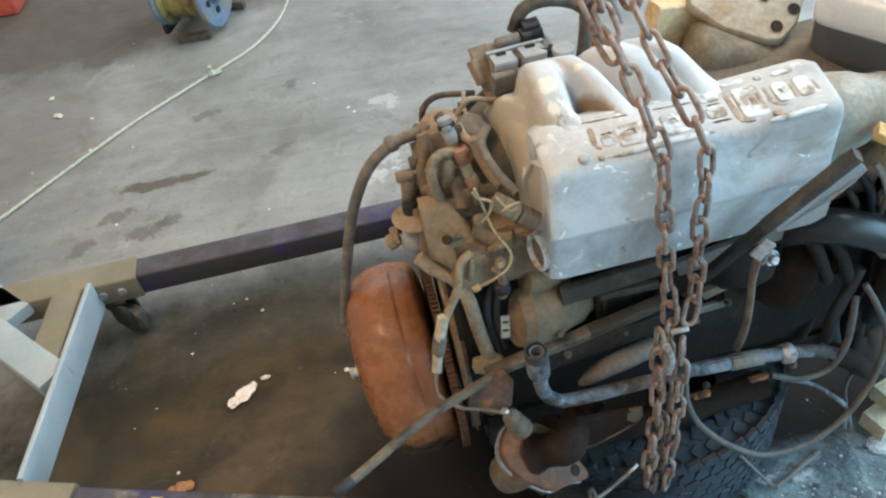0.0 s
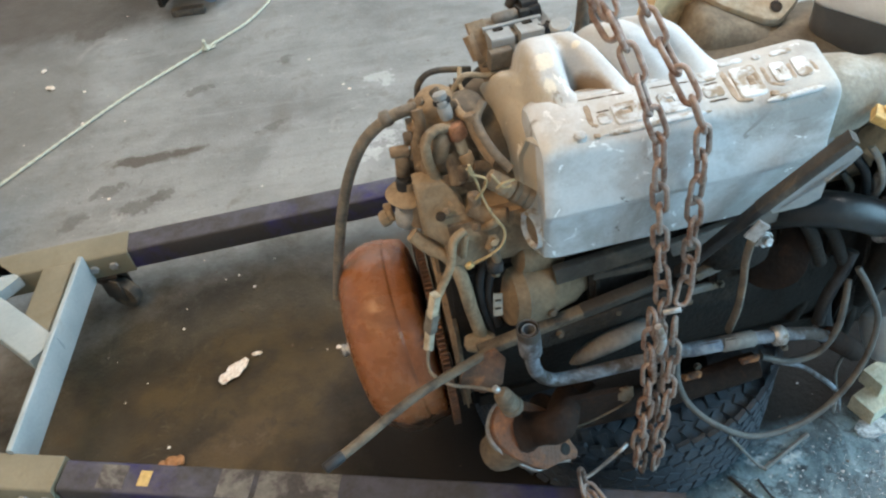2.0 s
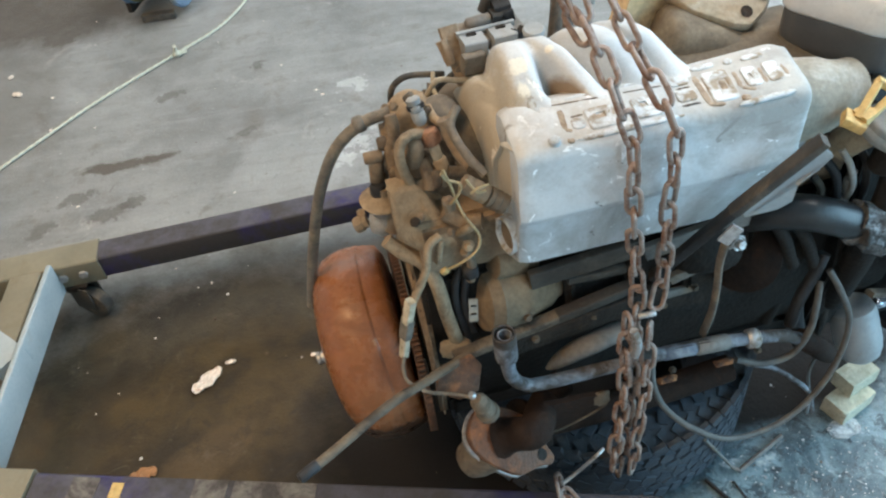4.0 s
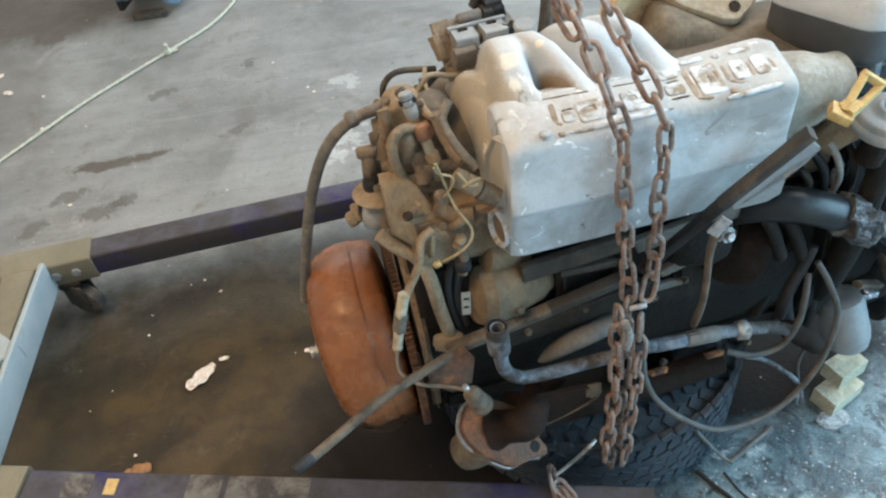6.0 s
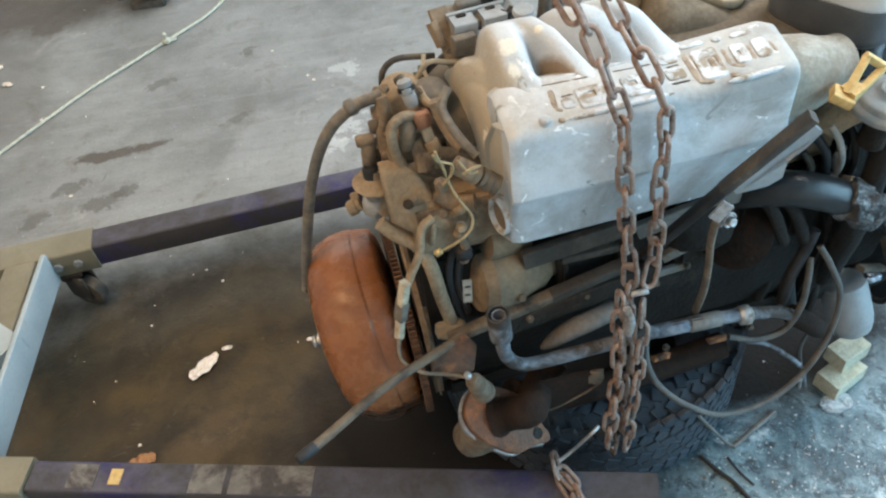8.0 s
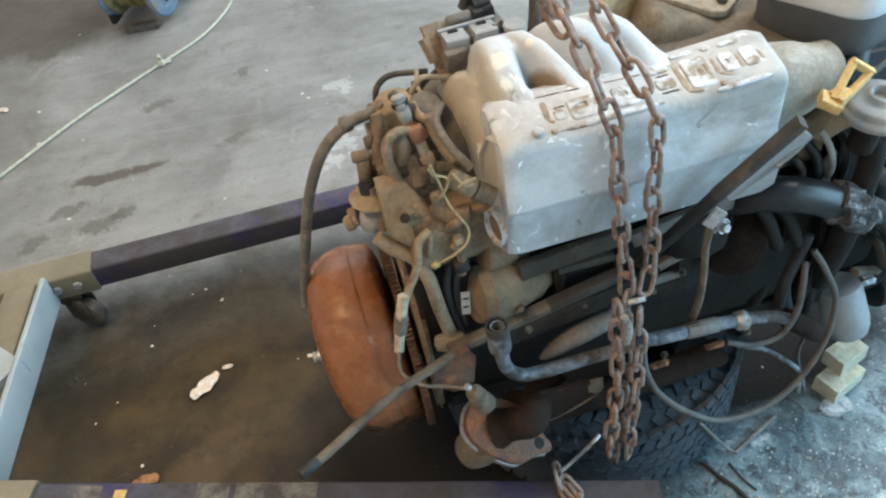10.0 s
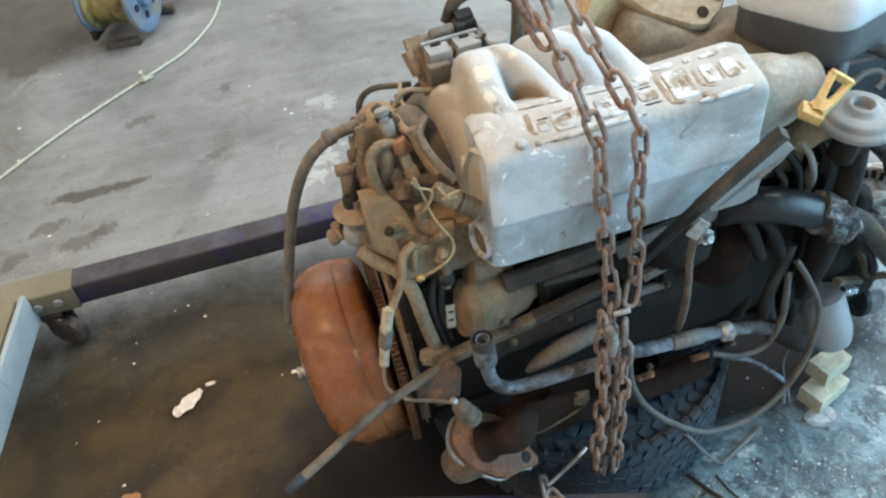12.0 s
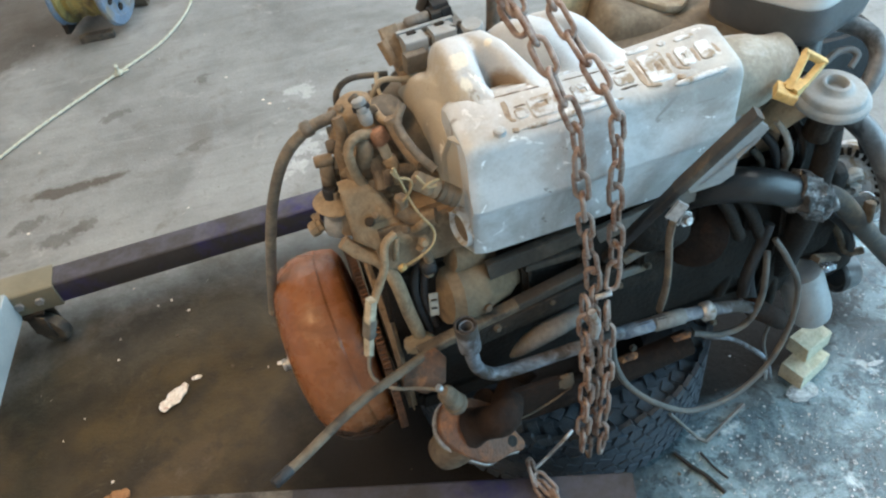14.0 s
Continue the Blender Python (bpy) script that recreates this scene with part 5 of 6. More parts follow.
o2 = part("oxygen_sensor", lathe([(0, 0.007), (0.004, 0.010), (0.010, 0.013), (0.013, 0.0105), (0.016, 0.0135), (0.019, 0.011), (0.022, 0.0145), (0.044, 0.0145), (0.046, 0.017), (0.056, 0.017), (0.058, 0.012)], (0.066, -0.245, 0.491), (0.100, -0.235, 0.380), 20), M_RAIL, engine, "grey-brown oxygen sensor")
part("sensor_crimp", rod((0.060, -0.240, 0.497), (0.067, -0.240, 0.479), 0.0055), M_STEEL, o2, "bright crimp")
shield = bmesh.new()
sweep(shield, catmull([(0.196, -0.160, 0.392), (0.214, -0.165, 0.412), (0.243, -0.165, 0.427), (0.278, -0.160, 0.431), (0.322, -0.145, 0.424)], 5), ring_section(0.0195, 16, 0.72), scales=[0.18, 0.32, 0.44, 0.54, 0.63, 0.70, 0.77, 0.83, 0.88, 0.92, 0.95, 0.98, 1.0, 1.0, 1.0, 1.0, 1.0, 1.0, 1.0, 1.0, 1.0])
part("heat_shield", shield, M_DULL, engine, "dull grey exhaust heat shield", 60)

# coolant pipe
cp = part("coolant_pipe", pipe([(0.120, -0.215, 0.580), (0.121, -0.215, 0.532), (0.126, -0.212, 0.477), (0.144, -0.210, 0.443), (0.177, -0.208, 0.428), (0.301, -0.205, 0.421), (0.394, -0.202, 0.415), (0.491, -0.200, 0.399), (0.587, -0.195, 0.365), (0.669, -0.180, 0.283)], 0.0105, 0.002, 16, 8), M_BLUEPIPE, engine, "blue-grey steel coolant pipe with an open upturned end", 60)
part("end_bead", pipe([(0.119, -0.215, 0.583), (0.120, -0.215, 0.554), (0.121, -0.215, 0.529)], 0.0165, 0.0028, 18), M_BLUEPIPE, cp, "blue-grey hose collar")
part("pipe_clamp", rod((0.511, -0.200, 0.392), (0.533, -0.200, 0.390), 0.016), M_STEEL, cp)
part("pipe_clamp", rod((0.423, -0.202, 0.409), (0.481, -0.200, 0.401), 0.0130), M_DULL, cp, "grey hose stub")
part("pipe_sleeve", rod((0.368, -0.2028, 0.4168), (0.424, -0.202, 0.4105), 0.0116), M_SLEEVE, cp, "scuffed blue sleeve")
part("union", rod((0.620, -0.190, 0.340), (0.704, -0.175, 0.241), 0.018), M_EXH, cp)

# loom channel, strap and the parts under the plenum
slab((0.532, -0.215, 0.807), (0.445, -0.190, 0.689), 0.020, 0.014, M_HOSE, "loom_channel", "dark plastic wiring channel")
slab((0.458, -0.193, 0.706), (0.360, -0.155, 0.548), 0.017, 0.014, M_BLACK, "loom_channel", "dark plastic wiring channel")
bm = bmesh.new()
gp = [Vector(q) for q in ((0.595, -0.165, 0.721), (0.577, -0.168, 0.705), (0.549, -0.170, 0.686), (0.549, -0.168, 0.655), (0.532, -0.165, 0.642), (0.487, -0.160, 0.636), (0.474, -0.160, 0.671), (0.528, -0.160, 0.720), (0.569, -0.160, 0.747))]
loft(bm, [gp, [q + Vector((0, 0.006, 0.002)) for q in gp]])
part("guard_plate", bm, M_GREY, engine, "dusty grey guard plate", 30)
part("lower_cover", cast([section(0.46, [(-0.135, 0.66), (-0.135, 0.735), (-0.10, 0.735), (-0.09, 0.66)]), section(0.50, [(-0.140, 0.66), (-0.145, 0.74), (-0.10, 0.74), (-0.09, 0.66)]), section(0.565, [(-0.145, 0.72), (-0.155, 0.765), (-0.11, 0.765), (-0.10, 0.72)])], 0.001, 20), M_ALU, engine, "dull aluminium lower cover")
strap = part("dipstick_strap", tube([(0.445, -0.190, 0.632), (0.442, -0.190, 0.591), (0.446, -0.190, 0.535), (0.450, -0.185, 0.468), (0.449, -0.175, 0.400)], 0.0078, 12, squash=0.6), M_LOOM, engine, "flattened grey steel strap")
slab((0.430, -0.205, 0.650), (0.448, -0.205, 0.674), 0.018, 0.005, M_STEEL, "strap_plate", "bright bolted plate", strap, (0, -1, 0.6))
bolt((0.456, -0.200, 0.634), (0.2, -1, 0.5), 0.007, 0.012, M_STEEL)
slab((0.511, -0.135, 0.609), (0.359, -0.125, 0.571), 0.012, 0.030, M_DULL, "mount_arm", "dull grey mounting arm under the plenum")
slab((0.449, -0.140, 0.531), (0.400, -0.135, 0.506), 0.012, 0.018, M_DULL, "mount_arm", "dull grey mounting arm under the plenum")
slab((0.384, -0.128, 0.461), (0.446, -0.125, 0.460), 0.008, 0.016, M_DULL, "side_lug")
hose("clip_wire", [(0.443, -0.205, 0.632), (0.450, -0.205, 0.654), (0.462, -0.205, 0.646), (0.459, -0.205, 0.628)], 0.0018, M_STEEL, "bent bright wire clip")
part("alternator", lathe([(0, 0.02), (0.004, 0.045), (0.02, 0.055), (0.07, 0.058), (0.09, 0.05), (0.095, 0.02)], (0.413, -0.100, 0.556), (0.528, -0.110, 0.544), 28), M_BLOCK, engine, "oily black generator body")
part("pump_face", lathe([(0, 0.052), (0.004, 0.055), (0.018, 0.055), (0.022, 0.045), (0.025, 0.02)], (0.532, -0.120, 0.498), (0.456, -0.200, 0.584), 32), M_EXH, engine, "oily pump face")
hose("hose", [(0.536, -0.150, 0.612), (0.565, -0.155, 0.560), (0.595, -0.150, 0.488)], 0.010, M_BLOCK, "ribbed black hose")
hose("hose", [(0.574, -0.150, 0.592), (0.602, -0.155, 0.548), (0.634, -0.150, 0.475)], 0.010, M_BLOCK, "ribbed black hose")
part("radiator_hose", tube([(0.515, -0.080, 0.547), (0.534, -0.130, 0.602), (0.585, -0.160, 0.614), (0.647, -0.170, 0.587), (0.694, -0.170, 0.548)], 0.0265, 20), M_GLOSS, engine, "thick dusty black radiator hose", 60)
foil = roughen(tube([(0.655, -0.172, 0.590), (0.684, -0.178, 0.566), (0.706, -0.178, 0.540)], 0.0300, 22, 14), 0.010, 60)
part("foil_tape", foil, M_FOIL, engine, "crumpled silver tape round a hose joint", 20)
hose("bypass_hose", [(0.714, -0.150, 0.669), (0.710, -0.160, 0.629), (0.705, -0.165, 0.588), (0.699, -0.170, 0.555)], 0.018, M_BLOCK, "grimy vertical hose", seg=14)
hose("lower_hose", [(0.698, -0.160, 0.547), (0.767, -0.150, 0.501), (0.849, -0.150, 0.394), (0.965, -0.150, 0.244), (1.158, -0.130, -0.005)], 0.0180, M_HOSE, "black lower hose", seg=16)
hose("hose", [(0.704, -0.160, 0.562), (0.711, -0.150, 0.475), (0.711, -0.140, 0.411), (0.720, -0.120, 0.327)], 0.024, M_BLOCK, "black coolant hose", seg=14)

# ---- the far front end: round valve, pulleys, filter ----
EG = Vector((0.701, -0.150, 0.731))
egr = part("recirculation_valve", lathe([(-0.016, 0.0186), (-0.014, 0.04278), (-0.01, 0.05208), (-0.004, 0.05348), (0, 0.05208), (0.003, 0.0465), (0.01, 0.04464), (0.013, 0.04092), (0.0135, 0.02976), (0.016, 0.02325), (0.021, 0.02092), (0.023, 0.0186), (0.023, 0.01581), (0.02, 0.01349), (0.01, 0.01209), (0.009, 0.00372)], EG, EG + Vector((0.05, -0.05, 1)), 44), M_EGR, engine, "grey round recirculation valve")
part("valve_neck", rod(EG - Vector((0, 0, 0.012)), EG - Vector((0.012, 0.0, 0.075)), 0.020), M_GRIME, egr, "dark grimed valve neck")
part("valve_elbow", tube([(0.687, -0.130, 0.720), (0.662, -0.120, 0.702), (0.642, -0.110, 0.676)], 0.022, 14), M_TAN, egr, "dusty elbow")
clip = part("yellow_handle", join(bar((0.586, -0.170, 0.794), (0.608, -0.185, 0.784), 0.026, 0.014), bar((0.599, -0.180, 0.795), (0.640, -0.150, 0.822), 0.010, 0.008), bar((0.611, -0.180, 0.785), (0.660, -0.160, 0.804), 0.010, 0.008), bar((0.636, -0.150, 0.823), (0.664, -0.160, 0.803), 0.010, 0.010), bar((0.601, -0.180, 0.796), (0.619, -0.175, 0.800), 0.024, 0.008)), M_YELLOW, engine, "faded yellow dipstick handle")
hose("heater_hose", [(0.716, -0.072, 0.740), (0.728, -0.057, 0.768), (0.749, -0.050, 0.777), (0.777, -0.062, 0.771), (0.803, -0.083, 0.757), (0.806, -0.107, 0.735), (0.783, -0.128, 0.712), (0.752, -0.135, 0.680)], 0.0135, M_HEATER, "black arched heater hose coloured lit grey", seg=16)
hose("heater_hose", [(0.756, -0.090, 0.660), (0.782, -0.105, 0.638), (0.804, -0.139, 0.611), (0.818, -0.170, 0.572), (0.838, -0.190, 0.510), (0.860, -0.190, 0.430)], 0.0185, M_HEATER, "black hose coloured lit grey", seg=16)
hose("hose", [(0.731, -0.089, 0.737), (0.749, -0.085, 0.745), (0.769, -0.088, 0.746), (0.777, -0.097, 0.739), (0.762, -0.105, 0.727)], 0.0052, M_HEATER, "black hose loop")
hose("wire", [(0.666, -0.120, 0.560), (0.667, -0.120, 0.606), (0.681, -0.110, 0.625), (0.710, -0.100, 0.621)], 0.004, M_HOSE, "dark wire")
hose("wire", [(0.676, -0.120, 0.563), (0.673, -0.120, 0.616), (0.695, -0.110, 0.621), (0.743, -0.100, 0.603)], 0.004, M_PLASTIC, "grey wire")
part("wire_boot", rod((0.668, -0.130, 0.601), (0.664, -0.130, 0.629), 0.0085), M_PLASTIC, engine)
part("timing_cover", cast([section(u, [(-0.13, 0.26), (-0.14, 0.45), (-0.11, 0.70), (0.10, 0.70), (0.13, 0.45), (0.12, 0.26)]) for u in (0.68, 0.735)], 0.003, 14), M_BLOCK, engine, "black timing cover")
ALT = Vector((0.860, -0.071, 0.426))
ax = Vector((-0.82, -0.26, 0.36)).normalized()
alt = part("front_alternator", lathe([(-0.11, 0.03), (-0.105, 0.060), (-0.07, 0.070), (-0.030, 0.073), (-0.028, 0.0755), (-0.019, 0.0755), (-0.016, 0.073), (-0.002, 0.071), (0.0, 0.067), (0.0005, 0.050), (0.004, 0.045), (0.008, 0.028), (0.010, 0.012)], ALT, ALT + ax, 48), M_MARK, engine, "grey alternator with a ring of vent slots", 40)
s1 = ax.cross(Vector((0, 0, 1))).normalized()
s2 = s1.cross(ax)
for k in range(26):
    a = 2 * math.pi * k / 26
    d = s1 * math.cos(a) + s2 * math.sin(a)
    m = Matrix((d.to_4d(), ax.cross(d).to_4d(), ax.to_4d(), (0, 0, 0, 1))).transposed()
    m.translation = ALT + d * 0.0590 + ax * 0.0012
    part("vent_slot", box(0.014, 0.0075, 0.003, m, 0.0), M_GRIME, alt)
# Made-up block that keeps the space behind the hoses dark.
part("front_cover", cast([section(u, [(-0.04, 0.60), (-0.05, 0.65), (-0.02, 0.72), (0.10, 0.72), (0.12, 0.66), (0.10, 0.60)]) for u in (0.735, 0.80, 0.87)], 0.006, 20), M_BLACK, engine, "black filler block added behind the hoses")
part("crank_pulley", lathe([(0, 0.03), (0.0, 0.062), (0.006, 0.066), (0.010, 0.058), (0.016, 0.066), (0.020, 0.058), (0.026, 0.066), (0.030, 0.062), (0.031, 0.04), (0.02, 0.035), (0.02, 0.01)], (0.745, 0, CZ), (1, 0, CZ), 40), M_GRIME, engine, "black grooved crank pulley")
IP = Vector((0.862, -0.103, 0.216))
IX = Vector((1, 0.12, -0.10)).normalized()
idler = part("idler_pulley", lathe([(0.006, 0.004), (0.006, 0.026), (0.0, 0.030), (0.0, 0.036), (0.004, 0.038), (0.010, 0.038)], IP, IP + IX, 36), M_GLOSS, engine, "glossy black idler pulley", 40)
part("rim_band", lathe([(0.009, 0.036), (0.010, 0.0385), (0.036, 0.0385), (0.042, 0.036), (0.044, 0.028), (0.044, 0.004)], IP, IP + IX, 36), M_HEATER, idler, "pale worn rim band", 40)
# Added chromed lump that stands in for a bright glint.
part("glossy_plug", lump((0.814, -0.133, 0.294), 0.016, 0.010, 0.008, 0.25, 65), M_GLINT, engine, "small chromed lump added for a glint", 60)
part("pump_body", join(lump((0.852, -0.080, 0.272), 0.045, 0.04, 0.05, 0.2, 20), lump((0.783, -0.080, 0.363), 0.05, 0.04, 0.06, 0.2, 21)), M_BLOCK, engine, "oily black pump castings", 60)
part("terminal_block", join(lump((0.836, -0.100, 0.482), 0.018, 0.012, 0.010, 0.5, 61), lump((0.834, -0.114, 0.460), 0.014, 0.010, 0.010, 0.5, 62)), M_DULL, alt, "grey cast terminal block")
part("rubber_boot", lump((0.806, -0.090, 0.478), 0.022, 0.022, 0.032, 0.15, 63), M_BLOCK, alt, "black rubber boot")
part("terminal_post", rod((0.842, -0.150, 0.462), (0.838, -0.157, 0.425), 0.010), M_RAIL, alt, "rusty brown terminal post")
hose("clip_wire", [(0.822, -0.140, 0.478), (0.833, -0.143, 0.482), (0.844, -0.150, 0.474)], 0.0022, M_STEEL, "bright bent wire clip")
part("tensioner_arm", tube([(0.838, -0.098, 0.362), (0.842, -0.115, 0.335), (0.847, -0.127, 0.317), (0.862, -0.134, 0.313), (0.878, -0.137, 0.313)], 0.007, 10), M_RAIL, engine, "worn steel tensioner arm")
slab((0.752, -0.160, 0.372), (0.825, -0.135, 0.318), 0.016, 0.010, M_RAIL, "tensioner_bracket", "oily brown tensioner bracket")
FA, FB = Vector((0.769, -0.117, 0.289)), Vector((0.793, -0.162, 0.174))
part("oil_filter", lathe([(0, 0.03), (0.004982, 0.038), (0.01495, 0.04), (0.01993, 0.0385), (0.02491, 0.04), (0.08221, 0.041), (0.08719, 0.0395), (0.09715, 0.039), (0.1121, 0.034), (0.1221, 0.024), (0.1258, 0.01)], FA, FB, 36), M_GREY, engine, "pale grey oil filter canister")

# loose cables by the front
hose("cable", [(0.353, -0.200, 0.402), (0.349, -0.230, 0.365), (0.370, -0.250, 0.319), (0.415, -0.270, 0.274), (0.478, -0.270, 0.219), (0.563, -0.260, 0.200), (0.636, -0.240, 0.223), (0.681, -0.220, 0.291), (0.693, -0.200, 0.370), (0.665, -0.190, 0.443), (0.648, -0.170, 0.478)], 0.0052, M_CABLE, "grey loop of loose cable", seg=10)
hose("cable", [(0.511, -0.190, 0.324), (0.556, -0.200, 0.308), (0.605, -0.200, 0.314), (0.624, -0.200, 0.369), (0.629, -0.190, 0.425), (0.639, -0.170, 0.454)], 0.0055, M_CABLE, "grey cable")
hose("cable", [(0.541, -0.180, 0.285), (0.585, -0.190, 0.270), (0.630, -0.200, 0.227), (0.670, -0.200, 0.170), (0.695, -0.200, 0.094)], 0.0045, M_BLUEPIPE, "pale cable with a bare end")
hose("cable", [(0.677, -0.190, 0.163), (0.663, -0.190, 0.223), (0.676, -0.180, 0.255)], 0.003, M_CABLE, "thin grey cable")
part("cable_lug", rod((0.678, -0.200, 0.136), (0.684, -0.200, 0.095), 0.003), M_STEEL, engine)
hose("hose", [(0.610, -0.170, 0.357), (0.611, -0.170, 0.422), (0.632, -0.160, 0.459), (0.647, -0.150, 0.496)], 0.010, M_BLACK, "black hose")

# ---- top of the engine, far side ----
coil = part("coil_bracket", roughen(join(slab_bm((0.139, 0.078, 0.884), (0.146, 0.030, 0.822), 0.026, 0.006), slab_bm((0.126, 0.066, 0.872), (0.134, 0.046, 0.846), 0.010, 0.012)), 0.004, 45), M_BROWN, engine, "brown bent ignition coil bracket", 40)
cp2 = slab((0.150, 0.075, 0.862), (0.240, 0.085, 0.858), 0.056, 0.016, M_DULL, "ignition_coil", "dark ignition coil pack with grey sockets")
for a, b in (((0.150, 0.050, 0.862), (0.182, 0.053, 0.860)), ((0.191, 0.054, 0.861), (0.224, 0.058, 0.859))):
    a, b = Vector(a), Vector(b)
    so = slab(a, b, 0.028, 0.030, M_GREY, "coil_socket", "grey square socket", cp2, r=0.12)
    mid = (a + b) / 2
    part("socket_slot", box(0.013, 0.006, 0.003, pose(mid.x, mid.y + 0.008, mid.z + 0.0155, 0, 0, 6), 0.0), M_GRIME, so)
slab((0.147, 0.066, 0.875), (0.229, 0.074, 0.872), 0.006, 0.008, M_GREY, "coil_rail", "grey rail", cp2)
part("capacitor", rod((0.166, 0.090, 0.872), (0.202, 0.092, 0.873), 0.0092), M_DULL, cp2, "grey capsule", 60)
for a, b in (((0.201, 0.092, 0.873), (0.216, 0.094, 0.872)), ((0.218, 0.094, 0.873), (0.232, 0.096, 0.875)), ((0.208, 0.100, 0.880), (0.231, 0.100, 0.881))):
    slab(a, b, 0.022, 0.020, M_BLACK, "coil_plug", "black plug", cp2)
for a, b in (((0.175, 0.040, 0.850), (0.176, 0.050, 0.867)), ((0.215, 0.045, 0.856), (0.226, 0.055, 0.872)), ((0.222, 0.050, 0.854), (0.239, 0.060, 0.870))):
    slab(a, b, 0.010, 0.010, M_BLACK, "coil_clip", "", cp2)
slab((0.145, 0.030, 0.852), (0.175, 0.035, 0.850), 0.016, 0.028, M_LOOM, "coil_mount", "brown coil mount", cp2)
part("filler_cap", lathe([(-0.03, 0.010), (-0.004, 0.011), (-0.002, 0.014), (0.003, 0.015), (0.006, 0.013)], (0.241, 0.020, 0.886), Vector((0.241, 0.020, 0.886)) + Vector((0, -0.1, 1)), 24), M_EGR, engine, "pale round cap")
hose("hose", [(0.270, 0.040, 0.831), (0.279, 0.050, 0.859), (0.286, 0.060, 0.891), (0.294, 0.080, 0.921)], 0.0095, M_HOSE, "dark upright hose", seg=12)
hose("hose", [(0.199, 0.120, 0.869), (0.215, 0.120, 0.898), (0.248, 0.120, 0.905), (0.288, 0.120, 0.891), (0.308, 0.100, 0.873), (0.309, 0.080, 0.841)], 0.0095, M_HOSE, "dark arched hose", seg=12)
hose("wire", [(0.177, 0.030, 0.826), (0.149, 0.040, 0.840), (0.123, 0.040, 0.828), (0.100, 0.030, 0.815), (0.083, 0.000, 0.803)], 0.004, M_HOSE, "dusty wire")
hose("wire", [(0.106, 0.040, 0.845), (0.102, 0.030, 0.828), (0.104, 0.020, 0.818)], 0.003, M_IVORY, "pale wire")
slab((0.399, 0.120, 0.820), (0.481, 0.140, 0.797), 0.03, 0.08, M_CARD, "relay_box", "tan plastic box")
slab((0.472, 0.130, 0.786), (0.494, 0.150, 0.773), 0.03, 0.08, M_BLACK, "relay_bracket")
bm = bmesh.new()
ca, cb = Vector((0.446, 0.085, 0.794)), Vector((0.670, 0.045, 0.698))
sweep(bm, [ca + (cb - ca) * k for k in (0.0, 0.04, 0.1, 0.3, 0.5, 0.7, 0.9, 0.96, 1.0)], rect_section(0.105, 0.085, 0.034), scales=[0.72, 0.9, 1.0, 1.0, 0.97, 1.0, 1.0, 0.9, 0.72])
part("cam_cover", roughen(bm, 0.004, 16), M_CAM, engine, "dust-covered cam cover", 60)
part("filler_boss", lump((0.657, -0.010, 0.716), 0.034, 0.034, 0.030, 0.04, 32), M_CAM, engine, "dust-covered casting", 60)
mb = part("mount_bracket", prism([(-0.095, 0.03), (-0.06, -0.015), (-0.005, -0.05), (0.02, -0.056), (0.05, -0.035), (0.075, 0.005), (0.08, 0.06), (-0.075, 0.07)], Matrix.Translation((0.550, 0.100, 0.816)) @ Matrix.Rotation(radians(35), 4, "X"), 0.022, 0.004), M_ALU_TAN, engine, "dusty alloy bracket with bolt holes")
for a in ((0.568, 0.075, 0.795), (0.600, 0.090, 0.807), (0.565, 0.110, 0.830)):
    n, c0 = Vector((0, -0.574, 0.819)), Vector((0.550, 0.100, 0.816))
    q = Vector(a) - n * (Vector(a) - c0).dot(n) + n * 0.0225
    part("bolt_hole", lathe([(0, 0.002), (0, 0.008), (0.001, 0.009)], q, q + n, 16), M_GRIME, mb)
corners = [Vector((0.593, 0.034)), Vector((0.688, -0.100)), Vector((0.830, -0.050)), Vector((0.745, 0.095))]
outline = []
for k in range(4):
    a, b, c = corners[k - 1], corners[k], corners[(k + 1) % 4]
    d0, d1 = (a - b).normalized(), (c - b).normalized()
    p0, p1 = b + d0 * 0.035, b + d1 * 0.035
    for j in range(7):
        t = j / 6
        outline.append(p0 * (1 - t) ** 2 + b * 2 * t * (1 - t) + p1 * t * t)
mid = sum(corners, Vector((0, 0))) / 4
bm = bmesh.new()
loft(bm, [[((mid + (q - mid) * k).x, (mid + (q - mid) * k).y, z) for q in outline] for k, z in ((0.90, 0.772), (0.97, 0.778), (1.0, 0.792), (1.0, 0.850), (0.985, 0.862), (0.94, 0.872), (0.85, 0.876), (0.4, 0.879))])
air_box = part("air_box", bm, M_BOX, engine, "dark grey rounded plastic air box", 60)
bm = bmesh.new()
loft(bm, [[((mid + (q - mid) * k).x, (mid + (q - mid) * k).y, z) for q in outline] for k, z in ((1.0, 0.833), (1.030, 0.837), (1.034, 0.850), (1.018, 0.868), (0.95, 0.882), (0.8, 0.887), (0.4, 0.888))])
# Added dark tube stands in for shade in the gap below.
part("duct", tube([(0.616, 0.110, 0.735), (0.637, 0.097, 0.726), (0.659, 0.080, 0.713), (0.680, 0.073, 0.695)], 0.0150, 14), M_GRIME, air_box, "black tube added for the shade under the air box")
part("lid", bm, M_LID, air_box, "pale grey glossy lid", 60)

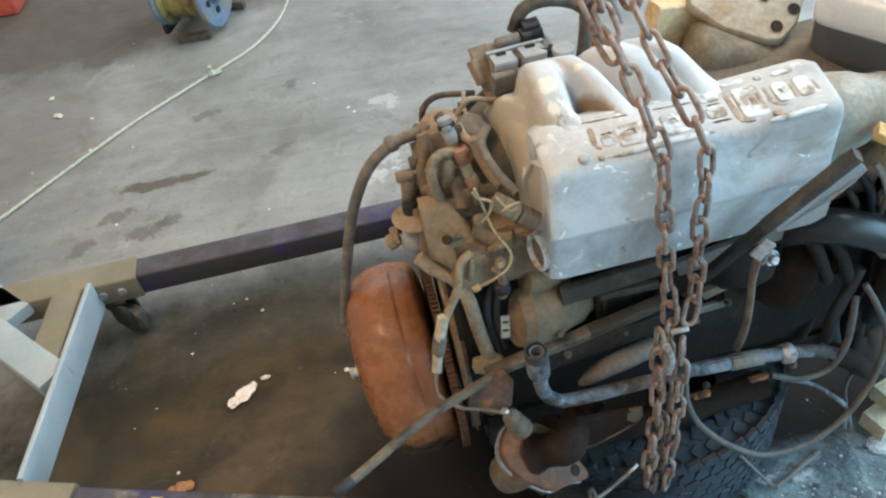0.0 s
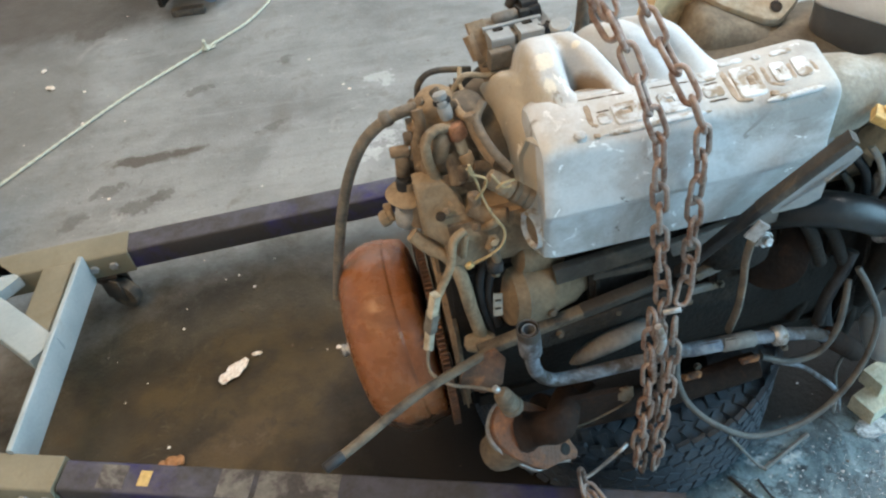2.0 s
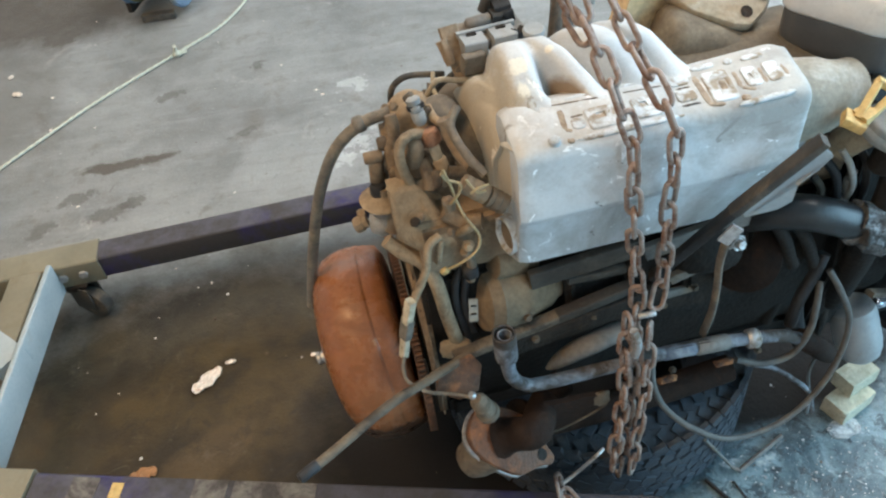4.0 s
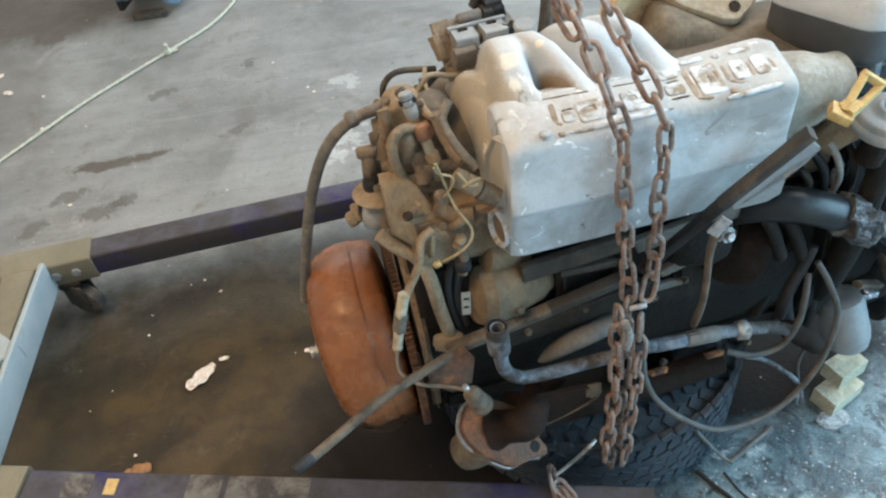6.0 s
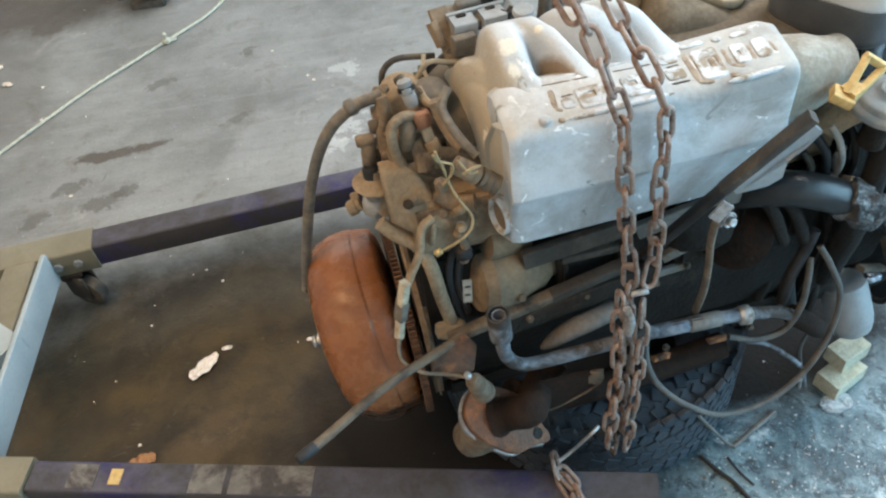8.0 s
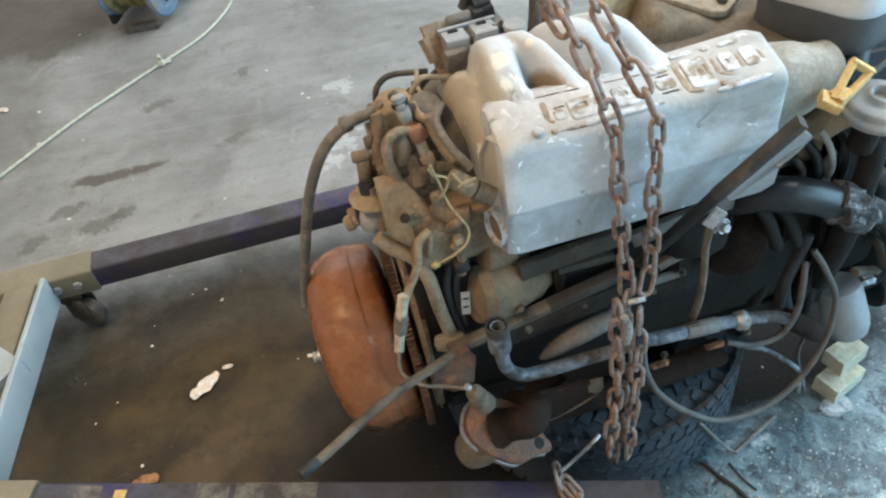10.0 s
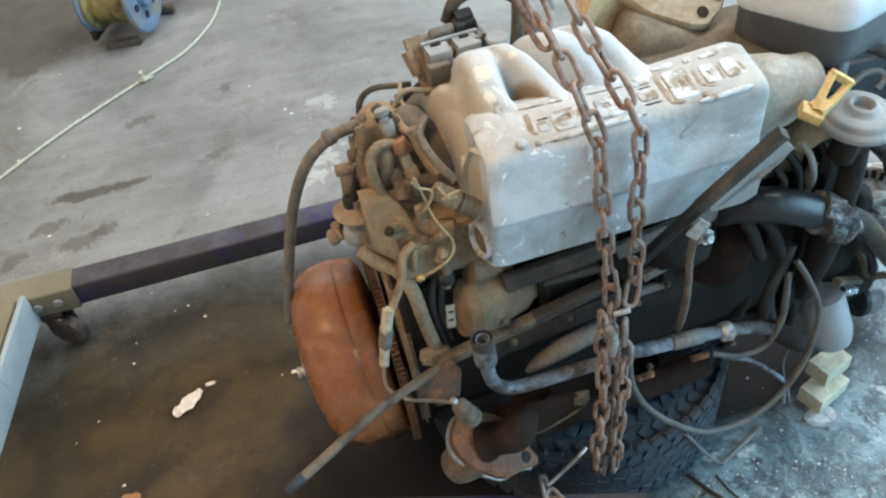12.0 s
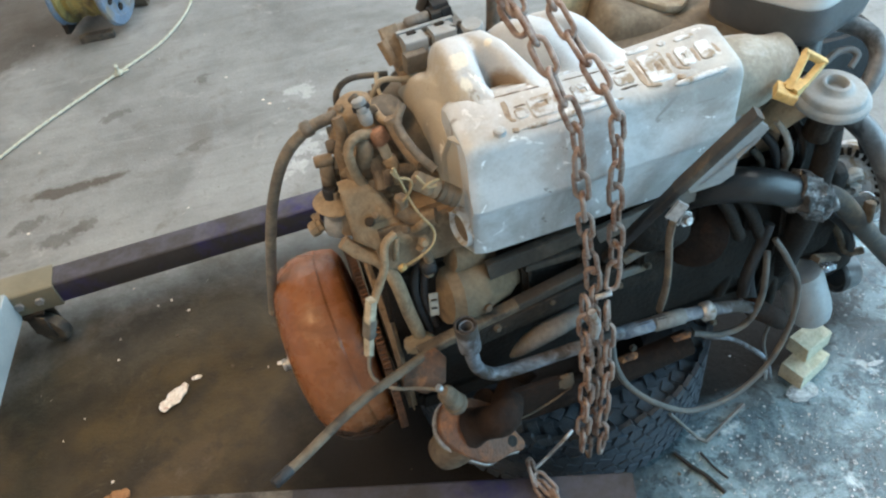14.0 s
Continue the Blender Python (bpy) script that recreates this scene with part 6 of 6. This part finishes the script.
# small hoses, plugs and wires crowding the front
for pts, r, m in (([(0.634, -0.130, 0.693), (0.648, -0.140, 0.669), (0.663, -0.140, 0.626), (0.666, -0.130, 0.582)], 0.005, M_PLASTIC),
                  ([(0.672, -0.120, 0.678), (0.685, -0.130, 0.650), (0.695, -0.130, 0.600), (0.696, -0.120, 0.553)], 0.006, M_BLACK),
                  ([(0.623, -0.120, 0.669), (0.640, -0.130, 0.641), (0.651, -0.130, 0.596)], 0.007, M_BLACK),
                  ([(0.616, -0.110, 0.634), (0.630, -0.120, 0.611), (0.629, -0.120, 0.585)], 0.006, M_HOSE),
                  ([(0.787, -0.100, 0.632), (0.810, -0.110, 0.595), (0.833, -0.110, 0.545)], 0.006, M_BLACK),
                  ([(0.797, -0.120, 0.423), (0.836, -0.130, 0.374), (0.861, -0.130, 0.303)], 0.007, M_BLACK),
                  ([(0.707, -0.120, 0.333), (0.705, -0.130, 0.266), (0.687, -0.140, 0.220)], 0.010, M_GRIME),
                  ([(0.627, -0.100, 0.422), (0.620, -0.110, 0.363), (0.600, -0.120, 0.307)], 0.012, M_GRIME),
                  ([(0.668, -0.100, 0.376), (0.655, -0.120, 0.327), (0.671, -0.130, 0.250)], 0.012, M_BLACK)):
    hose("hose", pts, r, m)
part("plug", rod((0.659, -0.135, 0.595), (0.661, -0.135, 0.568), 0.009), M_PLASTIC, engine, "grey plug")
part("plug", rod((0.690, -0.125, 0.564), (0.692, -0.125, 0.537), 0.010), M_BLACK, engine, "black plug")
belt = bmesh.new()
sweep(belt, catmull([(0.763, 0.066, 0.36), (0.763, 0.0, 0.295), (0.763, -0.066, 0.36), (0.765, -0.105, 0.48), (0.765, -0.06, 0.585), (0.765, 0.02, 0.56), (0.763, 0.06, 0.44), (0.763, 0.066, 0.36)], 6), rect_section(0.022, 0.005, 0.001), up=(1, 0, 0))
part("drive_belt", belt, M_BLACK, engine, "black ribbed drive belt", 60)
for a, n in (((0.399, -0.130, 0.440), (0, -1, 0.3)), ((0.448, -0.130, 0.465), (0, -1, 0.3)), ((0.273, -0.150, 0.484), (0, -1, 0.3)), ((0.177, -0.170, 0.490), (0, -1, 0.4)), ((0.546, -0.190, 0.338), (0, -1, 0.4)), ((0.331, -0.190, 0.331), (0, -0.8, 0.6)), ((0.401, -0.185, 0.335), (0, -0.8, 0.6))):
    bolt(a, n, 0.0045, 0.007, M_RAIL)
for a in ((0.385, -0.200, 0.335), (0.489, -0.190, 0.326)):
    part("corroded_bolt", lump(a, 0.017, 0.006, 0.006, 0.35, 41), M_SCALE, engine, "orange corroded bolt", 60)

# ---- the lifting chain ----
chain = thing("lifting_chain", pose(0.2, 0.75, 0.45), "rusty long-link lifting chain slung over the engine", "chain")


def link_mesh():
    bm = bmesh.new()
    L, w, r = 0.0135, 0.0096, 0.0038
    path = []
    for s, a0 in ((1, -90), (-1, 90)):
        for k in range(7):
            a = radians(a0 + 30 * k)
            path.append(Vector((0, w * math.sin(a), s * L * 1.0 + w * math.cos(a))))
    n = len(path)
    rings = []
    for i, p in enumerate(path):
        t = (path[(i + 1) % n] - path[i - 1]).normalized()
        s = Vector((1, 0, 0))
        q = s.cross(t)
        rings.append([bm.verts.new(p + (s * math.cos(2 * math.pi * k / 8) + q * math.sin(2 * math.pi * k / 8)) * r) for k in range(8)])
    for i in range(n):
        r0, r1 = rings[i], rings[(i + 1) % n]
        for j in range(8):
            bm.faces.new((r0[j], r0[(j + 1) % 8], r1[(j + 1) % 8], r1[j]))
    return finish("link", bm, M_CHAIN, 80)


LINK = link_mesh()
PITCH = 2 * (0.0135 + 0.0096) - 2 * 0.0038


def strand(pts, twist=0.0, flip=0):
    """Links laid end to end along a line, each turned a quarter against the last."""
    path = catmull([Vector(p) for p in pts], 24)
    acc, want, k = 0.0, PITCH / 2, flip
    rnd = random.Random(len(pts) * 7 + flip)
    for a, b in zip(path, path[1:]):
        d = (b - a).length
        while acc + d >= want:
            p = a + (b - a) * ((want - acc) / d)
            t = (b - a).normalized()
            q = t.to_track_quat("Z", "Y").to_matrix().to_4x4()
            ob = new("link", LINK)
            ob.parent = chain
            ob.matrix_basis = chain.matrix_basis.inverted() @ (Matrix.Translation(p) @ q @ Matrix.Rotation(radians(90 * (k % 2) + twist + rnd.uniform(-12, 12)), 4, "Z"))
            want += PITCH
            k += 1
        acc += d


def W(*pts):
    m = engine.matrix_basis
    return [m @ Vector(p) for p in pts]


strand(W((0.246, -0.060, 1.031), (0.258, -0.085, 0.994), (0.264, -0.110, 0.967), (0.275, -0.145, 0.932), (0.282, -0.175, 0.896), (0.295, -0.188, 0.856), (0.301, -0.192, 0.772), (0.310, -0.192, 0.666), (0.320, -0.195, 0.571), (0.318, -0.205, 0.478), (0.311, -0.225, 0.358), (0.297, -0.245, 0.201), (0.290, -0.250, 0.153)), 35)
strand(W((0.230, -0.045, 1.036), (0.245, -0.074, 0.994), (0.255, -0.100, 0.966), (0.267, -0.128, 0.942)), 60, 1)
wpart("grab_hook", tube(W((0.266, -0.050, 1.020), (0.276, -0.066, 0.992), (0.280, -0.080, 0.972)), 0.0055, 10), M_DULL, chain, "dull grey hook shank")
strand(W((0.289, -0.050, 1.017), (0.304, -0.070, 0.979), (0.313, -0.100, 0.950), (0.324, -0.135, 0.919), (0.333, -0.170, 0.897), (0.347, -0.190, 0.851), (0.351, -0.193, 0.795), (0.350, -0.193, 0.738), (0.354, -0.193, 0.663), (0.354, -0.195, 0.584), (0.339, -0.212, 0.533)), 50, 1)
strand(W((0.334, -0.215, 0.519), (0.330, -0.230, 0.449), (0.325, -0.242, 0.344), (0.316, -0.252, 0.260), (0.313, -0.258, 0.186)), 20)
strand(W((0.299, -0.215, 0.552), (0.297, -0.222, 0.466), (0.295, -0.235, 0.379), (0.284, -0.250, 0.281), (0.275, -0.260, 0.199)), 70, 1)
strand([(0.150, 0.667, 0.205), (0.149, 0.645, 0.196), (0.156, 0.621, 0.190), (0.166, 0.592, 0.188), (0.169, 0.556, 0.188), (0.165, 0.523, 0.188)], 30)
strand([(0.153, 0.643, 0.197), (0.168, 0.617, 0.190), (0.177, 0.584, 0.188), (0.180, 0.549, 0.188)], 0, 1)
hb = tube(W((0.258, -0.260, 0.280), (0.240, -0.268, 0.273)) + [Vector((0.177, 0.659, 0.220)), Vector((0.155, 0.653, 0.206))], 0.0032, 10)
wpart("wire_hook", hb, M_STEEL, chain, "bent bright wire hook")
wpart("shackle_pin", rod(*W((0.312, -0.220, 0.553), (0.336, -0.225, 0.558)), 0.0045), M_STEEL, chain, "bright steel pin")
wpart("grab_hook", tube(W((0.300, -0.235, 0.544), (0.307, -0.240, 0.514), (0.304, -0.240, 0.488)), 0.006, 10), M_STEEL, chain, "worn bright hook")

# ---- loose things on the floor ----
def block(name, a, b, w, h, material, label, category, group=""):
    """A sawn timber block, lying on the height of its first corner."""
    bm = bmesh.new()
    sweep(bm, [a, (Vector(a) * 2 + Vector(b)) / 3, (Vector(a) + Vector(b) * 2) / 3, b], rect_section(w, h, 0.003))
    return solid(name, roughen(bm, 0.0015, 40), material, label, category, group=group, smooth=30)


block("timber_block", (0.722, 0.800, 0.022), (0.797, 0.838, 0.022), 0.052, 0.042, M_WOOD, "short sawn pine block on the oily floor", "wood block", "timber blocks")
block("timber_block", (0.744, 0.832, 0.063), (0.808, 0.860, 0.063), 0.046, 0.040, M_WOOD, "sawn pine block stacked on another block", "wood block", "timber blocks")

# cord across the floor, with a knot
cord = thing("cord", Matrix.Translation((-0.739, 2.486, 0.000)), "long pale yellow cord lying on the concrete", "cord")


def rope(pts, r, pitch):
    """Two strands wound round one line."""
    fine, acc, step = [], 0.0, 0.006
    path = catmull([Vector(p) for p in pts], 40)
    want = 0.0
    for a, b in zip(path, path[1:]):
        d = (b - a).length
        while acc + d >= want:
            fine.append((a + (b - a) * ((want - acc) / d), (b - a).normalized(), want))
            want += step
        acc += d
    bm = bmesh.new()
    for phase in (0.0, math.pi):
        line = []
        for p, t, s in fine:
            w = 2 * math.pi * s / pitch + phase
            n = t.cross(Vector((0, 0, 1))).normalized()
            line.append(p + (n * math.cos(w) + Vector((0, 0, 1)) * math.sin(w)) * r * 0.30)
        sweep(bm, line, ring_section(r * 0.74, 7))
    return bm


wpart("cord_line", rope([(-1.615, 1.559, 0.006), (-1.458, 1.729, 0.006), (-1.310, 1.893, 0.006), (-1.148, 2.076, 0.006), (-0.967, 2.270, 0.006), (-0.736, 2.476, 0.006), (-0.607, 2.594, 0.006), (-0.526, 2.731, 0.006), (-0.489, 2.867, 0.006), (-0.475, 3.014, 0.006), (-0.471, 3.197, 0.006)], 0.0050, 0.060), M_CORD, cord, "", 80)
kb = join(tube([(-0.734, 2.465, 0.008), (-0.733, 2.466, 0.030), (-0.730, 2.456, 0.045)], 0.006, 8), tube([(-0.733, 2.462, 0.010), (-0.702, 2.476, 0.008)], 0.005, 8), lump((-0.734, 2.469, 0.010), 0.012, 0.012, 0.010, 0.2, 2))
wpart("knot", kb, M_CORD, cord, "small tied knot", 60)


def scrap(name, at, sx, sy, h, turn, material, label, category, seed=0, nu=14, nv=8):
    """A crumpled flat scrap with an uneven outline."""
    bm = bmesh.new()
    rows = []
    for i in range(nu):
        a = i / (nu - 1)
        wid = math.sin(math.pi * (0.06 + 0.88 * a)) ** 0.6 * (1 + 0.35 * noise.noise(Vector((a * 5, seed, 0))))
        rows.append([bm.verts.new(((a - 0.5) * sx, (j / (nv - 1) - 0.5) * sy * wid + 0.2 * sy * noise.noise(Vector((a * 3, seed + 4, 0))),
                                   0.003 + h * (0.5 + 0.5 * noise.noise(Vector((a * 6, j * 0.9, seed)))))) for j in range(nv)])
    for r0, r1 in zip(rows, rows[1:]):
        for j in range(nv - 1):
            bm.faces.new((r0[j], r1[j], r1[j + 1], r0[j + 1]))
    ex = bmesh.ops.extrude_face_region(bm, geom=list(bm.faces))
    bmesh.ops.translate(bm, vec=(0, 0, -0.0025), verts=[v for v in ex["geom"] if isinstance(v, bmesh.types.BMVert)])
    bm.transform(Matrix.Translation(at) @ Matrix.Rotation(radians(turn), 4, "Z"))
    return solid(name, bm, material, label, category, smooth=35)


scrap("paper_scrap", (-0.537, 1.127, 0.000), 0.080, 0.032, 0.012, 46, M_PAPER, "crumpled white paper scrap on oily concrete", "paper scrap", 1)
scrap("paper_scrap", (-0.488, 1.168, 0.000), 0.024, 0.010, 0.007, 10, M_PAPER, "small torn white paper scrap on concrete", "paper scrap", 3)
scrap("paper_scrap", (-1.293, 2.488, 0.000), 0.020, 0.016, 0.008, 70, M_PAPER, "small white paper crumb on concrete", "paper scrap", 11)
scrap("paper_scrap", (-1.246, 2.380, 0.000), 0.034, 0.020, 0.008, -20, M_PAPER, "small grey-white paper crumb on concrete", "paper scrap", 13)
scrap("cardboard_scrap", (-0.654, 0.917, 0.000), 0.055, 0.030, 0.010, 8, M_LEAF, "orange cardboard scrap on oily concrete", "scrap", 5)

# Added pale flakes stand in for glints on the wet floor.
for at, sx, sy, tn, sd in (((0.735, 0.772, 0.000), 0.064, 0.042, 10, 7), ((0.903, 0.793, 0.000), 0.034, 0.011, 5, 9)):
    scrap("film_scrap", at, sx, sy, 0.002, tn, M_GRIT_GLINT, "pale flake standing in for a glint on the oily floor", "scrap", sd)

# wire offcuts
solid("wire_offcut", join(tube([(0.417, 0.707, 0.170), (0.4445, 0.719, 0.110), (0.475, 0.732, 0.045), (0.496, 0.726, 0.014), (0.512, 0.719, 0.004)], 0.0032, 8), tube([(0.509, 0.719, 0.005), (0.553, 0.743, 0.005), (0.613, 0.776, 0.005)], 0.0045, 8)), M_DULL, "bent grey wire offcut with a dark end on the floor", "wire", smooth=60)
solid("rubber_strip", tube([(0.442, 0.713, 0.005), (0.464, 0.676, 0.005), (0.484, 0.648, 0.005), (0.499, 0.612, 0.005)], 0.0045, 8), M_BLACK, "thin black rubber strip on wet concrete", "rubber strip", smooth=60)
solid("rubber_strip", tube([(0.490, 0.701, 0.004), (0.502, 0.666, 0.004), (0.517, 0.638, 0.004)], 0.0026, 8), M_BLACK, "short thin black strip on wet concrete", "rubber strip", smooth=60)

# hose reel by the far end of the cord
RC = Vector((-0.753, 2.796, 0.0))
reel = thing("hose_reel", Matrix.Translation(RC) @ Matrix.Rotation(radians(-16), 4, "Z"), "olive yellow and blue hose reel on a dark stand", "hose reel")
part("drum", lathe([(-0.13, 0.03), (-0.13, 0.115), (-0.12, 0.115), (-0.115, 0.09), (-0.09, 0.098), (-0.08, 0.09), (-0.05, 0.098), (-0.04, 0.09), (-0.01, 0.098), (0.0, 0.09), (0.02, 0.095), (0.03, 0.09)], (0, 0, 0.15), (1, 0, 0.15), 36), M_OLIVE, reel, "olive yellow drum wound with hose")
part("flange", lathe([(0.03, 0.03), (0.03, 0.13), (0.036, 0.134), (0.044, 0.134), (0.05, 0.128), (0.05, 0.10), (0.042, 0.095), (0.042, 0.05), (0.056, 0.045), (0.056, 0.02)], (0, 0, 0.15), (1, 0, 0.15), 36), M_BLUE, reel, "blue flange")
part("flange", lathe([(-0.15, 0.02), (-0.15, 0.115), (-0.146, 0.125), (-0.138, 0.125), (-0.132, 0.115), (-0.132, 0.03)], (0, 0, 0.15), (1, 0, 0.15), 36), M_BLUE, reel, "blue flange")
part("hub_cap", lathe([(0.05, 0.045), (0.062, 0.042), (0.066, 0.03), (0.066, 0.012), (0.058, 0.010)], (0, 0, 0.15), (1, 0, 0.15), 28), M_BLUE, reel)
for k in range(6):
    a = math.radians(60 * k + 15)
    p = Vector((0.046, 0.072 * math.cos(a), 0.15 + 0.072 * math.sin(a)))
    part("flange_hole", rod(p - Vector((0.003, 0, 0)), p + Vector((0.0015, 0, 0)), 0.013, 16), M_GRIME, reel)
part("stand", box(0.118, 0.028, 0.028, pose(-0.044, -0.09, 0.014, 0, 0, 14), 0.006), M_HOSE, reel, "dusty dark stand bar")
part("stand", box(0.17, 0.03, 0.034, pose(-0.01, 0.12, 0.017), 0.008), M_RAIL, reel, "dusty brown stand bar")
part("stand_arm", box(0.02, 0.20, 0.10, pose(-0.145, 0.01, 0.075), 0.006), M_GRIME, reel)
solid("toolbox", box(0.22, 0.16, 0.10, Matrix.Translation(Vector((-1.692, 3.176, 0.000)) + Vector((0, 0.06, 0.05))), 0.012, 3), M_RED, "small red painted toolbox on the floor", "toolbox")

# chips, grit and paint flecks on the floor
rnd = random.Random(4)


def grit(n, cx, cy, sx, sy, s0, s1, flat):
    bm = bmesh.new()
    for _ in range(n):
        x, y = rnd.gauss(cx, sx), rnd.gauss(cy, sy)
        s = s0 + (s1 - s0) * rnd.random() ** 3
        a = rnd.random() * 6.28
        top = [Vector((x + s * math.cos(a + k * 1.57) * rnd.uniform(0.5, 1.2), y + s * math.sin(a + k * 1.57) * rnd.uniform(0.5, 1.2), 0.001)) for k in range(4)]
        b = [bm.verts.new(v) for v in top]
        t = [bm.verts.new(v * 1.0 + Vector((rnd.uniform(-0.2, 0.2) * s, rnd.uniform(-0.2, 0.2) * s, s * flat * rnd.uniform(0.5, 1)))) for v in top]
        for j in range(4):
            bm.faces.new((b[j], b[(j + 1) % 4], t[(j + 1) % 4], t[j]))
        bm.faces.new(t)
    return bm


solid("paint_flecks", grit(80, -0.8, 1.65, 0.5, 0.55, 0.0012, 0.0075, 0.35), M_PAPER, "scattered white paint flecks on the concrete", "flecks", "stuff", smooth=20)
solid("stone_grit", grit(900, 0.88, 0.60, 0.26, 0.115, 0.0006, 0.0040, 0.6), M_GRIT_GLINT, "small pale grit on the wet floor", "grit", "stuff", smooth=20)
solid("dark_grit", grit(260, 0.35, 1.0, 0.8, 0.5, 0.0015, 0.005, 0.6), M_RAIL, "small dark crumbs on the floor", "grit", "stuff", smooth=20)
